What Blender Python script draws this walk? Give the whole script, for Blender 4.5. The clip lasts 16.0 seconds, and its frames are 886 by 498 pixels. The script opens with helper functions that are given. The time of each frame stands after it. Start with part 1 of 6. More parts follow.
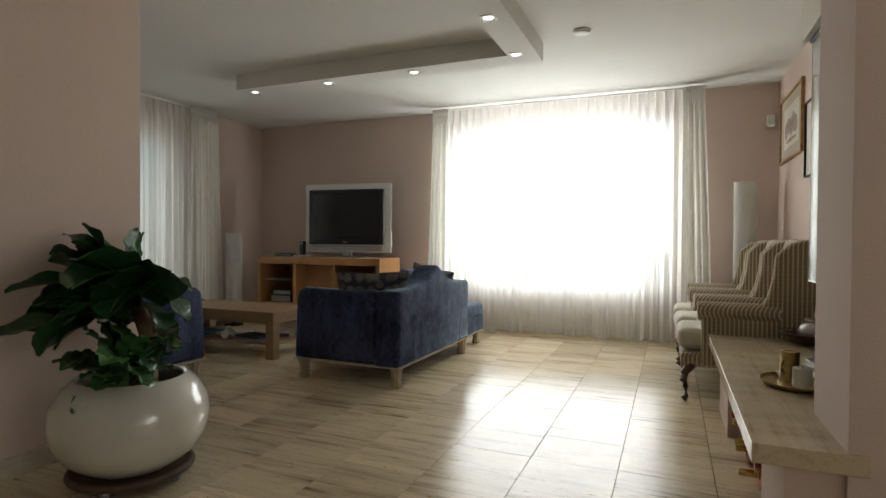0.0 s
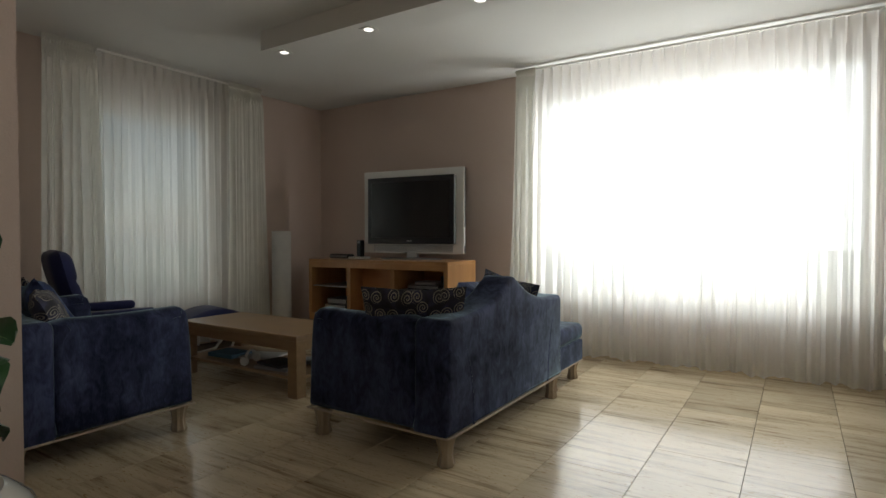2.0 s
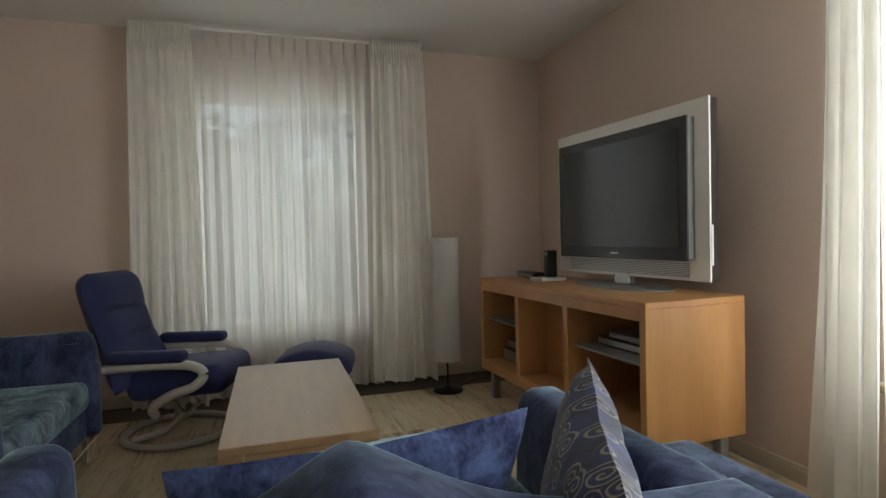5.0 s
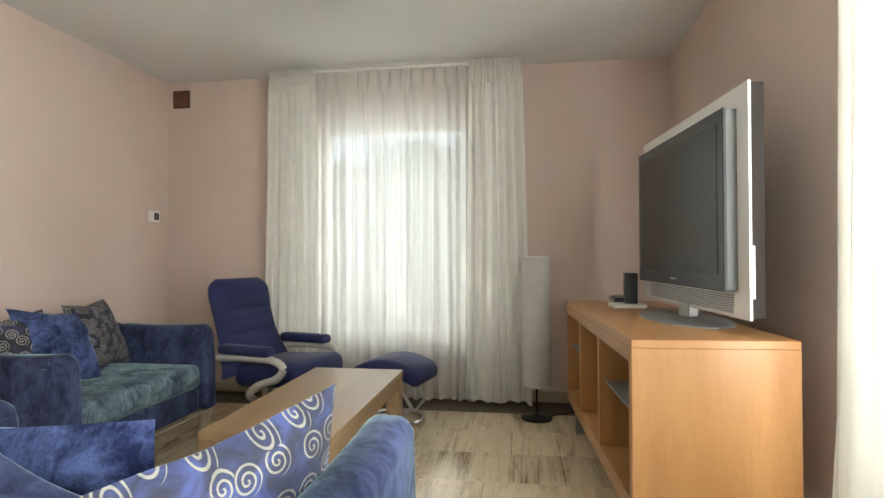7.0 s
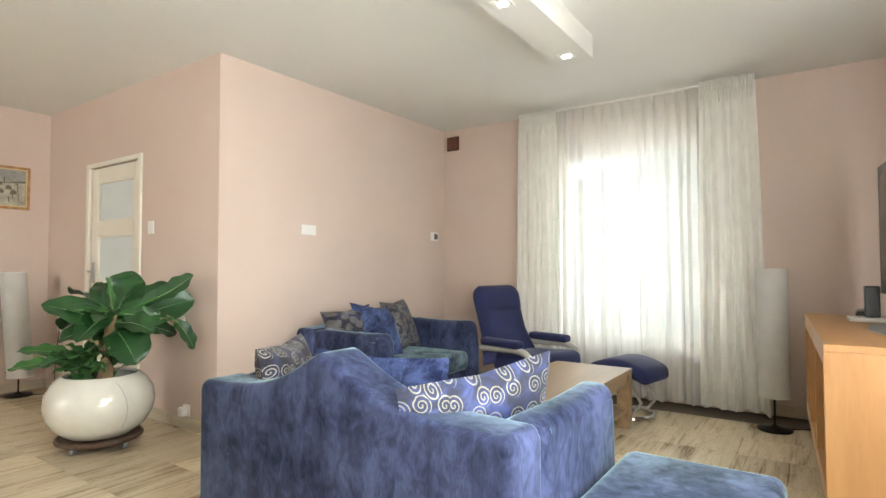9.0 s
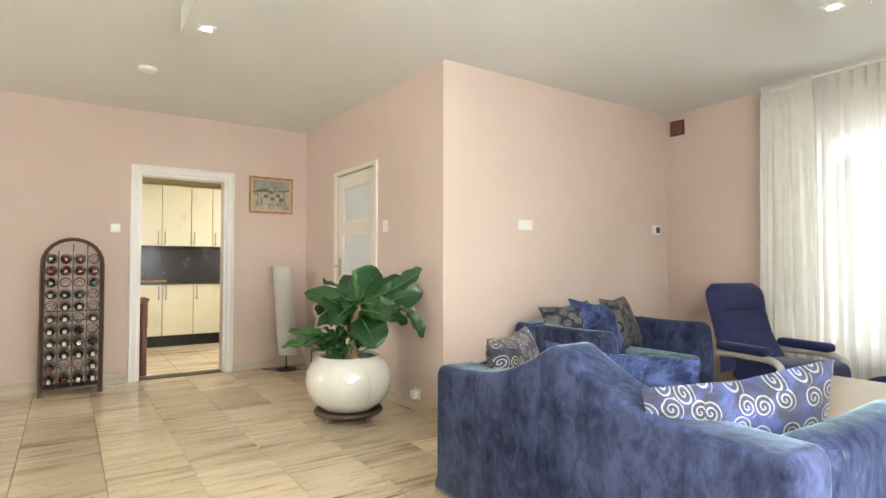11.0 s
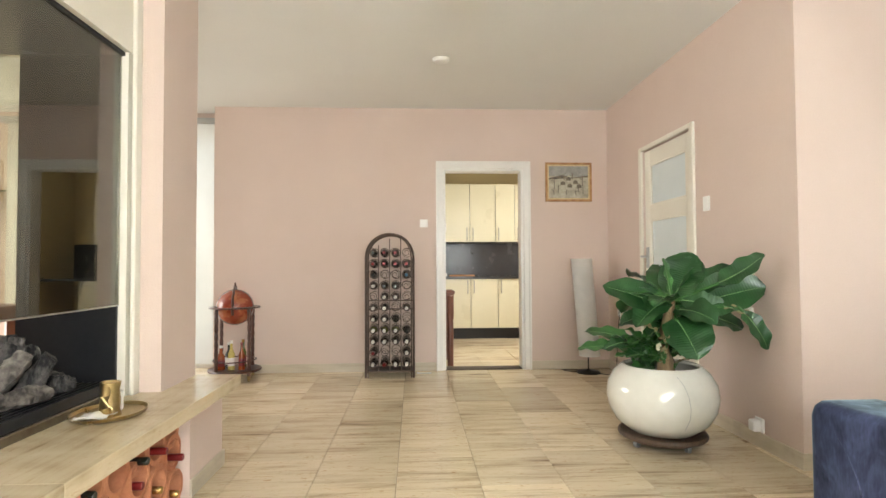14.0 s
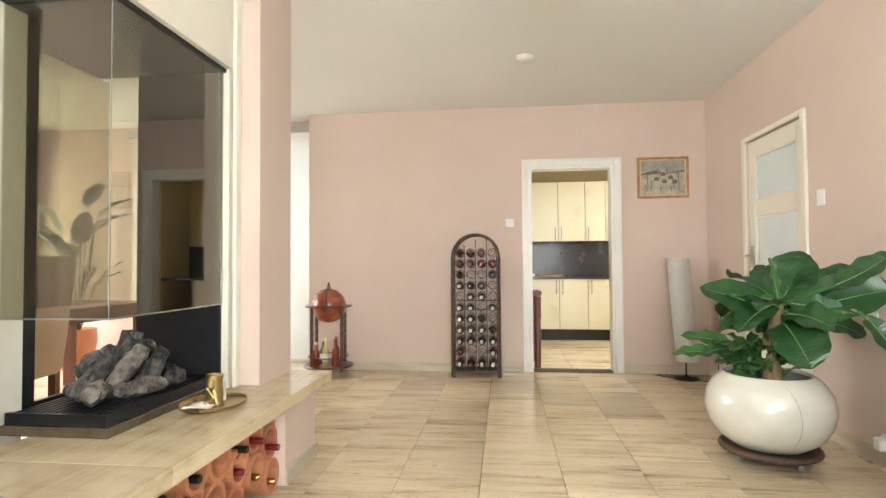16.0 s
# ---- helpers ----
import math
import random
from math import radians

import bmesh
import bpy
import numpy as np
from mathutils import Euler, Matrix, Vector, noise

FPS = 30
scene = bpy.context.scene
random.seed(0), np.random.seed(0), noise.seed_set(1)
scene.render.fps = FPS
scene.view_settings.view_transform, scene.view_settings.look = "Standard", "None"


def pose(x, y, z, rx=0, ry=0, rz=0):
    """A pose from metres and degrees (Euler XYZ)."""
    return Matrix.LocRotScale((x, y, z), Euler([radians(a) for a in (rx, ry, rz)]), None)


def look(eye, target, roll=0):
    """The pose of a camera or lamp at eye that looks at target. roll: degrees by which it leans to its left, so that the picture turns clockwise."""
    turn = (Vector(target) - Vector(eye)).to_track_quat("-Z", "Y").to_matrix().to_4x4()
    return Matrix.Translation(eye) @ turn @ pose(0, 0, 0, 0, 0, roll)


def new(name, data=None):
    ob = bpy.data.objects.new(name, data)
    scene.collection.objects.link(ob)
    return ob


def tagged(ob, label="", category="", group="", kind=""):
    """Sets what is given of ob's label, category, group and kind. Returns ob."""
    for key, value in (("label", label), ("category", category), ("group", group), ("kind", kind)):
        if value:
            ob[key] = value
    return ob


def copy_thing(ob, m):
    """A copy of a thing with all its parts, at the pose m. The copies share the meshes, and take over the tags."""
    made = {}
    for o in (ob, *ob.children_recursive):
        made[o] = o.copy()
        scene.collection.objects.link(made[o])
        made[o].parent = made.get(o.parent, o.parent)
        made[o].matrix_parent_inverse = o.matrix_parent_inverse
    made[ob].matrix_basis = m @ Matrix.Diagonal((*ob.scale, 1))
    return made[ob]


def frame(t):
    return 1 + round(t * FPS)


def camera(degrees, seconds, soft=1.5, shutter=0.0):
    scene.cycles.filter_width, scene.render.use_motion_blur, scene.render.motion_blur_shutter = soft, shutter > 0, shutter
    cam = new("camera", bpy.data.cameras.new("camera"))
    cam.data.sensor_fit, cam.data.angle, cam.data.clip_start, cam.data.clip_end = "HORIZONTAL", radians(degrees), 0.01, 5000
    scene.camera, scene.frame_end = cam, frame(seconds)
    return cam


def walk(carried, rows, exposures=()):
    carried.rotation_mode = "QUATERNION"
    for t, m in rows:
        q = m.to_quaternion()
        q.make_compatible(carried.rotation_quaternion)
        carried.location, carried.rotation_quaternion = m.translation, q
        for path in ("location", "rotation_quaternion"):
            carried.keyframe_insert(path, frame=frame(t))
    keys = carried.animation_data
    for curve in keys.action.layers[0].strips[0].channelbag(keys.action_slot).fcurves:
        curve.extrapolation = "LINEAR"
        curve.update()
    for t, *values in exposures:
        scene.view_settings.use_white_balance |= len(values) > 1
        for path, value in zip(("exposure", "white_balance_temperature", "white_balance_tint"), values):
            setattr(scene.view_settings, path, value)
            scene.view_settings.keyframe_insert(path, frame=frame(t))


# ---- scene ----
cam = camera(77.9, 16.0)
PATH = [
    (0, (0.654, -0.206, 1.06), (2.5, 0.563, 1.03), 0.4),
    (0.5, (0.785, -0.15, 1.039), (2.63, 0.621, 1.008), 0.3),
    (1, (1.072, -0.057, 1.048), (2.896, 0.762, 1.01), 0.2),
    (1.5, (1.497, 0.075, 1.059), (3.252, 1.034, 1.015), 0.1),
    (2, (1.999, 0.23, 1.085), (3.678, 1.315, 1.038), 0.0),
    (2.5, (2.494, 0.368, 1.11), (4.032, 1.645, 1.055), -0.2),
    (3, (2.988, 0.476, 1.123), (4.36, 1.929, 1.066), -0.3),
    (3.5, (3.47, 0.587, 1.138), (4.613, 2.227, 1.075), -0.4),
    (4, (3.889, 0.724, 1.164), (4.842, 2.481, 1.093), -1.0),
    (6.5, (5.658, 1.061, 1.129), (5.62, 3.061, 1.131), -0.3),
    (7, (5.835, 0.892, 1.143), (5.549, 2.872, 1.168), -0.2),
    (7.5, (5.971, 0.677, 1.163), (5.454, 2.609, 1.206), -0.3),
    (8, (6.106, 0.528, 1.165), (5.327, 2.37, 1.222), -0.3),
    (8.5, (6.187, 0.38, 1.162), (5.219, 2.13, 1.224), -0.3),
    (9, (6.207, 0.26, 1.15), (5.077, 1.909, 1.217), -0.1),
    (11.5, (5.996, 0.234, 1.117), (4.256, 1.218, 1.172), -0.1),
    (12, (5.846, 0.283, 1.109), (4.032, 1.122, 1.158), -0.3),
    (12.5, (5.727, 0.346, 1.104), (3.846, 1.024, 1.15), -0.4),
    (13, (5.638, 0.403, 1.071), (3.691, 0.857, 1.125), -0.2),
    (13.5, (5.563, 0.489, 1.066), (3.582, 0.757, 1.123), -0.2),
    (14, (5.532, 0.512, 1.054), (3.536, 0.615, 1.114), -0.3),
    (14.5, (5.525, 0.532, 1.058), (3.526, 0.521, 1.116), -0.2),
    (15, (5.516, 0.543, 1.051), (3.52, 0.43, 1.111), -0.3),
    (15.5, (5.527, 0.547, 1.053), (3.537, 0.364, 1.113), -0.3),
    (16, (5.524, 0.545, 1.061), (3.538, 0.324, 1.121), -0.4),
]
EXPOSURES = [(0, -1.28), (1, -1.48), (2, -1.82), (2.5, -1.98), (3.5, -2.02), (4.2, -1.66), (6.4, -0.26), (7.25, 0.06), (8.5, 0.36), (9, 0.40), (12, 0.47), (13, 0.42), (16, 0.58)]
walk(cam, [(t, look(e, g, r)) for t, e, g, r in PATH], EXPOSURES)

# ---- world, sun and window light ----
world = bpy.data.worlds.new("world")
scene.world = world
world.use_nodes = True
sky = world.node_tree.nodes.new("ShaderNodeTexSky")
sky.sky_type, sky.sun_disc = "NISHITA", False
sky.sun_elevation, sky.sun_rotation = radians(40), radians(328)
world.node_tree.links.new(sky.outputs[0], world.node_tree.nodes["Background"].inputs[0])
world.node_tree.nodes["Background"].inputs[1].default_value = 0.12

sun = new("sun", bpy.data.lights.new("sun", "SUN"))
sun.data.energy, sun.data.angle, sun.data.color = 5.0, radians(0.5), (1.0, 0.94, 0.86)
SUN_FROM = Vector((-0.53 * math.cos(radians(40)), 0.848 * math.cos(radians(40)), math.sin(radians(40))))
sun.matrix_world = look(SUN_FROM * 20, (0, 0, 0))


def window_lamp(name, m, w, h, power, color=(1, 1, 1)):
    lamp = new(name, bpy.data.lights.new(name, "AREA"))
    lamp.data.shape, lamp.data.size, lamp.data.size_y, lamp.data.energy, lamp.data.color = "RECTANGLE", w, h, power, color
    lamp.matrix_world = m
    return lamp


window_lamp("daylight_east", look((7.02, 1.08, 1.44), (0, 1.08, 1.40)), 2.30, 1.66, 225, (0.95, 0.98, 1.0))
window_lamp("daylight_north", look((4.80, 5.44, 1.33), (4.80, 2.0, 1.33)), 1.16, 1.64, 18, (0.95, 0.99, 1.0))
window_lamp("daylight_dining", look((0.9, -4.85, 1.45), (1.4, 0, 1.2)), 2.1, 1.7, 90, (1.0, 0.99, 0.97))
window_lamp("daylight_terrace", look((-0.60, -2.55, 1.3), (3, -2.55, 1.2)), 1.9, 2.2, 28, (1.0, 0.98, 0.95))
# Fill lamp added to brighten the kitchen, in front of an assumed window.
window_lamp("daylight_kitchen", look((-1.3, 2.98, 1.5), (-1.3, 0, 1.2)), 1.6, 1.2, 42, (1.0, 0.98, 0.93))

# ---- materials ----


def material(name, build):
    m = bpy.data.materials.new(name)
    m.use_nodes = True
    nt = m.node_tree
    build(nt, nt.nodes["Principled BSDF"])
    return m


def node(nt, kind, **values):
    n = nt.nodes.new("ShaderNode" + kind)
    for k, v in values.items():
        if k.startswith("in_"):
            key = k[3:].replace("_", " ")
            n.inputs[int(key) if key.isdigit() else key].default_value = v
        elif k == "operation":
            n.operation = v
        elif k == "data_type":
            n.data_type = v
        elif k == "blend_type":
            n.blend_type = v
        elif k == "feature":
            n.feature = v
        elif k == "dims":
            n.voronoi_dimensions = v
    return n


def ramp(nt, source, stops):
    r = nt.nodes.new("ShaderNodeValToRGB")
    e = r.color_ramp.elements
    while len(e) < len(stops):
        e.new(0.5)
    for i, (p, c) in enumerate(stops):
        e[i].position, e[i].color = p, (*c, 1)
    nt.links.new(source, r.inputs[0])
    return r.outputs[0]


def coords(nt, scale=(1, 1, 1), jitter=True):
    tc = node(nt, "TexCoord")
    out = tc.outputs["Object"]
    if jitter:
        info = node(nt, "ObjectInfo")
        mul = node(nt, "Math", operation="MULTIPLY", in_1=37.0)
        nt.links.new(info.outputs["Random"], mul.inputs[0])
        add = node(nt, "VectorMath", operation="ADD")
        nt.links.new(out, add.inputs[0])
        nt.links.new(mul.outputs[0], add.inputs[1])
        out = add.outputs[0]
    mp = node(nt, "Mapping")
    mp.inputs["Scale"].default_value = scale
    nt.links.new(out, mp.inputs[0])
    return mp.outputs[0]


def noise_tex(nt, vec, scale, detail=3.0, distortion=0.0):
    n = node(nt, "TexNoise")
    n.inputs["Scale"].default_value, n.inputs["Detail"].default_value, n.inputs["Distortion"].default_value = scale, detail, distortion
    nt.links.new(vec, n.inputs["Vector"])
    return n.outputs["Fac"]


def bump(nt, p, source, strength, distance):
    b = node(nt, "Bump")
    b.inputs["Strength"].default_value, b.inputs["Distance"].default_value = strength, distance
    nt.links.new(source, b.inputs["Height"])
    nt.links.new(b.outputs[0], p.inputs["Normal"])


def mottled(name, a, b, rough=0.5, scale=4.0, fine=60.0, bumpy=0.2, depth=0.002, metal=0.0, stretch=(1, 1, 1), sheen=0.0, coat=0.0, jitter=True, lo=0.3, hi=0.7):
    def build(nt, p):
        vec = coords(nt, stretch, jitter)
        n1, n2 = noise_tex(nt, vec, scale, 4.0), noise_tex(nt, vec, fine, 3.0)
        mix = node(nt, "Mix", data_type="FLOAT", in_0=0.3)
        nt.links.new(n1, mix.inputs[2])
        nt.links.new(n2, mix.inputs[3])
        nt.links.new(ramp(nt, mix.outputs[0], [(lo, a), (hi, b)]), p.inputs["Base Color"])
        p.inputs["Metallic"].default_value = metal
        mr = node(nt, "MapRange")
        mr.inputs["To Min"].default_value, mr.inputs["To Max"].default_value = max(rough - 0.08, 0.02), min(rough + 0.08, 1)
        nt.links.new(n1, mr.inputs["Value"])
        nt.links.new(mr.outputs[0], p.inputs["Roughness"])
        p.inputs["Sheen Weight"].default_value = sheen
        p.inputs["Sheen Roughness"].default_value = 0.35
        p.inputs["Coat Weight"].default_value = coat
        p.inputs["Coat Roughness"].default_value = 0.08
        if bumpy:
            bump(nt, p, n2, bumpy, depth)
    return material(name, build)


def plain(name, c, rough=0.5, metal=0.0, emit=0.0):
    def build(nt, p):
        p.inputs["Base Color"].default_value = (*c, 1)
        p.inputs["Roughness"].default_value, p.inputs["Metallic"].default_value = rough, metal
        if emit:
            p.inputs["Emission Color"].default_value = (*c, 1)
            p.inputs["Emission Strength"].default_value = emit
    return material(name, build)


def stone(name, light, dark, rough, streak=(18.0, 0.7, 18.0), veins=0.0):
    def build(nt, p):
        s1 = noise_tex(nt, coords(nt, streak), 1.0, 8.0, 1.3)
        fine = noise_tex(nt, coords(nt, tuple(v * 4.5 for v in streak)), 1.0, 5.0, 0.3)
        patch = noise_tex(nt, coords(nt, (6.0, 1.4, 6.0)), 1.0, 5.0, 1.1)
        pits = noise_tex(nt, coords(nt, tuple(v * 3.0 + 9.0 for v in streak)), 1.0, 3.0, 2.5)
        mix = node(nt, "Mix", data_type="FLOAT", in_0=0.35)
        nt.links.new(s1, mix.inputs[2])
        nt.links.new(fine, mix.inputs[3])
        mix2 = node(nt, "Mix", data_type="FLOAT", in_0=0.42)
        nt.links.new(mix.outputs[0], mix2.inputs[2])
        nt.links.new(patch, mix2.inputs[3])
        mid = tuple((x + y * 2) / 3 for x, y in zip(dark, light))
        pale = tuple(min(1, v * f) for v, f in zip(light, (1.12, 1.14, 1.18)))
        col = ramp(nt, mix2.outputs[0], [(0.34, dark), (0.42, mid), (0.50, light), (0.66, pale)])
        brown = node(nt, "MixRGB", blend_type="MULTIPLY")
        brown.inputs[2].default_value = (0.62, 0.46, 0.30, 1)
        vein = node(nt, "MapRange")
        vein.inputs["From Min"].default_value, vein.inputs["From Max"].default_value = 0.60, 0.70
        vein.inputs["To Max"].default_value = veins
        nt.links.new(pits, vein.inputs["Value"])
        nt.links.new(vein.outputs[0], brown.inputs[0])
        nt.links.new(col, brown.inputs[1])
        info = node(nt, "ObjectInfo")
        shade = node(nt, "MapRange")
        shade.inputs["To Min"].default_value, shade.inputs["To Max"].default_value = 0.80, 1.10
        nt.links.new(info.outputs["Random"], shade.inputs["Value"])
        vm = node(nt, "VectorMath", operation="SCALE")
        nt.links.new(brown.outputs[0], vm.inputs[0])
        nt.links.new(shade.outputs[0], vm.inputs["Scale"])
        nt.links.new(vm.outputs[0], p.inputs["Base Color"])
        mr = node(nt, "MapRange")
        mr.inputs["To Min"].default_value, mr.inputs["To Max"].default_value = rough - 0.05, rough + 0.10
        nt.links.new(patch, mr.inputs["Value"])
        nt.links.new(mr.outputs[0], p.inputs["Roughness"])
        bump(nt, p, pits, 0.05, 0.001)
    return material(name, build)


def sheer(name, c, clear, through_cloth=0.5):
    def build(nt, p):
        out = nt.nodes["Material Output"]
        nt.nodes.remove(p)
        dif, tra, clr = node(nt, "BsdfDiffuse"), node(nt, "BsdfTranslucent"), node(nt, "BsdfTransparent")
        vec = coords(nt, (1, 1, 1), False)
        weave = noise_tex(nt, vec, 9.0, 3.0)
        col = ramp(nt, weave, [(0.3, tuple(v * 0.93 for v in c)), (0.7, c)])
        nt.links.new(col, dif.inputs[0])
        nt.links.new(col, tra.inputs[0])
        m1, m2 = node(nt, "MixShader", in_0=through_cloth), node(nt, "MixShader")
        thread = node(nt, "MapRange")
        thread.inputs["To Min"].default_value, thread.inputs["To Max"].default_value = clear * 0.85, clear * 1.15
        nt.links.new(weave, thread.inputs["Value"])
        nt.links.new(thread.outputs[0], m2.inputs[0])
        nt.links.new(dif.outputs[0], m1.inputs[1])
        nt.links.new(tra.outputs[0], m1.inputs[2])
        nt.links.new(m1.outputs[0], m2.inputs[1])
        nt.links.new(clr.outputs[0], m2.inputs[2])
        nt.links.new(m2.outputs[0], out.inputs[0])
    return material(name, build)


def velvet(name, dark, light, patch_scale=3.0, spread=0.5, sheen=0.5):
    """Crushed pile: broad soft patches, streaks that run down the cloth and a fine nap."""
    def build(nt, p):
        soft = noise_tex(nt, coords(nt, (1, 1, 1), False), patch_scale, 3.0, 0.4)
        streak = noise_tex(nt, coords(nt, (11.0, 11.0, 1.6), False), 1.0, 6.0, 0.8)
        crush = noise_tex(nt, coords(nt, (1.3, 1.3, 0.8), False), 13.0, 8.0, 1.4)
        nap = noise_tex(nt, coords(nt, (150.0, 150.0, 45.0), False), 1.0, 3.0)
        m1 = node(nt, "Mix", data_type="FLOAT", in_0=0.35)
        nt.links.new(soft, m1.inputs[2])
        nt.links.new(streak, m1.inputs[3])
        m2 = node(nt, "Mix", data_type="FLOAT", in_0=0.36)
        nt.links.new(m1.outputs[0], m2.inputs[2])
        nt.links.new(crush, m2.inputs[3])
        m3 = node(nt, "Mix", data_type="FLOAT", in_0=0.14)
        nt.links.new(m2.outputs[0], m3.inputs[2])
        nt.links.new(nap, m3.inputs[3])
        w = 0.16 - 0.11 * spread
        mid = tuple((a * 1.2 + b) / 2.4 for a, b in zip(dark, light))
        nt.links.new(ramp(nt, m3.outputs[0], [(0.5 - w, dark), (0.5, mid), (0.5 + w, light)]), p.inputs["Base Color"])
        p.inputs["Roughness"].default_value = 0.8
        p.inputs["Specular IOR Level"].default_value = 0.2
        sh = node(nt, "MapRange")
        sh.inputs["From Min"].default_value, sh.inputs["From Max"].default_value = 0.38, 0.62
        sh.inputs["To Min"].default_value, sh.inputs["To Max"].default_value = sheen * 0.45, sheen * 1.3
        nt.links.new(m2.outputs[0], sh.inputs["Value"])
        nt.links.new(sh.outputs[0], p.inputs["Sheen Weight"])
        p.inputs["Sheen Roughness"].default_value = 0.26
        p.inputs["Sheen Tint"].default_value = (0.56, 0.80, 0.84, 1)
        bump(nt, p, m3.outputs[0], 0.35, 0.004)
    return material(name, build)


def swirls(name, ground, line, scale, shiny=0.0, width=0.2):
    def build(nt, p):
        vec = coords(nt, (scale, scale, scale), False)
        vo = node(nt, "TexVoronoi", dims="2D")
        vo.inputs["Scale"].default_value, vo.inputs["Randomness"].default_value = 1.0, 0.75
        nt.links.new(vec, vo.inputs["Vector"])
        sub = node(nt, "VectorMath", operation="SUBTRACT")
        nt.links.new(vec, sub.inputs[0])
        nt.links.new(vo.outputs["Position"], sub.inputs[1])
        sep = node(nt, "SeparateXYZ")
        nt.links.new(sub.outputs[0], sep.inputs[0])
        at = node(nt, "Math", operation="ARCTAN2")
        nt.links.new(sep.outputs[1], at.inputs[0])
        nt.links.new(sep.outputs[0], at.inputs[1])
        k = node(nt, "Math", operation="MULTIPLY_ADD", in_1=32.0)
        nt.links.new(vo.outputs["Distance"], k.inputs[0])
        nt.links.new(at.outputs[0], k.inputs[2])
        sn = node(nt, "Math", operation="SINE")
        nt.links.new(k.outputs[0], sn.inputs[0])
        gt = node(nt, "Math", operation="GREATER_THAN", in_1=width)
        nt.links.new(sn.outputs[0], gt.inputs[0])
        near = node(nt, "Math", operation="LESS_THAN", in_1=0.46)
        nt.links.new(vo.outputs["Distance"], near.inputs[0])
        both = node(nt, "Math", operation="MULTIPLY")
        nt.links.new(gt.outputs[0], both.inputs[0])
        nt.links.new(near.outputs[0], both.inputs[1])
        crush = noise_tex(nt, coords(nt, (1, 1, 1), False), 13.0, 6.0, 1.0)
        cloth = ramp(nt, crush, [(0.40, tuple(v * 0.35 for v in ground)), (0.52, ground), (0.66, tuple(v * 2.2 for v in ground))])
        yarn = ramp(nt, crush, [(0.36, tuple(v * 0.55 for v in line)), (0.55, line)])
        both_mix = node(nt, "MixRGB")
        nt.links.new(both.outputs[0], both_mix.inputs[0])
        nt.links.new(cloth, both_mix.inputs[1])
        nt.links.new(yarn, both_mix.inputs[2])
        nt.links.new(both_mix.outputs[0], p.inputs["Base Color"])
        p.inputs["Roughness"].default_value = 0.7
        p.inputs["Sheen Weight"].default_value = 0.08 + shiny
        bump(nt, p, both.outputs[0], 0.5, 0.003)
    return material(name, build)


def checked(name):
    def build(nt, p):
        vec = coords(nt, (1, 1, 1), False)
        sep = node(nt, "SeparateXYZ")
        nt.links.new(vec, sep.inputs[0])
        summed = node(nt, "Math", operation="ADD")
        nt.links.new(sep.outputs[0], summed.inputs[0])
        nt.links.new(sep.outputs[1], summed.inputs[1])
        sines = []
        for src in (summed.outputs[0], sep.outputs[2]):
            m = node(nt, "Math", operation="MULTIPLY", in_1=2 * math.pi / 0.026)
            nt.links.new(src, m.inputs[0])
            s = node(nt, "Math", operation="SINE")
            nt.links.new(m.outputs[0], s.inputs[0])
            sines.append(s)
        mix = node(nt, "Mix", data_type="FLOAT", in_0=0.14)
        nt.links.new(sines[0].outputs[0], mix.inputs[2])
        nt.links.new(sines[1].outputs[0], mix.inputs[3])
        nt.links.new(ramp(nt, mix.outputs[0], [(0.30, (0.27, 0.20, 0.12)), (0.60, (0.62, 0.55, 0.41))]), p.inputs["Base Color"])
        p.inputs["Roughness"].default_value = 0.85
        p.inputs["Sheen Weight"].default_value = 0.3
        bump(nt, p, mix.outputs[0], 0.2, 0.001)
    return material(name, build)


def glass(name, tint, clear):
    def build(nt, p):
        out = nt.nodes["Material Output"]
        nt.nodes.remove(p)
        g, tr = node(nt, "BsdfGlossy"), node(nt, "BsdfTransparent")
        g.inputs["Roughness"].default_value = 0.01
        tr.inputs[0].default_value = (*tint, 1)
        fr = node(nt, "LayerWeight")
        fr.inputs["Blend"].default_value = 0.5
        pw = node(nt, "Math", operation="POWER", in_1=5.0)
        nt.links.new(fr.outputs["Facing"], pw.inputs[0])
        add = node(nt, "Math", operation="MULTIPLY_ADD", in_1=0.9, in_2=0.04 + 1.0 - clear)
        nt.links.new(pw.outputs[0], add.inputs[0])
        m = node(nt, "MixShader")
        nt.links.new(add.outputs[0], m.inputs[0])
        nt.links.new(tr.outputs[0], m.inputs[1])
        nt.links.new(g.outputs[0], m.inputs[2])
        nt.links.new(m.outputs[0], out.inputs[0])
    return material(name, build)


def leafy(name, a, b):
    def build(nt, p):
        vec = coords(nt, (1, 1, 1), True)
        n1 = noise_tex(nt, vec, 7.0, 4.0)
        nt.links.new(ramp(nt, n1, [(0.3, a), (0.7, b)]), p.inputs["Base Color"])
        p.inputs["Roughness"].default_value = 0.32
        tc = node(nt, "TexCoord")
        wv = node(nt, "TexWave")
        wv.inputs["Scale"].default_value, wv.inputs["Distortion"].default_value = 22.0, 1.0
        nt.links.new(tc.outputs["Object"], wv.inputs["Vector"])
        bump(nt, p, wv.outputs["Fac"], 0.25, 0.002)
    return material(name, build)


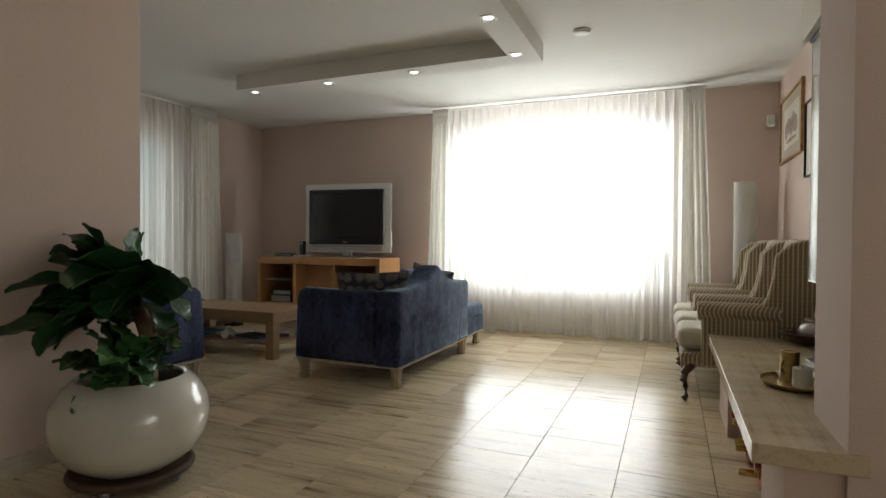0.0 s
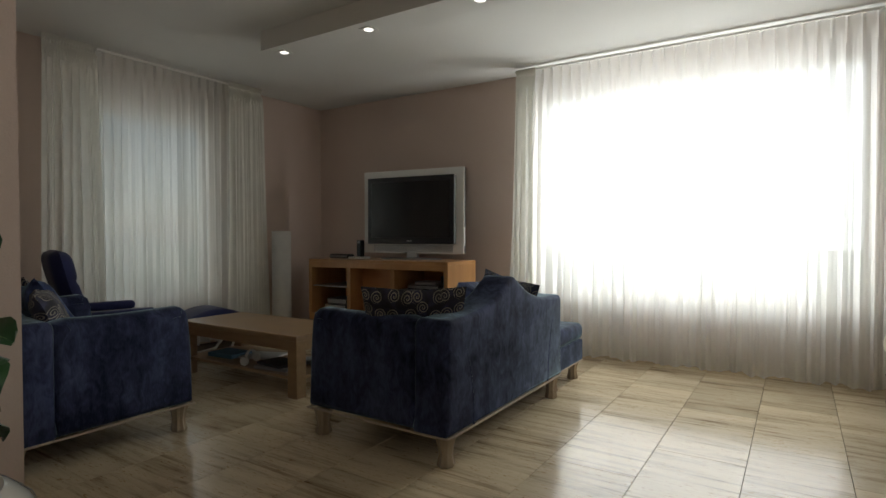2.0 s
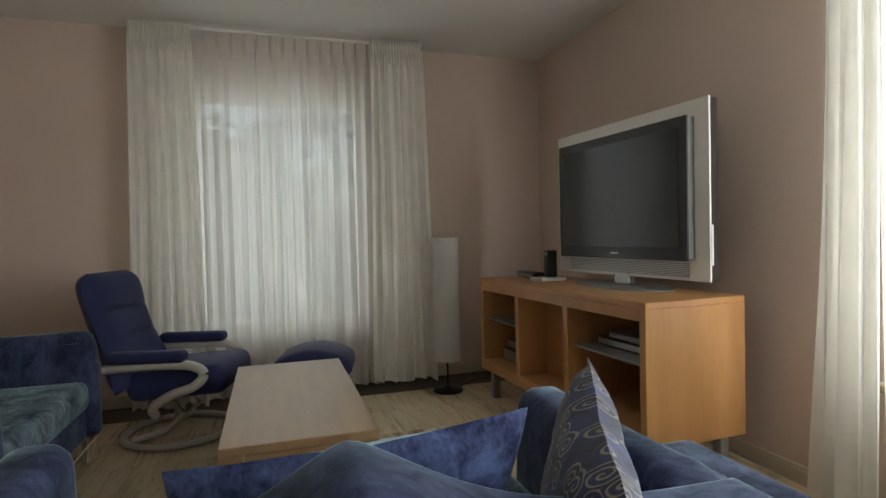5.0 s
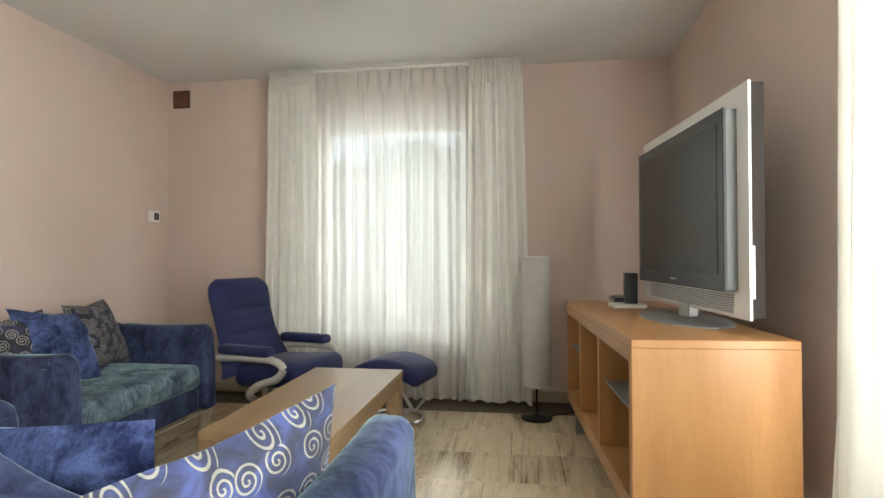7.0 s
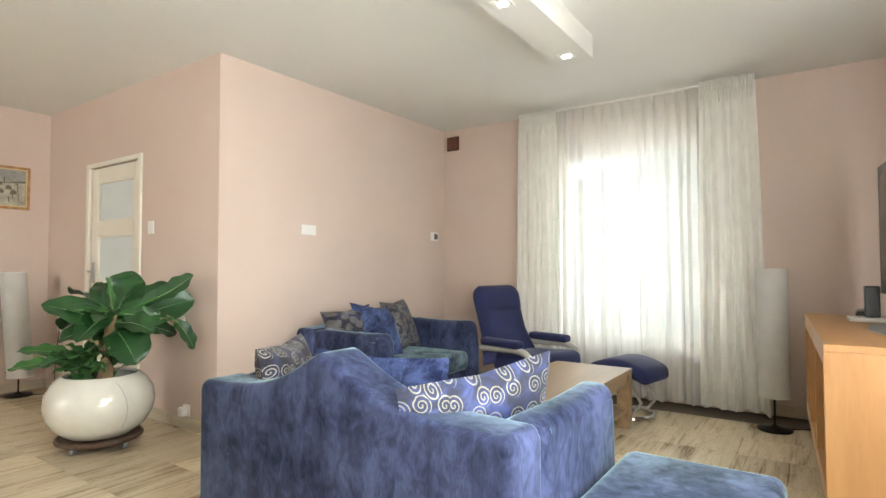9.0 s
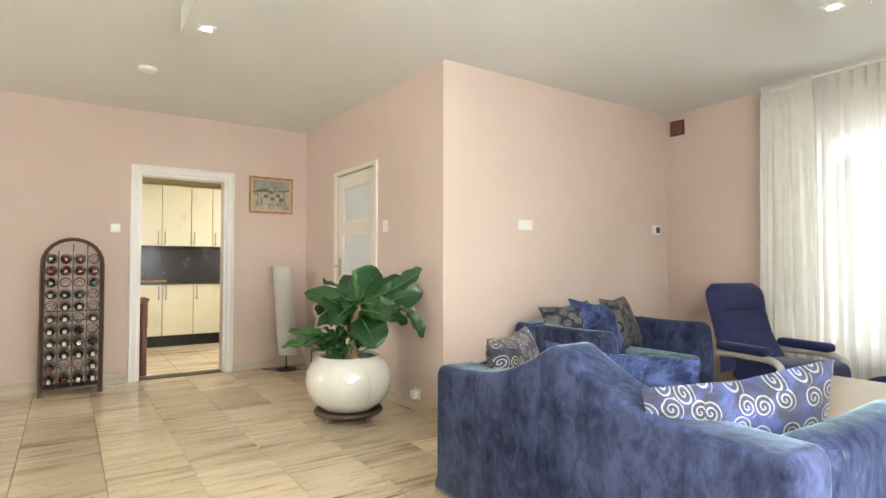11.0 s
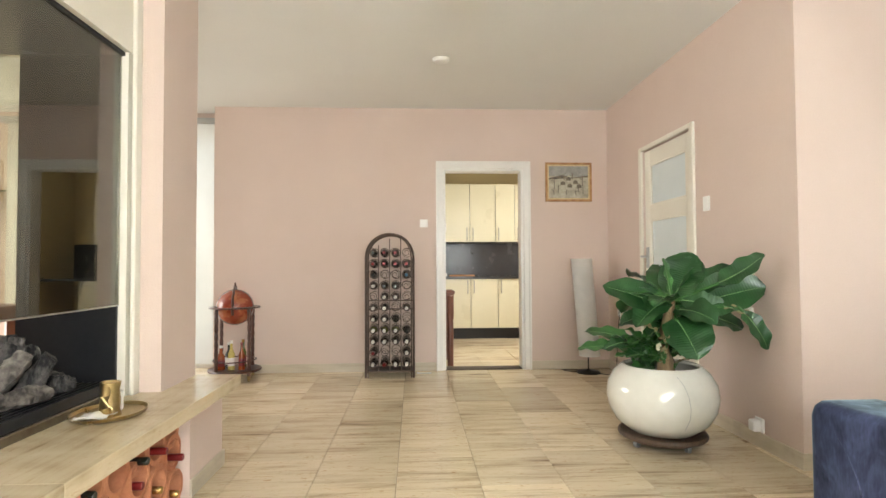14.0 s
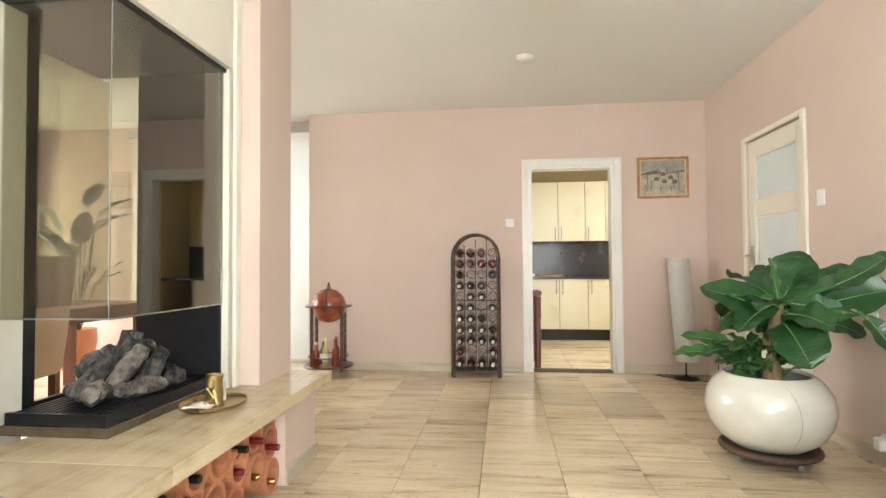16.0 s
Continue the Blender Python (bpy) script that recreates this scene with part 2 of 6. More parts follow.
PINK = mottled("pink_roughcast_plaster", (0.60, 0.476, 0.405), (0.655, 0.529, 0.455), 0.9, 1.2, 130.0, 0.5, 0.003, jitter=False)
CREAM = mottled("cream_paint", (0.70, 0.66, 0.56), (0.76, 0.72, 0.62), 0.6, 2.0, 90.0, 0.15, 0.001)
CEIL = mottled("white_ceiling_paint", (0.70, 0.69, 0.65), (0.75, 0.74, 0.70), 0.9, 1.0, 110.0, 0.25, 0.002, jitter=False)
WHITE = mottled("white_gloss_paint", (0.74, 0.72, 0.67), (0.80, 0.78, 0.73), 0.35, 3.0, 60.0, 0.08, 0.001)
WHITE_PLASTIC = plain("white_plastic", (0.78, 0.77, 0.73), 0.35)
TRAV = stone("travertine_tile", (0.70, 0.585, 0.40), (0.19, 0.115, 0.055), 0.15, veins=0.9)
TRAV2 = stone("travertine_slab", (0.58, 0.48, 0.32), (0.34, 0.25, 0.14), 0.17, (0.9, 16.0, 16.0), 0.3)
GROUT = plain("dark_grout", (0.11, 0.085, 0.06), 0.9)
SKIRT = stone("travertine_skirting", (0.55, 0.48, 0.36), (0.40, 0.33, 0.24), 0.35, (1.0, 1.0, 12.0))
VELVET = velvet("blue_crushed_velvet", (0.007, 0.011, 0.034), (0.066, 0.082, 0.170), 3.6, 0.50, 0.80)
# Seat cushions: paler and greener than the sofa body.
VELVET_SEAT = velvet("pale_blue_green_velvet", (0.022, 0.042, 0.070), (0.19, 0.26, 0.29), 5.0, 0.6, 0.5)
PIPE = plain("beige_piping", (0.42, 0.34, 0.26), 0.8)
FOOTWOOD = mottled("limed_oak", (0.30, 0.23, 0.15), (0.46, 0.37, 0.26), 0.5, 8.0, 60.0, 0.3, 0.002, stretch=(1, 1, 0.2))
SWIRL_LIGHT = swirls("blue_velvet_with_silver_swirls", (0.014, 0.022, 0.075), (0.24, 0.23, 0.18), 15.0, 0.03, 0.52)
SWIRL_DARK = swirls("dark_velvet_with_brown_swirls", (0.014, 0.015, 0.036), (0.34, 0.31, 0.25), 15.0, 0.0, 0.50)
PLAINBLUE = velvet("crushed_blue_cushion_velvet", (0.008, 0.013, 0.050), (0.080, 0.115, 0.26), 6.0, 0.75, 0.5)
RECLINER = mottled("navy_microfibre", (0.005, 0.008, 0.048), (0.013, 0.019, 0.095), 0.8, 5.0, 120.0, 0.3, 0.001, sheen=0.15)
BENTWOOD = mottled("grey_bent_wood", (0.40, 0.38, 0.33), (0.50, 0.47, 0.42), 0.3, 6.0, 60.0, 0.1, 0.001)
OAK = mottled("oak_table_wood", (0.24, 0.15, 0.075), (0.37, 0.245, 0.13), 0.38, 2.0, 30.0, 0.15, 0.001, stretch=(9, 0.8, 9))
BIRCH = mottled("honey_birch_veneer", (0.42, 0.205, 0.072), (0.53, 0.285, 0.112), 0.36, 1.5, 14.0, 0.05, 0.001, stretch=(6, 6, 0.7))
BIRCH_IN = mottled("orange_veneer_inside", (0.40, 0.17, 0.055), (0.50, 0.24, 0.09), 0.5, 1.5, 14.0, 0.05, 0.001, stretch=(1, 1, 6))
BLACKP = plain("black_plastic", (0.012, 0.012, 0.013), 0.3)
SCREEN = plain("dark_screen", (0.010, 0.012, 0.013), 0.16)
STEEL = plain("brushed_steel", (0.45, 0.45, 0.44), 0.35, 1.0)
CHROME = plain("chrome", (0.7, 0.7, 0.68), 0.15, 1.0)
# Darker copy of the steel, with the kitchen handles' shade in its colour.
STEEL_IN_SHADE = plain("shaded_steel", (0.20, 0.195, 0.18), 0.35, 0.8)
GREYM = plain("grey_lacquered_metal", (0.30, 0.31, 0.31), 0.4, 0.4)
BRASS = mottled("aged_brass", (0.38, 0.27, 0.10), (0.55, 0.42, 0.20), 0.3, 12.0, 80.0, 0.15, 0.001, metal=0.9)
BLACKM = plain("black_metal", (0.02, 0.018, 0.016), 0.45, 0.6)
BRONZE = mottled("rusty_bronze_iron", (0.065, 0.047, 0.038), (0.15, 0.105, 0.08), 0.5, 20.0, 90.0, 0.2, 0.001, metal=0.5)
DARKWOOD = mottled("dark_turned_wood", (0.045, 0.016, 0.010), (0.11, 0.035, 0.018), 0.3, 8.0, 40.0, 0.1, 0.001, stretch=(1, 1, 0.3), coat=0.3)
REDWOOD = mottled("red_brown_wood", (0.13, 0.045, 0.025), (0.22, 0.08, 0.045), 0.4, 5.0, 30.0, 0.1, 0.001, stretch=(1, 1, 0.2))
GLOBE = mottled("rust_red_globe_print", (0.25, 0.035, 0.012), (0.36, 0.10, 0.035), 0.25, 6.0, 30.0, 0.05, 0.001, coat=0.6, lo=0.5, hi=0.56)
CERAMIC = mottled("cream_glazed_ceramic", (0.62, 0.61, 0.54), (0.70, 0.69, 0.62), 0.12, 2.5, 20.0, 0.03, 0.001, coat=0.8)
SOIL = mottled("dark_soil", (0.03, 0.02, 0.012), (0.08, 0.055, 0.035), 0.95, 20.0, 90.0, 0.8, 0.01)
LEAF = leafy("banana_leaf_green", (0.012, 0.052, 0.014), (0.026, 0.095, 0.024))
LEAF2 = leafy("young_leaf_green", (0.028, 0.10, 0.022), (0.055, 0.165, 0.038))
RIBM = plain("pale_midrib", (0.16, 0.27, 0.11), 0.5)
LEAFDRY = leafy("dry_brown_leaf", (0.20, 0.14, 0.07), (0.32, 0.24, 0.13))
FIBRE = mottled("fibrous_stem", (0.10, 0.06, 0.03), (0.28, 0.19, 0.10), 0.9, 18.0, 70.0, 0.8, 0.01, stretch=(1, 1, 0.3))
RATTAN = mottled("dark_rattan", (0.045, 0.026, 0.015), (0.13, 0.08, 0.045), 0.6, 18.0, 70.0, 0.6, 0.004)
TERRA = mottled("terracotta", (0.42, 0.15, 0.07), (0.56, 0.24, 0.12), 0.85, 7.0, 80.0, 0.3, 0.001)
BOTTLE = plain("dark_bottle_glass", (0.012, 0.014, 0.010), 0.08)
BOTTLE_GREEN = plain("green_bottle_glass", (0.10, 0.11, 0.02), 0.08)
FOIL_RED = plain("red_foil", (0.20, 0.012, 0.012), 0.3, 0.3)
FOIL_WHITE = plain("white_cap", (0.70, 0.68, 0.62), 0.4)
FOIL_GOLD = plain("gold_foil", (0.55, 0.36, 0.12), 0.25, 0.9)
AMBER = plain("amber_liquor", (0.30, 0.06, 0.012), 0.08)
YELLOWG = plain("yellow_label_glass", (0.50, 0.42, 0.12), 0.15)
CHECK = checked("cream_brown_check_cloth")
SEATCLOTH = mottled("cream_seat_cloth", (0.52, 0.47, 0.37), (0.64, 0.59, 0.48), 0.9, 10.0, 140.0, 0.4, 0.001, sheen=0.3)
SHEER = sheer("white_sheer_voile", (0.87, 0.87, 0.83), 0.31, 0.66)
PAPER = sheer("rice_paper", (0.90, 0.88, 0.83), 0.004, 0.03)
DRAPE = sheer("cream_drape_cloth", (0.86, 0.85, 0.79), 0.04, 0.36)
PANE = glass("window_glass", (0.97, 0.98, 0.97), 0.99)
SMOKE = glass("smoked_fire_glass", (0.73, 0.72, 0.63), 0.90)
BLACKSTEEL = mottled("black_firebox_steel", (0.013, 0.014, 0.016), (0.024, 0.024, 0.026), 0.34, 4.0, 50.0, 0.05, 0.001, metal=0.2)
BROWNMARBLE = mottled("brown_marble_edge", (0.07, 0.05, 0.03), (0.13, 0.10, 0.06), 0.2, 9.0, 50.0, 0.05, 0.001)
LOGM = mottled("ceramic_log", (0.045, 0.038, 0.034), (0.36, 0.32, 0.27), 0.9, 7.0, 45.0, 0.9, 0.012, lo=0.42, hi=0.72)
WAX = plain("white_wax", (0.72, 0.71, 0.66), 0.5)
CREAMDOOR = mottled("cream_kitchen_laminate", (0.60, 0.56, 0.39), (0.64, 0.60, 0.43), 0.3, 2.0, 30.0, 0.0)
BLACKSTONE = mottled("black_worktop", (0.012, 0.012, 0.012), (0.03, 0.03, 0.032), 0.25, 6.0, 60.0, 0.0)
KPAINT = plain("yellow_kitchen_plaster", (0.62, 0.50, 0.26), 0.85)
FROST = mottled("frosted_glass", (0.60, 0.66, 0.66), (0.68, 0.73, 0.72), 0.3, 3.0, 120.0, 0.3, 0.001)
GRASS = mottled("lawn", (0.035, 0.07, 0.015), (0.08, 0.13, 0.03), 0.95, 0.6, 40.0, 0.4, 0.02, jitter=False)
HEDGE = mottled("hedge_green", (0.03, 0.06, 0.02), (0.10, 0.14, 0.05), 0.9, 2.0, 14.0, 0.6, 0.05)
BRICKW = mottled("pale_house_wall", (0.42, 0.36, 0.30), (0.50, 0.44, 0.37), 0.9, 2.0, 30.0, 0.2, 0.003)
ROOFM = mottled("dark_roof_tile", (0.06, 0.05, 0.05), (0.12, 0.10, 0.10), 0.8, 3.0, 20.0, 0.3, 0.005)
LAMPGLOW = plain("lit_halogen", (1.0, 0.95, 0.85), 0.5, 0.0, 6.0)
TANLEATHER = mottled("tan_leather", (0.50, 0.36, 0.22), (0.58, 0.43, 0.28), 0.5, 4.0, 60.0, 0.1, 0.001)
BOOKS = [plain("book_" + n, c, 0.6) for n, c in (("grey", (0.30, 0.30, 0.31)), ("dark", (0.05, 0.05, 0.06)), ("white", (0.62, 0.62, 0.6)), ("blue", (0.08, 0.20, 0.30)))]

# ---- building helpers ----


def part(name, bm, mat, parent=None, label="", smooth=False, kind=""):
    me = bpy.data.meshes.new(name)
    bm.normal_update()
    bm.to_mesh(me)
    bm.free()
    me.materials.append(mat)
    if smooth:
        me.polygons.foreach_set("use_smooth", [True] * len(me.polygons))
        me.set_sharp_from_angle(angle=radians(40))
    ob = new(name, me)
    if parent:
        ob.parent = parent
    return tagged(ob, label, kind=kind)


def thing(name, label, category, at=(0, 0, 0), turn=0.0, group=""):
    ob = new(name)
    ob.matrix_world = pose(*at, 0, 0, turn)
    ob.empty_display_size = 0.1
    return tagged(ob, label, category, group)


def box(x0, x1, y0, y1, z0, z1, r=0.0, seg=2, bm=None):
    bm = bm or bmesh.new()
    made = bmesh.ops.create_cube(bm, size=1)["verts"]
    for v in made:
        v.co = Vector(((x0 + x1) / 2 + v.co.x * (x1 - x0), (y0 + y1) / 2 + v.co.y * (y1 - y0), (z0 + z1) / 2 + v.co.z * (z1 - z0)))
    if r:
        edges = list({e for v in made for e in v.link_edges})
        bmesh.ops.bevel(bm, geom=edges, offset=r, segments=seg, affect="EDGES", profile=0.5)
    return bm


def lathe(profile, seg=24, bm=None, at=(0, 0, 0)):
    bm = bm or bmesh.new()
    rings = []
    for r, z in profile:
        if r < 1e-4:
            rings.append([bm.verts.new((at[0], at[1], at[2] + z))])
        else:
            rings.append([bm.verts.new((at[0] + r * math.cos(a), at[1] + r * math.sin(a), at[2] + z)) for a in (2 * math.pi * i / seg for i in range(seg))])
    for a, b in zip(rings, rings[1:]):
        for i in range(seg):
            q = [a[i % len(a)], a[(i + 1) % len(a)], b[(i + 1) % len(b)], b[i % len(b)]]
            u = []
            for v in q:
                if v not in u:
                    u.append(v)
            if len(u) > 2:
                bm.faces.new(u)
    return bm


def tube(pts, r, seg=8, bm=None, closed=False, taper=None):
    bm = bm or bmesh.new()
    pts = [Vector(p) for p in pts]
    n = len(pts)
    rings = []
    up = Vector((0, 0, 1))
    for i, p in enumerate(pts):
        d = (pts[(i + 1) % n] - pts[i - 1]) if closed else (pts[min(i + 1, n - 1)] - pts[max(i - 1, 0)])
        d.normalize()
        side = d.cross(up)
        if side.length < 0.05:
            side = d.cross(Vector((0, 1, 0.01)))
        side.normalize()
        other = d.cross(side)
        rr = r * (taper(i / (n - 1)) if taper else 1)
        rings.append([bm.verts.new(p + (side * math.cos(a) + other * math.sin(a)) * rr) for a in (2 * math.pi * k / seg for k in range(seg))])
    pairs = list(zip(rings, rings[1:])) + ([(rings[-1], rings[0])] if closed else [])
    for a, b in pairs:
        for k in range(seg):
            bm.faces.new((a[k], a[(k + 1) % seg], b[(k + 1) % seg], b[k]))
    if not closed:
        bm.faces.new(rings[0][::-1])
        bm.faces.new(rings[-1])
    return bm


def strip(profile, y0, y1, bm=None):
    """A flat outline in x and z, drawn out from y0 to y1."""
    bm = bm or bmesh.new()
    a = [bm.verts.new((x, y0, z)) for x, z in profile]
    b = [bm.verts.new((x, y1, z)) for x, z in profile]
    n = len(profile)
    for i in range(n):
        bm.faces.new((a[i], a[(i + 1) % n], b[(i + 1) % n], b[i]))
    bm.faces.new(a[::-1])
    bm.faces.new(b)
    return bm


def turned(bm, m):
    bmesh.ops.transform(bm, matrix=m, verts=bm.verts)
    return bm


def pillow(w, h, t, n=14, ears=0.03):
    """A stuffed cushion lying in x and y, thick in z."""
    bm = bmesh.new()
    layers = []
    for s in (1, -1):
        grid = []
        for i in range(n + 1):
            row = []
            for j in range(n + 1):
                u, v = 2 * i / n - 1, 2 * j / n - 1
                fat = max(0, (1 - u ** 4) * (1 - v ** 4)) ** 0.6
                pull = 1 - ears / max(w, h) * 2 * (1 - abs(u * v))
                x, y = u * w / 2 * (pull if abs(u) > 0.2 else 1), v * h / 2 * (pull if abs(v) > 0.2 else 1)
                z = s * t / 2 * fat + 0.008 * noise.noise((u * 2.3 + w * 9, v * 2.3, s))
                if s == -1 and (i in (0, n) or j in (0, n)):
                    row.append(layers[0][i][j])
                else:
                    row.append(bm.verts.new((x, y, z)))
            grid.append(row)
        layers.append(grid)
        for i in range(n):
            for j in range(n):
                q = (grid[i][j], grid[i + 1][j], grid[i + 1][j + 1], grid[i][j + 1])
                bm.faces.new(q if s > 0 else q[::-1])
    return bm


def wall(name, spans, mat=None):
    bm = bmesh.new()
    for s in spans:
        box(*s, bm=bm)
    return tagged(part(name, bm, mat or PINK), kind="structure")


def structure(name, bm, mat, smooth=False, parent=None):
    return tagged(part(name, bm, mat, parent, smooth=smooth), kind="structure")

# ---- the structure ----
H = 2.65
SOUTH, DOORWALL, BLOCK, NORTH, EAST = -1.18, 2.495, 2.80, 5.25, 6.95

wall("wall_west", [(-0.15, 0, -1.475, 0.80, 0, H), (-0.15, 0, 1.62, DOORWALL, 0, H), (-0.15, 0, 0.80, 1.62, 2.04, H)])
wall("wall_hall", [(-0.15, 0.89, DOORWALL, DOORWALL + 0.12, 0, H), (1.72, BLOCK - 0.12, DOORWALL, DOORWALL + 0.12, 0, H), (0.89, 1.72, DOORWALL, DOORWALL + 0.12, 2.03, H)])
wall("wall_block", [(BLOCK - 0.12, BLOCK, DOORWALL, NORTH + 0.25, 0, H)])
wall("wall_north", [(BLOCK, 4.17, NORTH, NORTH + 0.25, 0, H), (5.43, EAST, NORTH, NORTH + 0.25, 0, H), (4.17, 5.43, NORTH, NORTH + 0.25, 0, 0.48), (4.17, 5.43, NORTH, NORTH + 0.25, 2.22, H)])
wall("wall_east", [(EAST, EAST + 0.25, -5.0, -0.24, 0, H), (EAST, EAST + 0.25, 2.38, NORTH + 0.25, 0, H), (EAST, EAST + 0.25, -0.24, 2.38, 0, 0.56), (EAST, EAST + 0.25, -0.24, 2.38, 2.43, H)])
wall("wall_south", [(3.86, EAST, SOUTH - 0.27, SOUTH, 0, H)])
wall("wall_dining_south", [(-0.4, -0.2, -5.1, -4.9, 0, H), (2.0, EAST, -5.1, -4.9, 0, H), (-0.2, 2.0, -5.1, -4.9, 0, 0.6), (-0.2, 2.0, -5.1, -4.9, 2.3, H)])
wall("wall_dining_west", [(-0.4, -0.25, -5.1, -3.6, 0, H), (-0.4, -0.25, -3.6, -1.475, 2.45, H), (-0.4, -0.15, -1.475, -1.35, 0, H)])
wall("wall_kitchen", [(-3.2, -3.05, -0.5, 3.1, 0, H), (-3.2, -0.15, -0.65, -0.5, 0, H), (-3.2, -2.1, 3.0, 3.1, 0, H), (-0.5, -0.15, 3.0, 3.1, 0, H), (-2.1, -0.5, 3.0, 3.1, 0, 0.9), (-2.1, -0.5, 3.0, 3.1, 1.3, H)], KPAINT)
wall("wall_passage", [(-0.15, 0, DOORWALL + 0.12, 5.0, 0, H), (-0.15, BLOCK - 0.12, 5.0, 5.12, 0, H)])
wall("fireplace_breast_pier", [(2.50, 2.90, -1.265, -0.67, 0, H)])
structure("ceiling", box(-0.4, EAST + 0.25, -5.1, NORTH + 0.25, H, H + 0.15), CEIL)
structure("ceiling_kitchen", box(-3.2, -0.15, -0.65, 3.1, 2.50, 2.60), CEIL)
structure("floor", box(-3.2, EAST + 0.25, -5.1, NORTH + 0.25, -0.12, -0.012), GROUT)
structure("ground", box(-70, 80, -70, 90, -0.5, -0.30), GRASS)

# lowered ceiling beam in an L
bm = strip([(4.79, 2.5), (5.03, 2.5), (5.03, H), (4.79, H)], 0.985, 3.69)
box(2.58, 5.03, 0.76, 0.985, 2.5, H, bm=bm)
beam = structure("lowered_ceiling_beam", bm, CEIL)
tagged(beam, "white plastered L-shaped ceiling beam with spotlights")

# skirtings
bm = bmesh.new()
for s in ((0, 0.012, -1.475, 0.73), (0, 0.012, 1.67, DOORWALL), (0.012, 0.83, DOORWALL - 0.012, DOORWALL), (1.78, BLOCK, DOORWALL - 0.012, DOORWALL), (BLOCK, BLOCK + 0.012, DOORWALL - 0.012, NORTH),
          (BLOCK + 0.012, EAST, NORTH - 0.012, NORTH), (EAST - 0.012, EAST, SOUTH, NORTH - 0.012), (4.62, EAST - 0.012, SOUTH, SOUTH + 0.012)):
    box(*s, 0, 0.085, 0.002, 1, bm=bm)
structure("baseboard", bm, SKIRT)

# windows


def window(name, width, z0, z1, m, mullions):
    root = tagged(new(name), "white painted window with clear glass behind curtains", kind="structure")
    root.matrix_world = m
    bm = bmesh.new()
    box(0, width, 0.08, 0.15, z0, z0 + 0.06, 0.004, 1, bm)
    box(0, width, 0.08, 0.15, z1 - 0.06, z1, 0.004, 1, bm)
    for x in (0, width - 0.06):
        box(x, x + 0.06, 0.08, 0.15, z0 + 0.06, z1 - 0.06, 0.004, 1, bm)
    for x in mullions:
        box(x - 0.03, x + 0.03, 0.085, 0.145, z0 + 0.06, z1 - 0.06, 0.004, 1, bm)
    part("window_frame", bm, WHITE, root)
    part("window_sill", box(-0.04, width + 0.04, -0.10, 0.10, z0 - 0.03, z0, 0.005, 1), TRAV2, root)
    edges = [0.0] + list(mullions) + [width]
    for a, b in zip(edges, edges[1:]):
        pane = part("pane", box(a + 0.03, b - 0.03, 0.112, 0.118, z0 + 0.05, z1 - 0.05), PANE, root)
        pane.visible_shadow = False
    return root


window("window_1", 2.62, 0.56, 2.43, pose(EAST, 2.38, 0, 0, 0, -90), (0.45, 2.18))
window("window_2", 1.26, 0.48, 2.22, pose(4.17, NORTH, 0), ())
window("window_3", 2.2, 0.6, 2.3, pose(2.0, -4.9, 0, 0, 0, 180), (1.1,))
# The last one is an unseen kitchen window, assumed as its lamp's source.
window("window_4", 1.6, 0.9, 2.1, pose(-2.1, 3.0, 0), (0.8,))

# sliding terrace door with vertical blinds west of the dining room
door = tagged(new("door_3"), "white sliding terrace door behind pale vertical blinds", kind="structure")
bm = box(-0.40, -0.33, -3.6, -3.52, 0, 2.45)
box(-0.40, -0.33, -1.56, -1.48, 0, 2.45, bm=bm)
box(-0.40, -0.33, -3.52, -1.56, 0, 0.09, bm=bm)
box(-0.40, -0.33, -2.6, -2.52, 0.09, 2.45, bm=bm)
part("door_frame", bm, WHITE, door)
part("pane", box(-0.37, -0.364, -3.52, -1.56, 0.09, 2.45), PANE, door).visible_shadow = False
part("door_handle", box(-0.32, -0.22, -1.60, -1.58, 0.66, 0.675, 0.003, 1), BLACKM, door)
blinds = thing("vertical_blinds", "pale vertical slat blinds before the terrace door", "blinds")
part("headrail", box(-0.16, -0.08, -3.6, -1.49, 2.50, 2.56, 0.004, 1), STEEL, blinds)
slat = part("slat", box(-0.118, -0.116, -0.045, 0.045, 0.08, 2.50), SHEER, blinds)
slat.matrix_basis = pose(0, -1.54, 0)
for i in range(1, 24):
    copy_thing(slat, pose(0, -1.54 - 0.085 * i, 0))

# kitchen doorway casing and threshold
casing = tagged(new("door_1"), "white moulded casing of the open kitchen doorway", kind="structure")
bm = bmesh.new()
for y0, y1 in ((0.728, 0.80), (1.62, 1.692)):
    box(0, 0.022, y0, y1, 0, 2.11, 0.004, 1, bm)
    box(0.022, 0.032, y0 + (0 if y0 < 1 else 0.05), y0 + (0.022 if y0 < 1 else 0.072), 0, 2.11, 0.003, 1, bm)
box(0, 0.022, 0.80, 1.62, 2.04, 2.11, 0.004, 1, bm)
box(0.022, 0.032, 0.75, 1.67, 2.088, 2.11, 0.003, 1, bm)
part("door_casing", bm, WHITE, casing)
bm = box(-0.15, 0.0, 0.80, 0.825, 0, 2.04)
box(-0.15, 0.0, 1.595, 1.62, 0, 2.04, bm=bm)
box(-0.15, 0.0, 0.825, 1.595, 2.015, 2.04, bm=bm)
part("door_lining", bm, WHITE, casing)
part("threshold", box(-0.15, 0.0, 0.825, 1.595, -0.01, 0.012, 0.003, 1), GROUT, casing)
part("hinge_plate", box(-0.07, 0.0, 0.825, 0.832, 1.40, 1.48, 0.002, 1), WHITE_PLASTIC, casing)

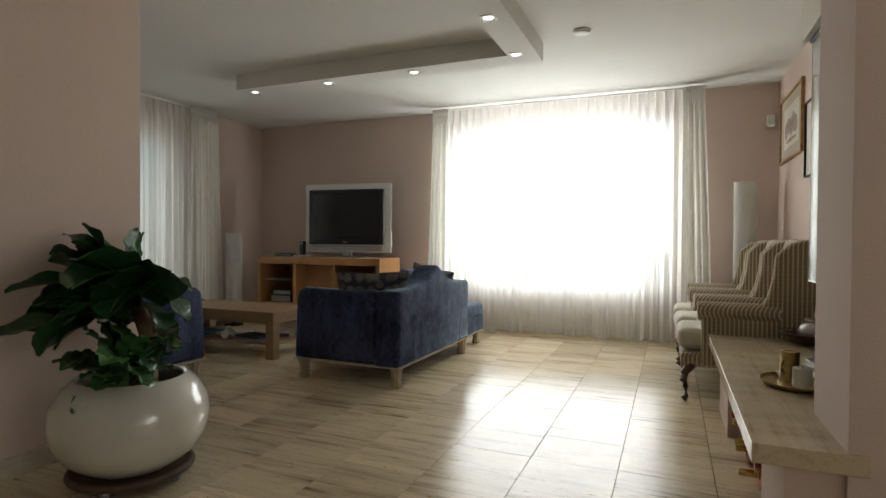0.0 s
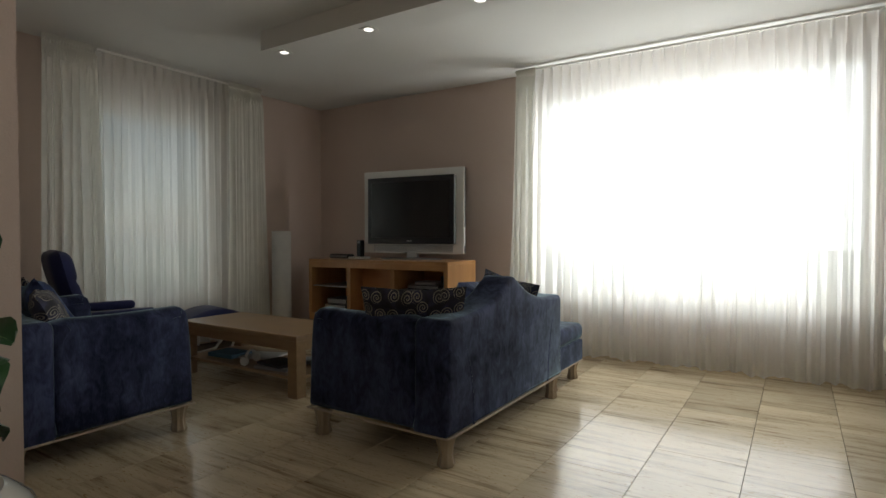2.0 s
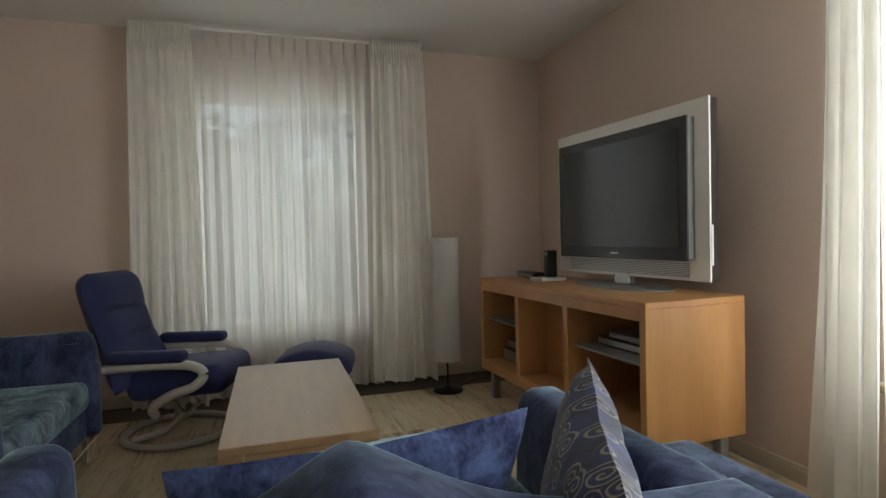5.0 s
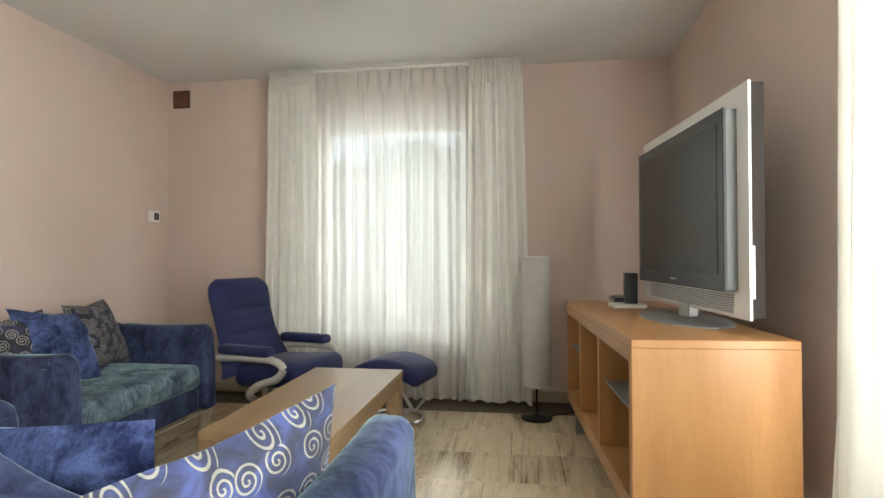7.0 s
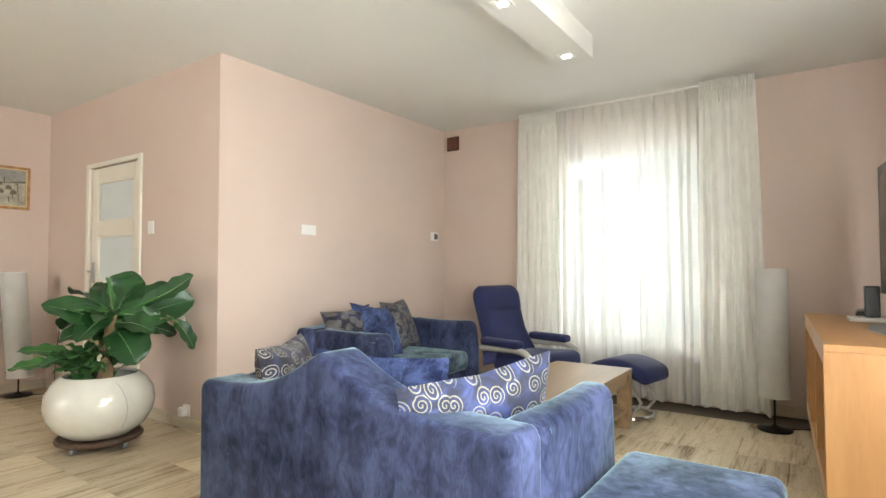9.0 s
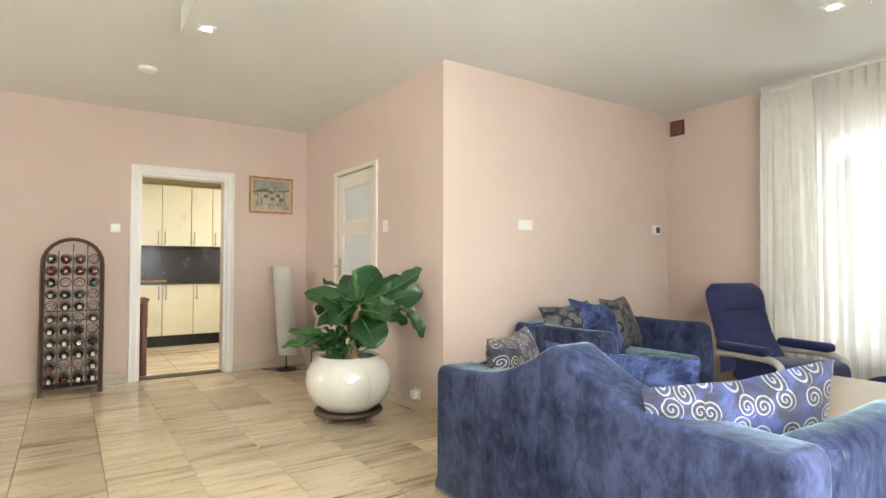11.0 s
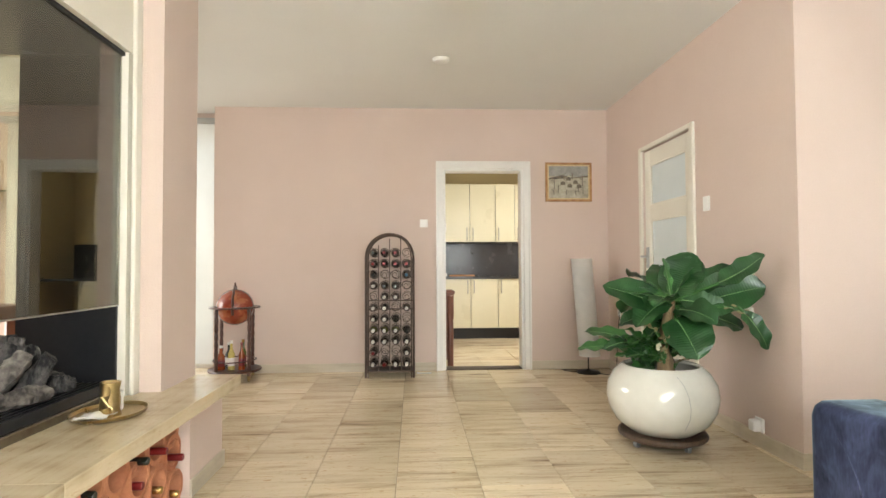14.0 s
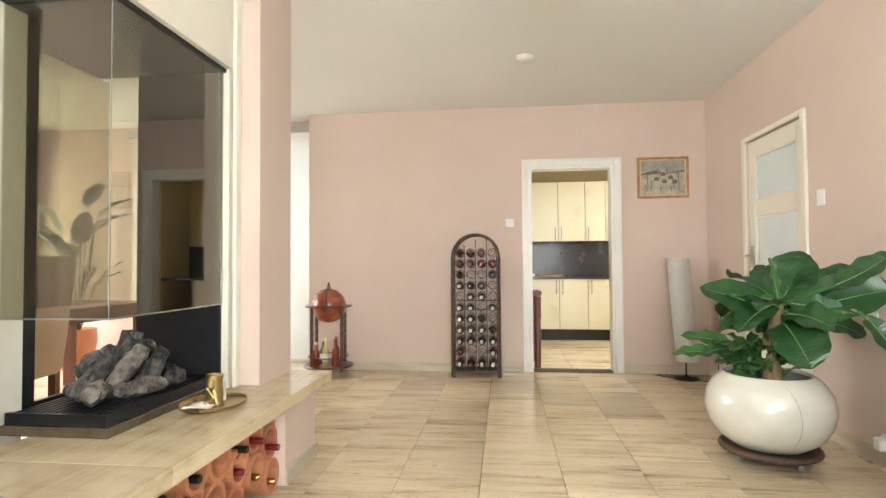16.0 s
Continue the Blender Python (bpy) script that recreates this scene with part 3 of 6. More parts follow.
# hall door with two frosted panes
door = tagged(new("door_2"), "closed cream door with two frosted panes", kind="structure")
door.matrix_world = pose(0.89, DOORWALL, 0)
bm = bmesh.new()
for x0, x1 in ((-0.056, 0.0), (0.83, 0.886)):
    box(x0, x1, -0.02, 0, 0, 2.067, 0.004, 1, bm)
box(0.0, 0.83, -0.02, 0, 2.03, 2.067, 0.004, 1, bm)
part("door_casing", bm, CREAM, door)
bm = bmesh.new()
W = 0.826
box(0.004, 0.10, 0.012, 0.052, 0.01, 2.022, 0.003, 1, bm)
box(W - 0.10, W, 0.012, 0.052, 0.01, 2.022, 0.003, 1, bm)
for z0, z1 in ((0.01, 0.25), (0.86, 1.02), (1.43, 1.55), (1.90, 2.022)):
    box(0.10, W - 0.10, 0.012, 0.052, z0, z1, 0.003, 1, bm)
box(0.10, W - 0.10, 0.025, 0.04, 0.25, 0.86, bm=bm)
part("door_leaf", bm, CREAM, door)
for z0, z1 in ((1.02, 1.43), (1.55, 1.90)):
    bm = bmesh.new()
    box(0.10, 0.115, 0.014, 0.03, z0, z1, 0.002, 1, bm)
    box(W - 0.115, W - 0.10, 0.014, 0.03, z0, z1, 0.002, 1, bm)
    box(0.115, W - 0.115, 0.014, 0.03, z0, z0 + 0.015, 0.002, 1, bm)
    box(0.115, W - 0.115, 0.014, 0.03, z1 - 0.015, z1, 0.002, 1, bm)
    part("glazing_bead", bm, CREAM, door)
    part("pane", box(0.115, W - 0.115, 0.030, 0.036, z0 + 0.015, z1 - 0.015), FROST, door)
handle = part("door_handle", box(0.035, 0.075, 0.0, 0.012, 1.02, 1.20, 0.003, 1), STEEL, door, "steel door handle")
part("lever", tube([(0.055, 0.0, 1.12), (0.055, -0.05, 1.12), (0.075, -0.058, 1.12), (0.17, -0.058, 1.12)], 0.009), STEEL, handle, smooth=True)

# ---- fireplace ----
BT = 0.472
fire = thing("fireplace", "white three-sided gas fireplace with smoked glass and black firebox", "fireplace")
hood = bmesh.new()
box(2.90, 3.81, -1.50, -0.785, 2.04, H, bm=hood)
part("hood", hood, CREAM, fire, "white plastered hood")
bm = box(2.90, 2.975, -1.265, -0.795, BT, 2.04)
box(2.905, 2.96, -0.785, -0.765, BT, H, 0.004, 1, bm)
part("side_cheek", bm, CREAM, fire, "white painted side cheek")
part("end_post", box(3.66, 3.86, -1.50, -1.24, 0.0, 2.04), CREAM, fire, "white post at the wall's end")
part("hood_end", box(3.81, 3.86, -1.50, -1.18, 2.04, H), CREAM, fire)
bm = box(2.975, 2.99, -1.265, -0.83, BT, 2.02)
part("firebox_side", bm, BLACKSTEEL, fire, "black steel firebox side")
part("firebox_side", box(3.60, 3.66, -1.46, -1.245, BT, 2.02), BLACKSTEEL, fire, "black steel firebox side")
part("firebox_top", box(2.976, 3.775, -1.50, -0.81, 2.02, 2.038), BLACKSTEEL, fire, "black steel firebox top")
part("base_slab", box(2.975, 3.765, -1.235, -0.812, BT, BT + 0.035, 0.004, 1), BROWNMARBLE, fire, "polished brown marble slab")
bm = box(2.995, 3.655, -1.28, -1.26, BT + 0.035, BT + 0.075)
box(2.995, 3.745, -0.85, -0.835, BT + 0.035, BT + 0.075, bm=bm)
box(3.73, 3.745, -1.225, -0.85, BT + 0.035, BT + 0.075, bm=bm)
box(2.995, 3.73, -1.235, -0.85, BT + 0.036, BT + 0.045, bm=bm)
for i in range(13):
    y = -1.215 + i * 0.028
    box(3.0, 3.725, y, y + 0.011, BT + 0.055, BT + 0.072, bm=bm)
for i in range(5):
    x = 3.10 + i * 0.13
    box(x, x + 0.012, -1.22, -0.855, BT + 0.047, BT + 0.056, bm=bm)
part("grate", bm, BLACKSTEEL, fire, "black slatted grate")
GZ = 0.885
for nm, b in (("north_pane", (2.99, 3.753, -0.823, -0.817, GZ, 2.02)), ("east_pane", (3.754, 3.76, -1.24, -0.825, GZ, 2.02)), ("back_pane", (2.91, 3.60, -1.49, -1.484, GZ, 2.02))):
    part("pane", box(*b), SMOKE, fire, "smoked fireplace glass").visible_shadow = False
part("glass_edge", box(3.7575, 3.7605, -0.8200, -0.8165, GZ, 2.02), plain("grey_green_glass_edge", (0.16, 0.19, 0.18), 0.3), fire)
bm = box(2.99, 3.76, -0.824, -0.816, GZ - 0.006, GZ)
box(3.753, 3.761, -1.24, -0.826, GZ - 0.006, GZ, bm=bm)
part("glass_rim", bm, STEEL, fire)

rng = random.Random(5)
logs = thing("log_pile", "charred grey ceramic logs heaped on the grate", "log pile", (3.37, -1.04, BT + 0.072))
LOGS = [(-0.27, 0.03, 0.034, 25, 2, 0.17, 0.038, 0), (-0.16, -0.09, 0.034, -20, 3, 0.22, 0.038, 0), (0.10, -0.10, 0.036, 10, 2, 0.24, 0.040, 0), (0.27, 0.06, 0.040, 28, 6, 0.20, 0.042, 1), (0.10, 0.13, 0.034, -8, 5, 0.24, 0.038, 1),
        (-0.16, 0.12, 0.036, 62, 10, 0.17, 0.036, 0), (0.00, 0.12, 0.085, 95, 58, 0.19, 0.040, 0), (0.20, 0.00, 0.085, 160, 38, 0.22, 0.040, 0), (-0.10, 0.05, 0.100, 20, 50, 0.23, 0.042, 0), (-0.19, -0.02, 0.075, 30, 28, 0.20, 0.036, 0),
        (0.11, 0.08, 0.110, -62, -52, 0.20, 0.040, 1), (0.04, 0.00, 0.125, 140, 56, 0.21, 0.040, 0), (-0.03, -0.02, 0.150, 60, 66, 0.20, 0.037, 0), (0.13, -0.05, 0.135, 170, 24, 0.18, 0.034, 0), (-0.01, 0.03, 0.185, 80, 62, 0.10, 0.030, 0)]
CHAR = mottled("charred_ceramic_log", (0.016, 0.015, 0.015), (0.17, 0.155, 0.14), 0.9, 12.0, 70.0, 1.0, 0.012, stretch=(1.0, 1.5, 0.6), lo=0.40, hi=0.66)
for x, y, z, turn_z, tilt, length, rad, pale in LOGS:
    pts = [(0.92 * length * (i / 7 - 0.5), 0.006 * rng.uniform(-1, 1), 0.006 * rng.uniform(-1, 1)) for i in range(8)]
    bm = tube(pts, 0.9 * rad, 12, taper=lambda t: 0.82 + 0.30 * math.sin(math.pi * min(1, t * 1.1)))
    off = Vector((rng.uniform(0, 50), rng.uniform(0, 50), 0))
    for v in bm.verts:
        grain = noise.noise(Vector((v.co.x * 6, v.co.y * 34, v.co.z * 34)) + off)
        v.co.y *= 1 + 0.55 * grain
        v.co.z *= 1 + 0.55 * grain
        v.co.x += 0.014 * noise.noise(v.co * 30 + off)
    turned(bm, pose(x * 0.86, y, z * 1.1, 0, -tilt, turn_z))
    for v in bm.verts:
        v.co.z = max(v.co.z, 0.001)
    bmesh.ops.subdivide_edges(bm, edges=bm.edges[:], cuts=1)
    for v in bm.verts:
        v.co += Vector((noise.noise(v.co * 60), noise.noise(v.co * 60 + off), 0)) * 0.004
    part("log", bm, LOGM if pale else CHAR, logs, "pale ash-grey ceramic log" if pale else "")

# bench of travertine and its piers
bench = thing("fireplace_bench", "long beige travertine slab bench on pink plastered piers", "bench")
for x0, x1 in ((2.49, 3.9862), (3.9868, 4.56)):
    bm = box(x0, x1, SOUTH + 0.0, -0.432, BT - 0.06, BT, 0.0016, 1)
    if x0 < 3:
        for v in bm.verts:
            if v.co.y < -1:
                v.co.y = -0.72 if v.co.x < 2.6 else SOUTH
    part("slab", bm, TRAV2, bench, "polished travertine slab")
part("pier", box(2.52, 2.94, -0.668, -0.52, 0, BT - 0.06), PINK, bench, "pink plastered pier")
part("pier", box(3.99, 4.52, -1.17, -0.50, 0, BT - 0.06), PINK, bench, "pink plastered pier")
part("back_panel", box(2.94, 3.99, -1.17, -1.05, 0, BT - 0.06), PINK, bench)
part("pier_skirting", box(2.508, 2.94, -0.52, -0.508, 0, 0.08, 0.002, 1), SKIRT, bench)


def wine_bottle(name, foil, at, m, group="bottles in the clay rack", glassm=None, label="dark wine bottle lying neck outwards"):
    """Lies with its neck along its own z."""
    ob = thing(name, label, "wine bottle", group=group)
    ob.matrix_world = m
    part("glass", lathe([(0, 0), (0.034, 0.002), (0.037, 0.012), (0.037, 0.185), (0.028, 0.215), (0.0145, 0.24), (0.0145, 0.262)], 14), glassm or BOTTLE, ob, smooth=True)
    part("foil", lathe([(0.0150, 0.235), (0.0158, 0.25), (0.0158, 0.302), (0.0135, 0.306), (0, 0.306)], 12), foil, ob, smooth=True)
    return ob


def clay_pipe():
    bm = bmesh.new()
    n = 24
    rings = []
    for y in (0.0, -0.30):
        outer, inner = [], []
        for k in range(n):
            a = 2 * math.pi * k / n
            hexr = 0.078 / max(abs(math.cos(((a + math.pi / 8) % (math.pi / 4)) - math.pi / 8)), 0.5)
            outer.append(bm.verts.new((hexr * math.cos(a), y, hexr * math.sin(a))))
            inner.append(bm.verts.new((0.060 * math.cos(a), y, 0.060 * math.sin(a))))
        rings.append((outer, inner))
    (o0, i0), (o1, i1) = rings
    for k in range(n):
        j = (k + 1) % n
        bm.faces.new((o0[k], o0[j], o1[j], o1[k]))
        bm.faces.new((i0[j], i0[k], i1[k], i1[j]))
        bm.faces.new((o0[j], o0[k], i0[k], i0[j]))
        bm.faces.new((i1[j], i1[k], o1[k], o1[j]))
    return bm


pipe_mesh = None
foils = [FOIL_GOLD, FOIL_RED, BOTTLE, FOIL_GOLD, FOIL_RED]
k = 0
for col in range(6):
    for row in range(3 if col % 2 == 0 else 2):
        x, z = 3.03 + col * 0.158, 0.080 + row * 0.158 + (0 if col % 2 == 0 else 0.079)
        if z > 0.34 and col % 2 == 0 and row == 2:
            z = 0.332
        if pipe_mesh is None:
            pipe_mesh = thing("clay_wine_pipe", "terracotta octagonal wine pipe stacked under the bench", "wine rack", (x, -0.545, z), group="clay wine pipes")
            part("pipe", clay_pipe(), TERRA, pipe_mesh)
        elif z < 0.335:
            copy_thing(pipe_mesh, pose(x, -0.545 - 0.01 * ((k * 7) % 3), z))
        if (k * 5) % 7 != 3:
            wine_bottle("wine_bottle", foils[k % 5], None, pose(x + 0.008, -0.835 + 0.02 * (k % 3), z - 0.021, -90, 0, 0))
        k += 1

# things on the bench
tray = thing("oval_brass_tray", "oval brass tray on the travertine bench", "tray", (3.30, -0.685, BT))
bm = lathe([(0, 0.004), (0.135, 0.004), (0.150, 0.012), (0.158, 0.022), (0.154, 0.022), (0.146, 0.010), (0, 0.009)], 36)
turned(bm, Matrix.Diagonal((1, 0.82, 1, 1)))
part("tray", bm, BRASS, tray, smooth=True)
candle = thing("white_candle", "short white wax candle on the brass tray", "candle", (3.245, -0.70, BT + 0.009))
part("wax", lathe([(0, 0), (0.034, 0), (0.036, 0.01), (0.035, 0.075), (0.028, 0.078), (0, 0.070)], 20), WAX, candle, smooth=True)
part("wick", tube([(0, 0, 0.07), (0.002, 0, 0.085)], 0.0015, 5), BLACKM, candle)
fig = thing("gilt_candle_holder", "gilded figure candle holder standing on the brass tray", "candle holder", (3.325, -0.67, BT + 0.009))
bm = lathe([(0, 0), (0.040, 0), (0.037, 0.02), (0.034, 0.06), (0.033, 0.10), (0.036, 0.128), (0.030, 0.130), (0.026, 0.11), (0, 0.105)], 24)
for v in bm.verts:
    v.co.x += 0.006 * noise.noise(v.co * 40)
    v.co.y += 0.006 * noise.noise(v.co * 40 + Vector((3, 1, 0)))
part("cup", bm, BRASS, fig, smooth=True)
bm = tube([(0.035, 0.012, 0.0), (0.05, 0.01, 0.04), (0.045, 0.005, 0.08), (0.028, 0, 0.11)], 0.016, 10)
part("figure", bm, BRASS, fig, smooth=True)
cloth = thing("white_napkin", "crumpled white napkin on the brass tray", "napkin", (3.385, -0.69, BT + 0.009))
bm = bmesh.new()
bmesh.ops.create_grid(bm, x_segments=14, y_segments=14, size=0.055)
for v in bm.verts:
    d = v.co.length
    v.co.z = 0.012 + 0.014 * abs(noise.noise(v.co * 26)) + 0.01 * max(0, 1 - d / 0.055)
bmesh.ops.solidify(bm, geom=bm.faces[:], thickness=0.003)
part("fabric", bm, WAX, cloth, smooth=True)

bowl = thing("painted_pottery_bowl", "brown painted pottery bowl with wavy rim lines on the bench", "bowl", (4.40, -0.97, BT))
part("bowl", lathe([(0, 0), (0.06, 0), (0.085, 0.010), (0.135, 0.038), (0.174, 0.064), (0.180, 0.070), (0.171, 0.070), (0.126, 0.046), (0.075, 0.020), (0, 0.016)], 40), DARKWOOD, bowl, "glazed dark brown pottery", smooth=True)
part("rim_line", tube([(0.158 * math.cos(a), 0.158 * math.sin(a), 0.0638 + 0.003 * math.sin(a * 24)) for a in (2 * math.pi * i / 120 for i in range(120))], 0.002, 4, closed=True), WAX, bowl)
jar = thing("silver_jar", "small round silver jar standing in the pottery bowl", "jar", (4.41, -0.98, BT + 0.018))
part("jar", lathe([(0, 0), (0.05, 0), (0.085, 0.03), (0.09, 0.06), (0.07, 0.095), (0.05, 0.11), (0.055, 0.13), (0.05, 0.13), (0.045, 0.11), (0, 0.10)], 28), STEEL, jar, smooth=True)

# ---- ceiling fittings ----


def spot(at, dark):
    ob = thing("ceiling_spotlight", "square recessed spotlight, lit, in a %s ring on the ceiling beam" % ("dark" if dark else "white"), "spotlight", at, group="spotlights in the ceiling beam")
    rim = BLACKM if dark else WHITE_PLASTIC
    bm = box(-0.048, 0.048, -0.048, -0.036, -0.006, 0.0)
    box(-0.048, 0.048, 0.036, 0.048, -0.006, 0.0, bm=bm)
    box(-0.048, -0.036, -0.036, 0.036, -0.006, 0.0, bm=bm)
    box(0.036, 0.048, -0.036, 0.036, -0.006, 0.0, bm=bm)
    part("frame", bm, rim, ob)
    part("reflector", lathe([(0.036, -0.004), (0.030, -0.002), (0, -0.001)], 16), STEEL, ob)
    part("bulb", lathe([(0, -0.007), (0.028, -0.006), (0.033, -0.0045), (0, -0.0042)], 16), LAMPGLOW, ob)
    return ob


for i, (x, y) in enumerate(((4.905, 3.56), (4.90, 2.71), (4.90, 1.84), (4.78, 0.915), (4.04, 0.90), (2.73, 0.875))):
    spot((x, y, 2.4995), False)
for x, y in ((1.345, 0.72), (4.885, 0.435)):
    det = thing("smoke_detector", "round white smoke detector on the ceiling", "smoke detector", (x, y, H), group="smoke detectors")
    part("base", lathe([(0, 0), (0.065, 0), (0.065, -0.012), (0.062, -0.014), (0, -0.014)], 28), WHITE_PLASTIC, det, smooth=True)
    part("cover", lathe([(0, -0.029), (0.045, -0.028), (0.056, -0.022), (0.058, -0.0145), (0, -0.0145)], 28), WHITE_PLASTIC, det, smooth=True)

# ---- wall fittings ----


def wall_plate(name, label, cat, m, w, h, keys):
    ob = thing(name, label, cat)
    ob.matrix_world = m
    part("plate", box(-w / 2, w / 2, -0.010, 0, -h / 2, h / 2, 0.003, 1), WHITE_PLASTIC, ob)
    for x, z, a, b in keys:
        part("rocker", box(x - a / 2, x + a / 2, -0.015, -0.010, z - b / 2, z + b / 2, 0.002, 1), WHITE_PLASTIC, ob)
    return ob


to_west, to_door, to_block, to_east = 90, 0, 90, -90
wall_plate("light_switch", "white light switch beside the kitchen doorway", "switch", pose(0, 0.605, 1.48, 0, 0, to_west), 0.08, 0.08, [(0, 0, 0.055, 0.055)])
wall_plate("light_switch", "white light switch beside the hall door", "switch", pose(1.92, DOORWALL, 1.465, 0, 0, 0), 0.08, 0.10, [(0.0, 0, 0.055, 0.07)])
wall_plate("double_light_switch", "wide white double switch on the pale pink wall", "switch", pose(BLOCK, 3.30, 1.455, 0, 0, to_block), 0.155, 0.08, [(-0.037, 0, 0.055, 0.055), (0.037, 0, 0.055, 0.055)])
th = wall_plate("thermostat", "white room thermostat with a dark display", "thermostat", pose(BLOCK, 5.06, 1.48, 0, 0, to_block), 0.13, 0.09, [])
part("display", box(-0.01, 0.05, -0.014, -0.010, -0.03, 0.03, 0.001, 1), plain("grey_display", (0.10, 0.10, 0.09), 0.2), th)
for x, z in ((2.45, 0.13), (2.37, 0.76)):
    so = thing("wall_socket", "white wall socket on the pink wall", "socket", (x, DOORWALL, z))
    part("plate", box(-0.04, 0.04, -0.012, 0, -0.04, 0.04, 0.004, 1), WHITE_PLASTIC, so)
    part("well", lathe([(0.028, -0.0), (0.026, 0.004), (0, 0.004)], 16), WHITE_PLASTIC, so).matrix_basis = pose(0, -0.012, 0, 90, 0, 0)
    if z < 0.5:
        part("plug", box(-0.028, 0.028, -0.06, -0.012, -0.035, 0.03, 0.01, 2), WHITE_PLASTIC, so)
so = thing("wall_socket", "white socket low on the wall beside the corner", "socket", (0.30, DOORWALL, 0.62))
part("plate", box(-0.035, 0.035, -0.012, 0, -0.07, 0.07, 0.004, 1), WHITE_PLASTIC, so)
vent = thing("wall_vent", "small square brown slatted vent high on the wall", "vent", (2.93, NORTH, 2.50))
part("frame", box(-0.075, 0.075, -0.02, 0, -0.075, 0.075, 0.003, 1), DARKWOOD, vent, "brown vent frame")
for i in range(6):
    part("slat", box(-0.062, 0.062, -0.027, -0.02, -0.058 + i * 0.021, -0.046 + i * 0.021, 0.001, 1), REDWOOD, vent)
al = thing("motion_sensor", "small white motion sensor high in the corner", "sensor", (EAST, -1.10, 2.27))
part("body", box(-0.06, 0, -0.035, 0.035, -0.055, 0.055, 0.012, 3), WHITE_PLASTIC, al)
part("lens", box(-0.064, -0.06, -0.025, 0.025, -0.045, 0.0, 0.002, 1), FROST, al)
ct = thing("floor_outlet_cover", "small flat metal outlet cover on the tiles", "floor outlet", (0.12, 0.60, 0.0))
part("cover", box(-0.03, 0.03, -0.07, 0.07, 0, 0.004, 0.001, 1), STEEL, ct)


def painting(name, label, m, w, h, fw, frame_mat, mount, shapes, inner=None):
    ob = thing(name, label, "painting")
    ob.matrix_world = m
    bm = bmesh.new()
    for x0, x1, z0, z1 in ((-w / 2, w / 2, -h / 2, -h / 2 + fw), (-w / 2, w / 2, h / 2 - fw, h / 2), (-w / 2, -w / 2 + fw, -h / 2 + fw, h / 2 - fw), (w / 2 - fw, w / 2, -h / 2 + fw, h / 2 - fw)):
        box(x0, x1, -0.028, -0.002, z0, z1, 0.003, 1, bm)
    part("frame", bm, frame_mat, ob)
    if inner:
        bm = bmesh.new()
        f2 = fw * 0.6
        for x0, x1, z0, z1 in ((-w / 2 + fw, w / 2 - fw, -h / 2 + fw, -h / 2 + fw + f2), (-w / 2 + fw, w / 2 - fw, h / 2 - fw - f2, h / 2 - fw), (-w / 2 + fw, -w / 2 + fw + f2, -h / 2 + fw + f2, h / 2 - fw - f2), (w / 2 - fw - f2, w / 2 - fw, -h / 2 + fw + f2, h / 2 - fw - f2)):
            box(x0, x1, -0.022, -0.004, z0, z1, 0.002, 1, bm)
        part("inner_frame", bm, inner, ob)
    part("canvas", box(-w / 2 + fw * 0.8, w / 2 - fw * 0.8, -0.012, -0.003, -h / 2 + fw * 0.8, h / 2 - fw * 0.8), mount, ob)
    for g, (nm, mt, polys) in enumerate(shapes):
        each = len(polys) <= 6
        for group in ([[p] for p in polys] if each else [polys]):
            bm = bmesh.new()
            for k, poly in enumerate(group):
                y = -0.0128 - 0.0024 * g - 0.00007 * k - (0.0005 * polys.index(poly) if each else 0)
                bm.faces.new([bm.verts.new((x * w / 2, y, z * h / 2)) for x, z in poly])
            part(nm, bm, mt, ob)
    return ob


SNOW = mottled("painted_snow", (0.28, 0.25, 0.18), (0.52, 0.48, 0.37), 0.6, 18.0, 70.0, 0.2, 0.001)
PSKY = mottled("painted_grey_sky", (0.20, 0.20, 0.18), (0.36, 0.35, 0.31), 0.6, 14.0, 60.0, 0.1, 0.001)
PDARK = mottled("painted_brown_trees", (0.05, 0.042, 0.034), (0.24, 0.19, 0.13), 0.6, 30.0, 70.0, 0.1, 0.001)
GILT = mottled("gilt_frame", (0.26, 0.11, 0.035), (0.52, 0.30, 0.12), 0.4, 20.0, 60.0, 0.2, 0.001, metal=0.25)
PALEGOLD = mottled("pale_gold_slip", (0.50, 0.36, 0.17), (0.64, 0.50, 0.28), 0.4, 20.0, 60.0, 0.2, 0.001, metal=0.2)
pr = random.Random(11)


def blob(cx, cz, rx, rz, n=9):
    return [(cx + rx * math.cos(a) * pr.uniform(0.7, 1.1), cz + rz * math.sin(a) * pr.uniform(0.7, 1.1)) for a in (2 * math.pi * i / n for i in range(n))]


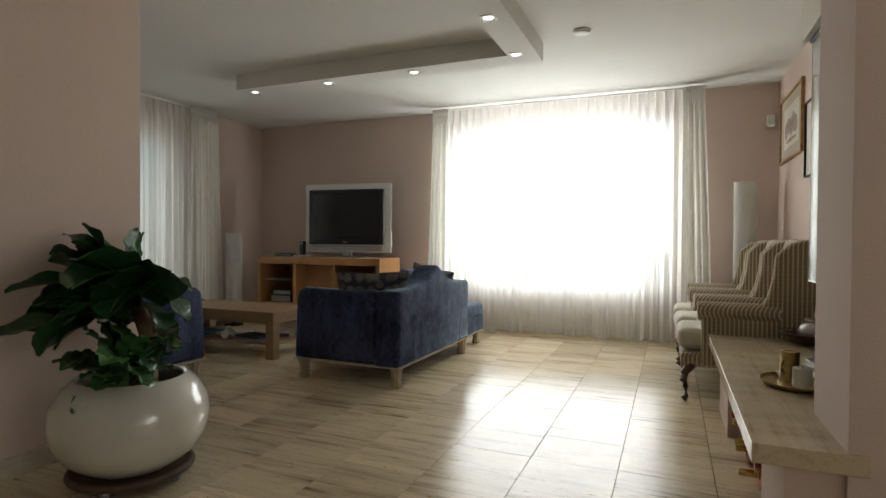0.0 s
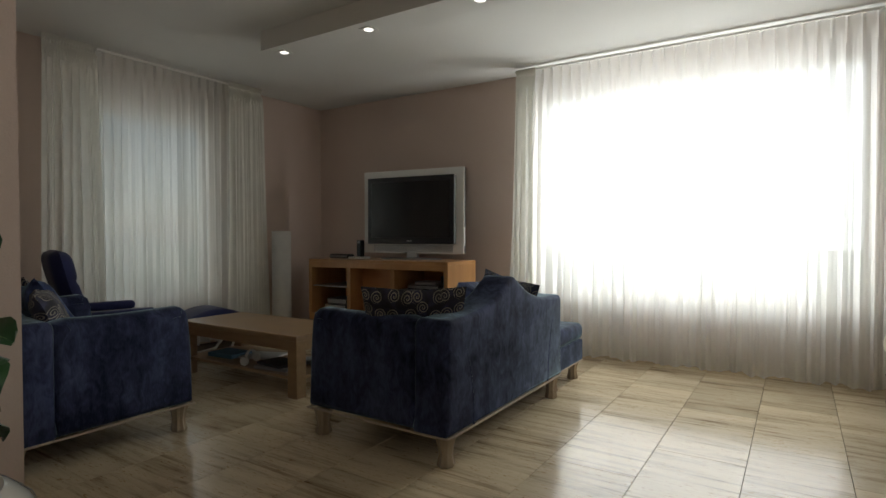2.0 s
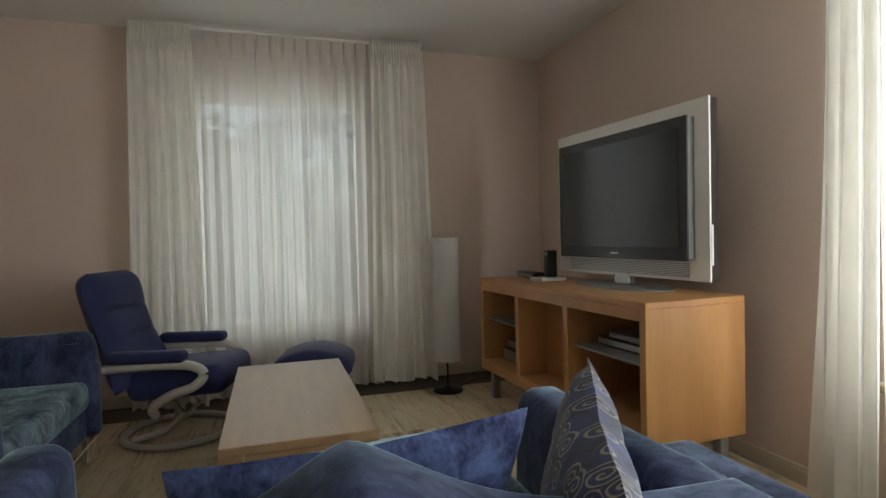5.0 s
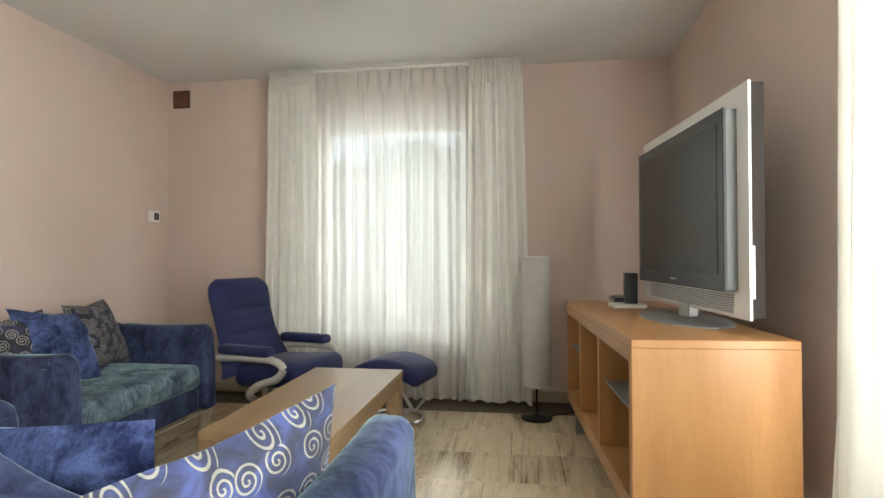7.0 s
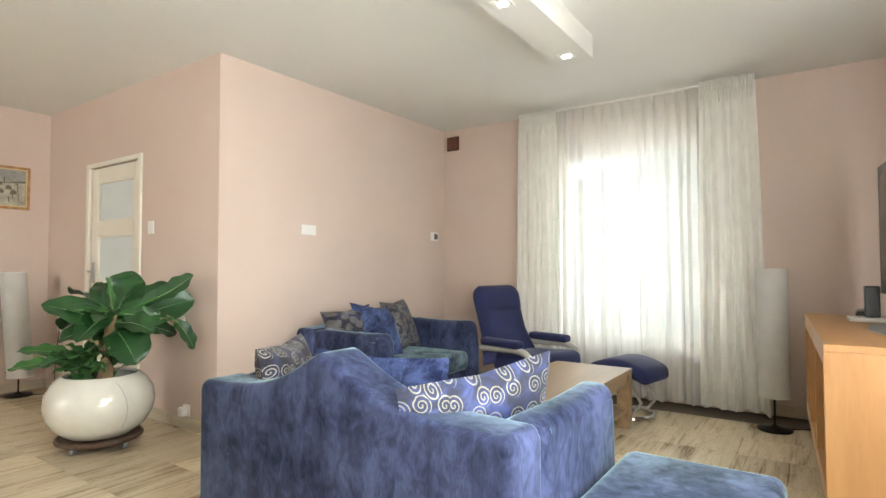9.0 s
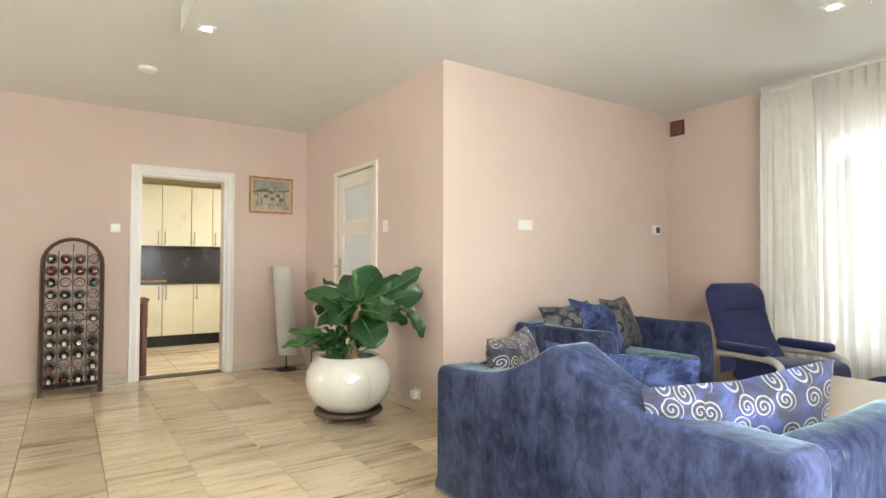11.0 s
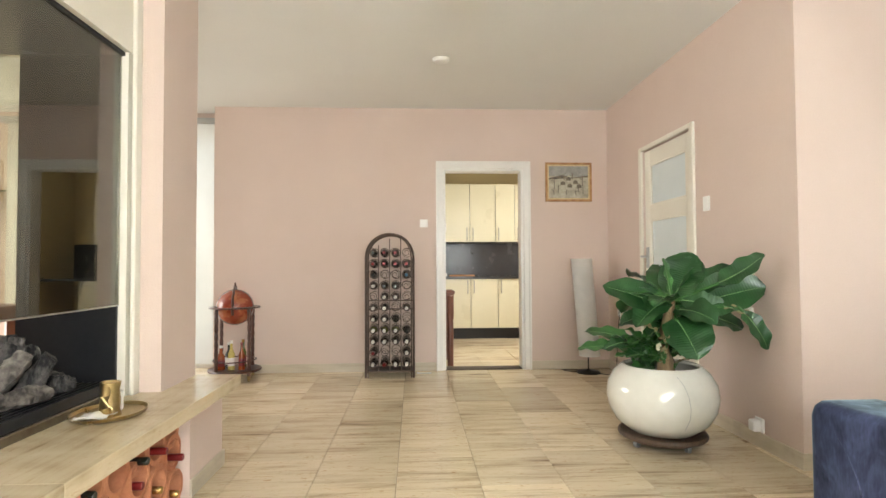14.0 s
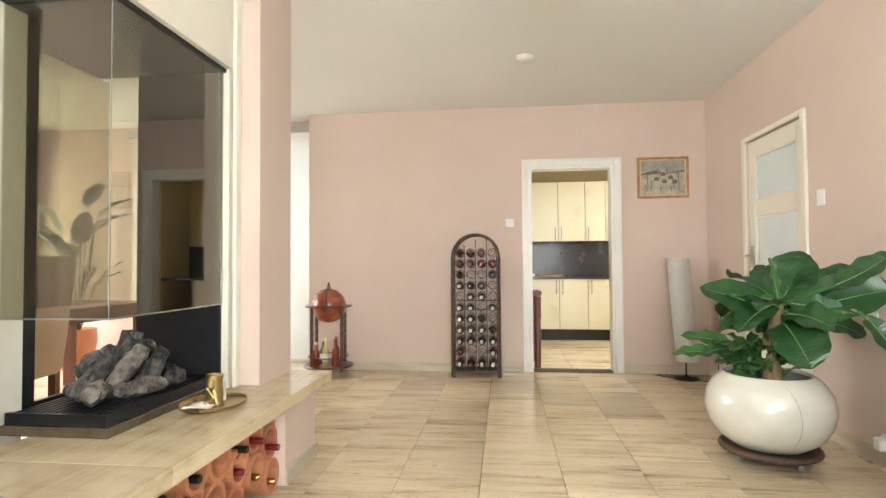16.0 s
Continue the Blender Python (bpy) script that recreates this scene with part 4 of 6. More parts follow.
houses = [[(x, z), (x + 0.2, z), (x + 0.2, z + 0.13), (x + 0.1, z + 0.24), (x, z + 0.13)] for x, z in ((-0.35, -0.15), (-0.05, -0.28), (0.2, -0.1), (-0.1, 0.08), (0.35, -0.3))]
roofs = [[(x - 0.03, z + 0.12), (x + 0.1, z + 0.28), (x + 0.23, z + 0.12), (x + 0.1, z + 0.20)] for x, z in ((-0.35, -0.15), (-0.05, -0.28), (0.2, -0.1), (-0.1, 0.08), (0.35, -0.3))]
twigs = []
for cx, cz, s in ((-0.45, -0.35, 0.8), (0.42, -0.3, 0.8), (-0.1, -0.55, 0.5), (0.3, -0.55, 0.5), (-0.62, -0.1, 1.0), (0.58, 0.05, 1.1), (0.15, 0.3, 0.6), (-0.2, 0.25, 0.6), (-0.65, -0.5, 0.6), (0.6, -0.45, 0.7)):
    twigs.append([(cx - 0.02, cz - 0.25 * s), (cx + 0.02, cz - 0.25 * s), (cx + 0.008, cz + 0.3 * s), (cx - 0.008, cz + 0.3 * s)])
    for q in range(14):
        a = pr.uniform(0.3, 2.8)
        l = pr.uniform(0.15, 0.3) * s
        z0 = cz + pr.uniform(-0.05, 0.2) * s
        twigs.append([(cx, z0 - 0.008), (cx, z0 + 0.008), (cx + l * math.cos(a), z0 + l * math.sin(a))])
painting("winter_village_painting", "gilt framed painting of a snowy village with bare trees", pose(0, 2.087, 1.90, 0, 0, 90), 0.48, 0.40, 0.022, GILT,
         SNOW, [("painted_sky", PSKY, [[(-0.86, 0.32), (0.86, 0.26), (0.86, 0.84), (-0.86, 0.84)]]), ("painted_hills", PDARK, [[(-0.86, 0.2), (-0.3, 0.36), (0.2, 0.24), (0.86, 0.34), (0.86, 0.25), (-0.86, 0.14)]]),
                ("painted_house", PDARK, houses), ("painted_roof", SNOW, roofs), ("painted_trees", PDARK, twigs)], PALEGOLD)
MOUNT = mottled("beige_mount_card", (0.42, 0.36, 0.27), (0.48, 0.42, 0.32), 0.8, 4.0, 60.0, 0.05, 0.001)
PAPERW = plain("drawing_paper", (0.62, 0.58, 0.50), 0.8)
INK = mottled("brown_ink_wash", (0.22, 0.16, 0.13), (0.42, 0.34, 0.28), 0.8, 14.0, 50.0, 0.0)
INK2 = mottled("green_ink_wash", (0.24, 0.27, 0.19), (0.44, 0.43, 0.36), 0.8, 14.0, 50.0, 0.0)
painting("horses_print", "framed brown print of huddled dark shapes in a beige mount", pose(6.30, SOUTH, 2.10, 0, 0, 180), 0.94, 0.60, 0.022, GILT, MOUNT,
         [("sheet", PAPERW, [[(-0.68, -0.6), (0.68, -0.6), (0.68, 0.62), (-0.68, 0.62)]]), ("ink_wash", INK, [blob(x, -0.05 + 0.1 * (i % 2), 0.17, 0.3) for i, x in enumerate((-0.42, -0.2, 0.02, 0.24, 0.44))]), ("ground_wash", INK, [blob(0, -0.42, 0.55, 0.06)])])
painting("flower_print", "thin black framed print with loose green ink shapes", pose(5.47, SOUTH, 1.86, 0, 0, 180), 0.46, 0.58, 0.012, BLACKM, PAPERW,
         [("ink_wash", INK2, [blob(0.25, 0.35, 0.15, 0.2), blob(0.05, 0.1, 0.22, 0.16), blob(0.3, -0.05, 0.2, 0.12), blob(0.12, -0.2, 0.1, 0.12)]), ("signature", INK, [blob(-0.3, -0.62, 0.09, 0.03), blob(-0.1, -0.60, 0.07, 0.03)])])

# ---- curtains ----


def drape(length, z0, z1, pleat, depth, seed, head="gathered"):
    """Folded cloth that hangs along x, with its folds in y. head: "gathered" on a tape with a frilled rim, or "pinched" into small pleats."""
    rr = random.Random(seed)
    n = max(int(length / pleat), 2)
    cols = n * 12
    drops = [0, 0.008, 0.02, 0.035, 0.05, 0.065, 0.08, 0.10, 0.13, 0.18, 0.26, 0.4, 0.6, 0.85, 1.1, 1.4, 1.7, 2.0, 2.25, 2.4]
    levels = [z1 - d for d in drops if z1 - d > z0 + 0.05] + [z0]
    phase = [rr.uniform(-0.7, 0.7) for _ in range(n + 2)]
    amp = [rr.uniform(0.35, 1.35) for _ in range(n + 2)]
    tight = [rr.uniform(0.6, 1.2) for _ in range(cols + 1)]
    bm = bmesh.new()
    grid = []
    for j, z in enumerate(levels):
        d = z1 - z
        t = d / (z1 - z0)
        body = min(1, max(0, d - 0.07) / 0.14)
        row = []
        for i in range(cols + 1):
            u = i / cols * n
            k = min(int(u), n - 1)
            f = u - k
            f = f * f * (3 - 2 * f)
            a = amp[k] * (1 - f) + amp[k + 1] * f
            ph = (phase[k] * (1 - f) + phase[k + 1] * f) * min(1, 0.35 + d)
            slow = noise.noise((u * 0.55, t * 1.1, seed * 3.1))
            y = depth * a * (0.5 + 0.5 * t) * math.sin(2 * math.pi * (u + 0.35 * slow) + ph)
            y += 0.28 * depth * math.sin(4 * math.pi * u + ph * 3 + 2 * slow) * t + 0.5 * depth * slow * t
            y += 0.10 * depth * math.sin(7.3 * math.pi * u + ph) * body
            if head == "gathered":
                pinch = math.exp(-((d - 0.055) / 0.02) ** 2)
                top = depth * 0.70 * tight[i] * math.sin(6 * math.pi * u + 0.8 * slow) * (1 - 0.85 * pinch) + 0.016 * pinch
            else:
                top = depth * (0.9 * max(0, math.sin(2 * math.pi * u)) ** 5 - 0.15)
            y = y * body + top * (1 - body)
            x = i / cols * length + (0.010 * noise.noise((u * 0.9, t * 0.8, seed)) + 0.005 * math.sin(math.pi * u + ph)) * body
            zz = z + ((0.010 * math.sin(u * 1.7) + 0.006 * math.sin(u * 5.1)) if j == len(levels) - 1 else 0)
            zz += 0.004 * tight[i] * math.sin(6 * math.pi * u) if j == 0 and head == "gathered" else 0
            row.append(bm.verts.new((x, y, zz)))
        grid.append(row)
    for a, b in zip(grid, grid[1:]):
        for i in range(cols):
            bm.faces.new((a[i], a[i + 1], b[i + 1], b[i]))
    return bm


def flare(bm, z0, z1, left, right):
    """Lets the outer edge lean outwards towards the floor."""
    xs = [v.co.x for v in bm.verts]
    a, b = min(xs), max(xs)
    for v in bm.verts:
        t = (z1 - v.co.z) / (z1 - z0)
        u = (v.co.x - a) / (b - a)
        v.co.x += t * (left * (1 - u) + right * u)
    return bm


cur = thing("north_curtain", "cream drapes and white sheer hanging to the floor", "curtain", (3.845, 5.0, 0))
part("drape", flare(drape(0.38, 0.04, 2.618, 0.062, 0.034, 1), 0.04, 2.618, -0.04, 0.05), DRAPE, cur, "gathered cream drape", smooth=True)
d = part("drape", flare(drape(0.39, 0.06, 2.622, 0.062, 0.034, 2), 0.06, 2.622, -0.03, 0.07), DRAPE, cur, "gathered cream drape", smooth=True)
d.matrix_basis = pose(1.60, -0.02, 0)
s = part("sheer", drape(1.30, 0.05, 2.600, 0.082, 0.030, 3, "pinched"), SHEER, cur, "translucent white sheer", smooth=True)
s.matrix_basis = pose(0.345, 0.05, 0)
part("rail", box(0.04, 1.96, 0.03, 0.06, 2.602, 2.614), WHITE_PLASTIC, cur)
cur = thing("east_curtain", "white sheer curtain between narrow cream drapes", "curtain", (6.665, 2.445, 0), -90)
part("drape", flare(drape(0.20, 0.04, 2.618, 0.05, 0.034, 4), 0.04, 2.618, -0.07, 0.0), DRAPE, cur, "gathered cream drape", smooth=True)
d = part("drape", flare(drape(0.20, 0.04, 2.618, 0.05, 0.034, 5), 0.04, 2.618, 0.0, 0.10), DRAPE, cur, "gathered cream drape", smooth=True)
d.matrix_basis = pose(2.74, 0, 0)
s = part("sheer", drape(2.66, 0.04, 2.602, 0.084, 0.032, 6, "pinched"), SHEER, cur, "translucent white sheer", smooth=True)
s.matrix_basis = pose(0.15, 0.04, 0)
part("rail", box(-0.02, 2.96, 0.02, 0.06, 2.604, 2.616), WHITE_PLASTIC, cur)

# ---- sofas ----


def carved_foot(parent, x, y, h=0.14):
    bm = bmesh.new()
    prof = [(0.034, 0.0), (0.040, 0.012), (0.036, 0.03), (0.030, 0.06), (0.036, 0.10), (0.046, h)]
    rings = []
    for r, z in prof:
        rings.append([bm.verts.new((x + r * 1.12 * math.cos(a) * (1 + 0.09 * math.cos(8 * a)), y + r * math.sin(a) * (1 + 0.09 * math.cos(8 * a)), z)) for a in (2 * math.pi * k / 32 for k in range(32))])
    for a, b in zip(rings, rings[1:]):
        for k in range(32):
            bm.faces.new((a[k], a[(k + 1) % 32], b[(k + 1) % 32], b[k]))
    bm.faces.new(rings[0][::-1])
    bm.faces.new(rings[-1])
    part("foot", bm, FOOTWOOD, parent, "carved pale wooden foot", smooth=True)


def padded(outline, y0, y1, r, n=5):
    """A padded upright panel: an outline in x and z, its rims rounded over by r."""
    bm = bmesh.new()
    pts = [Vector((x, z)) for x, z in outline]
    m = len(pts)
    normals = []
    for i in range(m):
        d = (pts[(i + 1) % m] - pts[i - 1]).normalized()
        normals.append(Vector((d.y, -d.x)))
    rings = []
    steps = [(y0 + r * (1 - math.cos(a)), r * (1 - math.sin(a))) for a in (math.pi / 2 * k / n for k in range(n + 1))]
    steps += [(y0 + y1 - y, s) for y, s in reversed(steps)]
    for y, s in steps:
        rings.append([bm.verts.new((p.x - q.x * s, y, p.y - q.y * s)) for p, q in zip(pts, normals)])
    for a, b in zip(rings, rings[1:]):
        for i in range(m):
            bm.faces.new((a[i], b[i], b[(i + 1) % m], a[(i + 1) % m]))
    bm.faces.new(rings[0])
    bm.faces.new(rings[-1][::-1])
    bmesh.ops.recalc_face_normals(bm, faces=bm.faces[:])
    return bm


def sofa(name, label, at, turn, L, D, peak_at, peak, arm_h, arm_d, cushion_len):
    ob = thing(name, label, "sofa", at, turn)
    def top(x):
        u = math.sqrt((x - peak_at) ** 2 + 0.0002)
        return arm_h - 0.008 + (peak - arm_h + 0.022) * math.exp(-(u / 0.215) ** 1.3)
    n = 64
    outline = [(0.0, 0.15), (L, 0.15)] + [(L, 0.15 + (top(L) - 0.19) * k / 6) for k in range(1, 7)]
    outline += [(L - 0.012, top(L) - 0.012)] + [(L - 0.03 - (L - 0.06) * k / n, top(L - 0.03 - (L - 0.06) * k / n)) for k in range(n + 1)] + [(0.012, top(0) - 0.012)]
    outline += [(0.0, 0.15 + (top(0) - 0.19) * k / 6) for k in range(6, 0, -1)]
    part("backrest", padded(outline, 0.0, 0.20, 0.03), VELVET, ob, "shaped velvet back with a raised peak", smooth=True)
    for x0, x1 in ((0.002, 0.15), (L - 0.15, L - 0.002)):
        arm = [(-arm_d, 0.15), (-0.19, 0.15), (-0.19, arm_h - 0.02)] + [(-0.19 - (arm_d - 0.19) * k / 10, arm_h - 0.01 * math.sin(math.pi * k / 10)) for k in range(1, 10)]
        arm += [(-arm_d + 0.055, arm_h - 0.008), (-arm_d + 0.025, arm_h - 0.03), (-arm_d + 0.01, arm_h - 0.08), (-arm_d - 0.005, 0.45)]
        bm = padded(arm, x0, x1, 0.055)
        for v in bm.verts:
            x, y = v.co.x, v.co.y
            v.co.x, v.co.y = y, -x
        bmesh.ops.recalc_face_normals(bm, faces=bm.faces[:])
        part("armrest", bm, VELVET, ob, smooth=True)
    part("seat_frame", box(0.15, L - 0.15, 0.19, D - 0.02, 0.15, 0.30, 0.015, 2), VELVET, ob)
    nc = 2 if cushion_len else 1
    w = (L - 0.31) / nc
    for i in range(nc):
        bm = box(0.155 + w * i, 0.155 + w * (i + 1) - 0.004, 0.20, D + 0.005, 0.30, 0.455, 0.05, 4)
        for v in bm.verts:
            if v.co.z > 0.40:
                u = (v.co.x - 0.155 - w * i) / w
                t = (v.co.y - 0.2) / (D - 0.2)
                v.co.z += 0.02 * math.sin(math.pi * max(0, min(1, u))) * math.sin(math.pi * max(0, min(1, t)))
        part("seat_cushion", bm, VELVET_SEAT, ob, "pale blue-green velvet seat cushion", smooth=True)
    tr = [(0.004, 0.0, 0.150), (L - 0.004, 0.0, 0.150), (L, 0.006, 0.150), (L, arm_d, 0.150), (0.0, arm_d, 0.150), (0.0, 0.006, 0.150)]
    part("piping", tube(tr, 0.006, 6, closed=True), PIPE, ob, "pale beige piping along the base")
    for xa, xb in ((0.045, 0.24), (L - 0.045, L - 0.24)):
        pts = [(xa + (xb - xa) * math.sin(math.pi / 2 * t), 0.001 + 0.004 * (1 - t), top(xa) - 0.045 - (top(xa) - 0.20) * (1 - math.cos(math.pi / 2 * t))) for t in (k / 14 for k in range(15))]
        part("back_seam", tube(pts, 0.0045, 6), VELVET, ob, "raised velvet seam")
    for x, y in ((0.06, 0.05), (L - 0.06, 0.05), (0.06, arm_d - 0.06), (L - 0.06, arm_d - 0.06)):
        carved_foot(ob, x, y)
    return ob


sofa("corner_sofa", "blue crushed velvet sofa with peaked back on carved feet", (4.10, 1.56, 0), 0, 1.435, 0.88, 0.700, 0.850, 0.70, 0.91, 2)
sofa("loveseat", "blue crushed velvet loveseat with high arms by the pale wall", (2.93, 4.33, 0), -90, 1.27, 0.86, 0.62, 0.79, 0.70, 0.88, 0)

ott = thing("sofa_chaise", "light blue velvet chaise section on carved feet", "ottoman", (5.555, 1.60, 0))
part("base", box(0, 0.54, 0, 0.92, 0.14, 0.30, 0.012, 2), VELVET, ott)
bm = box(-0.004, 0.548, -0.004, 0.925, 0.30, 0.425, 0.045, 4)
part("seat_cushion", bm, VELVET, ott, smooth=True)
part("piping", tube([(0.0, 0.0, 0.14), (0.54, 0.0, 0.14), (0.54, 0.92, 0.14), (0.0, 0.92, 0.14)], 0.006, 6, closed=True), PIPE, ott, "pale beige piping")
for x, y in ((0.06, 0.06), (0.48, 0.06), (0.06, 0.86), (0.48, 0.86)):
    carved_foot(ott, x, y, 0.135)


def cushion(name, label, mat, w, h, t, m):
    ob = thing(name, label, "cushion")
    ob.matrix_world = m
    part("cover", pillow(w, h, t), mat, ob, smooth=True)
    return ob


cushion("swirl_cushion", "dark blue cushion with silver swirls in the sofa corner", SWIRL_DARK, 0.54, 0.40, 0.15, pose(4.28, 1.88, 0.635, 78, 0, 120.5))
cushion("blue_cushion", "plain blue velvet cushion leaning on the sofa back", PLAINBLUE, 0.60, 0.42, 0.15, pose(4.84, 1.86, 0.63, 104, 0, 7))
cushion("swirl_cushion", "blue cushion with big silver swirls beside the sofa arm", SWIRL_LIGHT, 0.60, 0.46, 0.15, pose(5.26, 1.86, 0.595, 100, 0, 64) @ pose(0, 0, 0, 0, 0, 7))
cushion("swirl_cushion", "blue cushion with silver swirls against the pale wall", SWIRL_DARK, 0.46, 0.44, 0.14, pose(3.26, 3.92, 0.665, 68, 0, 104))
cushion("blue_cushion", "plain blue cushion among the loveseat cushions", PLAINBLUE, 0.46, 0.44, 0.15, pose(3.30, 3.58, 0.655, 62, 8, 84))
cushion("swirl_cushion", "small dark swirl cushion in the loveseat corner", SWIRL_DARK, 0.42, 0.40, 0.13, pose(3.24, 3.35, 0.655, 66, -6, 70))

# ---- coffee table ----
tab = thing("coffee_table", "oak veneer coffee table with lower shelf on thick legs", "coffee table", (4.50, 3.00, 0), 0)
TX, TY = 0.58, 1.32
part("tabletop", box(0, TX, 0, TY, 0.385, 0.42, 0.004, 2), OAK, tab)
for x, y in ((0.0, 0.0), (TX - 0.09, 0.0), (0.0, TY - 0.09), (TX - 0.09, TY - 0.09)):
    part("leg", box(x + 0.002, x + 0.088, y + 0.002, y + 0.088, 0, 0.385, 0.003, 1), OAK, tab)
for b in ((0.09, TX - 0.09, 0.012, 0.03, 0.315, 0.384), (0.09, TX - 0.09, TY - 0.03, TY - 0.012, 0.315, 0.384), (0.012, 0.03, 0.09, TY - 0.09, 0.315, 0.384), (TX - 0.03, TX - 0.012, 0.09, TY - 0.09, 0.315, 0.384)):
    part("apron", box(*b), OAK, tab)
part("shelf", box(0.02, TX - 0.02, 0.02, TY - 0.02, 0.12, 0.14, 0.002, 1), OAK, tab)
for i, (x, y, w, l, h, a) in enumerate(((0.16, 0.35, 0.21, 0.29, 0.02, 8), (0.17, 0.36, 0.20, 0.28, 0.018, -6), (0.34, 0.75, 0.22, 0.30, 0.012, 20), (0.22, 1.0, 0.20, 0.27, 0.03, 4), (0.40, 0.28, 0.15, 0.21, 0.025, 40))):
    z = 0.1405 if i != 1 else 0.1615
    b = thing("magazine", "thin printed magazine lying on the table shelf", "magazine", (4.50 + x, 3.0 + y, z), a)
    part("cover", box(-w / 2, w / 2, -l / 2, l / 2, 0, h, 0.001, 1), BOOKS[i % 4], b)
box_w = thing("blue_packet", "small light blue packet at the table shelf's end", "packet", (5.00, 3.10, 0.1405), 15)
part("packet", box(-0.05, 0.05, -0.03, 0.03, 0, 0.035, 0.004, 1), plain("light_blue_card", (0.10, 0.35, 0.50), 0.5), box_w)
hp = thing("white_headphones", "white headphones lying on the table shelf", "headphones", (4.62, 3.62, 0.1405), 20)
part("headband", tube([(0.08 * math.cos(a), 0, 0.012 + 0.09 * math.sin(a)) for a in (math.pi * k / 14 for k in range(15))], 0.009, 8), WHITE_PLASTIC, hp, smooth=True)
for s in (-1, 1):
    part("ear_cup", turned(lathe([(0, -0.012), (0.03, -0.012), (0.034, 0), (0.03, 0.012), (0, 0.012)], 16), pose(0.08 * s, 0, 0.036, 0, 90, 0)), WHITE_PLASTIC, hp, smooth=True)

# ---- recliner and footstool ----
rec = thing("recliner", "navy reclining chair with grey bentwood arms on a ring base", "armchair", (4.15, 4.56, 0), -15)
part("base_ring", tube([(0.30 * math.cos(a), 0.30 * math.sin(a), 0.022) for a in (2 * math.pi * k / 40 for k in range(40))], 0.020, 8, closed=True), BENTWOOD, rec, smooth=True)
for s in (-1, 1):
    pts = [(-0.18, 0.20 * s, 0.03), (-0.02, 0.13 * s, 0.06), (0.08, 0.10 * s, 0.16), (0.0, 0.12 * s, 0.23)]
    part("base_arm", tube(pts, 0.018, 8), BENTWOOD, rec, smooth=True)
part("column", lathe([(0.03, 0.10), (0.03, 0.27), (0.10, 0.29), (0.10, 0.30), (0, 0.30)], 16), STEEL, rec, smooth=True)
bm = box(-0.22, 0.34, -0.27, 0.27, 0.27, 0.44, 0.065, 4)
part("seat", turned(bm, pose(0.05, 0, 0, 0, -4, 0)), RECLINER, rec, smooth=True)


def recliner_back():
    bm = bmesh.new()
    n, m = 40, 14
    layers = []
    for s in (1, -1):
        g = []
        for j in range(n + 1):
            t = j / n
            z = 0.34 + 0.66 * t
            half = 0.222 + 0.075 * max(0, 1 - t / 0.5) ** 2 + 0.008 * math.exp(-((t - 0.82) / 0.14) ** 2)
            half -= 0.055 * max(0, (t - 0.86) / 0.14) ** 2.5
            cx = -0.18 - 0.22 * t - 0.03 * math.sin(math.pi * t)
            row = []
            for i in range(m + 1):
                u = 2 * i / m - 1
                thick = 0.075 * (1 - abs(u) ** 5) ** 0.5 * (1 - abs(2 * t - 1) ** 10) ** 0.5
                ridge = 0.02 * max(0, t - 0.66) ** 0.3 - 0.022 * math.exp(-((t - 0.67) / 0.03) ** 2) - 0.014 * math.exp(-((t - 0.42) / 0.03) ** 2) if s > 0 else 0
                row.append(bm.verts.new((cx + s * (thick + ridge * (1 - u * u)), u * half, z)))
            g.append(row)
        layers.append(g)
        for j in range(n):
            for i in range(m):
                q = (g[j][i], g[j][i + 1], g[j + 1][i + 1], g[j + 1][i])
                bm.faces.new(q if s > 0 else q[::-1])
    bmesh.ops.remove_doubles(bm, verts=bm.verts, dist=0.004)
    return bm


part("backrest", turned(recliner_back(), Matrix.Diagonal((1, 1.24, 0.985, 1))), RECLINER, rec, "ribbed navy backrest with headrest", smooth=True)
for s in (-1, 1):
    pts = [(-0.26, 0.31 * s, 0.465), (0.0, 0.31 * s, 0.48), (0.19, 0.31 * s, 0.475), (0.27, 0.31 * s, 0.43), (0.22, 0.31 * s, 0.36), (0.08, 0.31 * s, 0.31), (-0.02, 0.29 * s, 0.24), (-0.04, 0.22 * s, 0.18)]
    sm = []
    for a, b, c, d in zip([pts[0]] + pts, pts, pts[1:], pts[2:] + [pts[-1]]):
        a, b, c, d = map(Vector, (a, b, c, d))
        for k in range(5):
            t = k / 5
            sm.append(0.5 * ((2 * b) + (c - a) * t + (2 * a - 5 * b + 4 * c - d) * t * t + (3 * b - a - 3 * c + d) * t ** 3))
    sm.append(Vector(pts[-1]))
    bm = tube(sm, 0.026, 10)
    part("arm_frame", bm, BENTWOOD, rec, "grey bent wooden arm frame", smooth=True)
    part("arm_pad", turned(box(-0.22, 0.20, -0.05, 0.05, 0.495, 0.56, 0.028, 4), pose(-0.02, 0.31 * s, 0)), RECLINER, rec, smooth=True)
fs = thing("footstool", "navy padded footstool on a chrome ring base", "footstool", (4.96, 4.62, 0), -12)
bm = box(-0.25, 0.25, -0.21, 0.21, 0.31, 0.425, 0.05, 4)
bmesh.ops.subdivide_edges(bm, edges=[e for e in bm.edges if abs(e.verts[0].co.x - e.verts[1].co.x) > 0.3], cuts=8, use_grid_fill=True)
for v in bm.verts:
    v.co.z += 0.075 * math.cos(v.co.x * 6.0) - 0.045
part("seat", bm, RECLINER, fs, smooth=True)
part("base_ring", tube([(0.19 * math.cos(a), 0.19 * math.sin(a), 0.018) for a in (2 * math.pi * k / 32 for k in range(32))], 0.016, 8, closed=True), CHROME, fs, smooth=True)
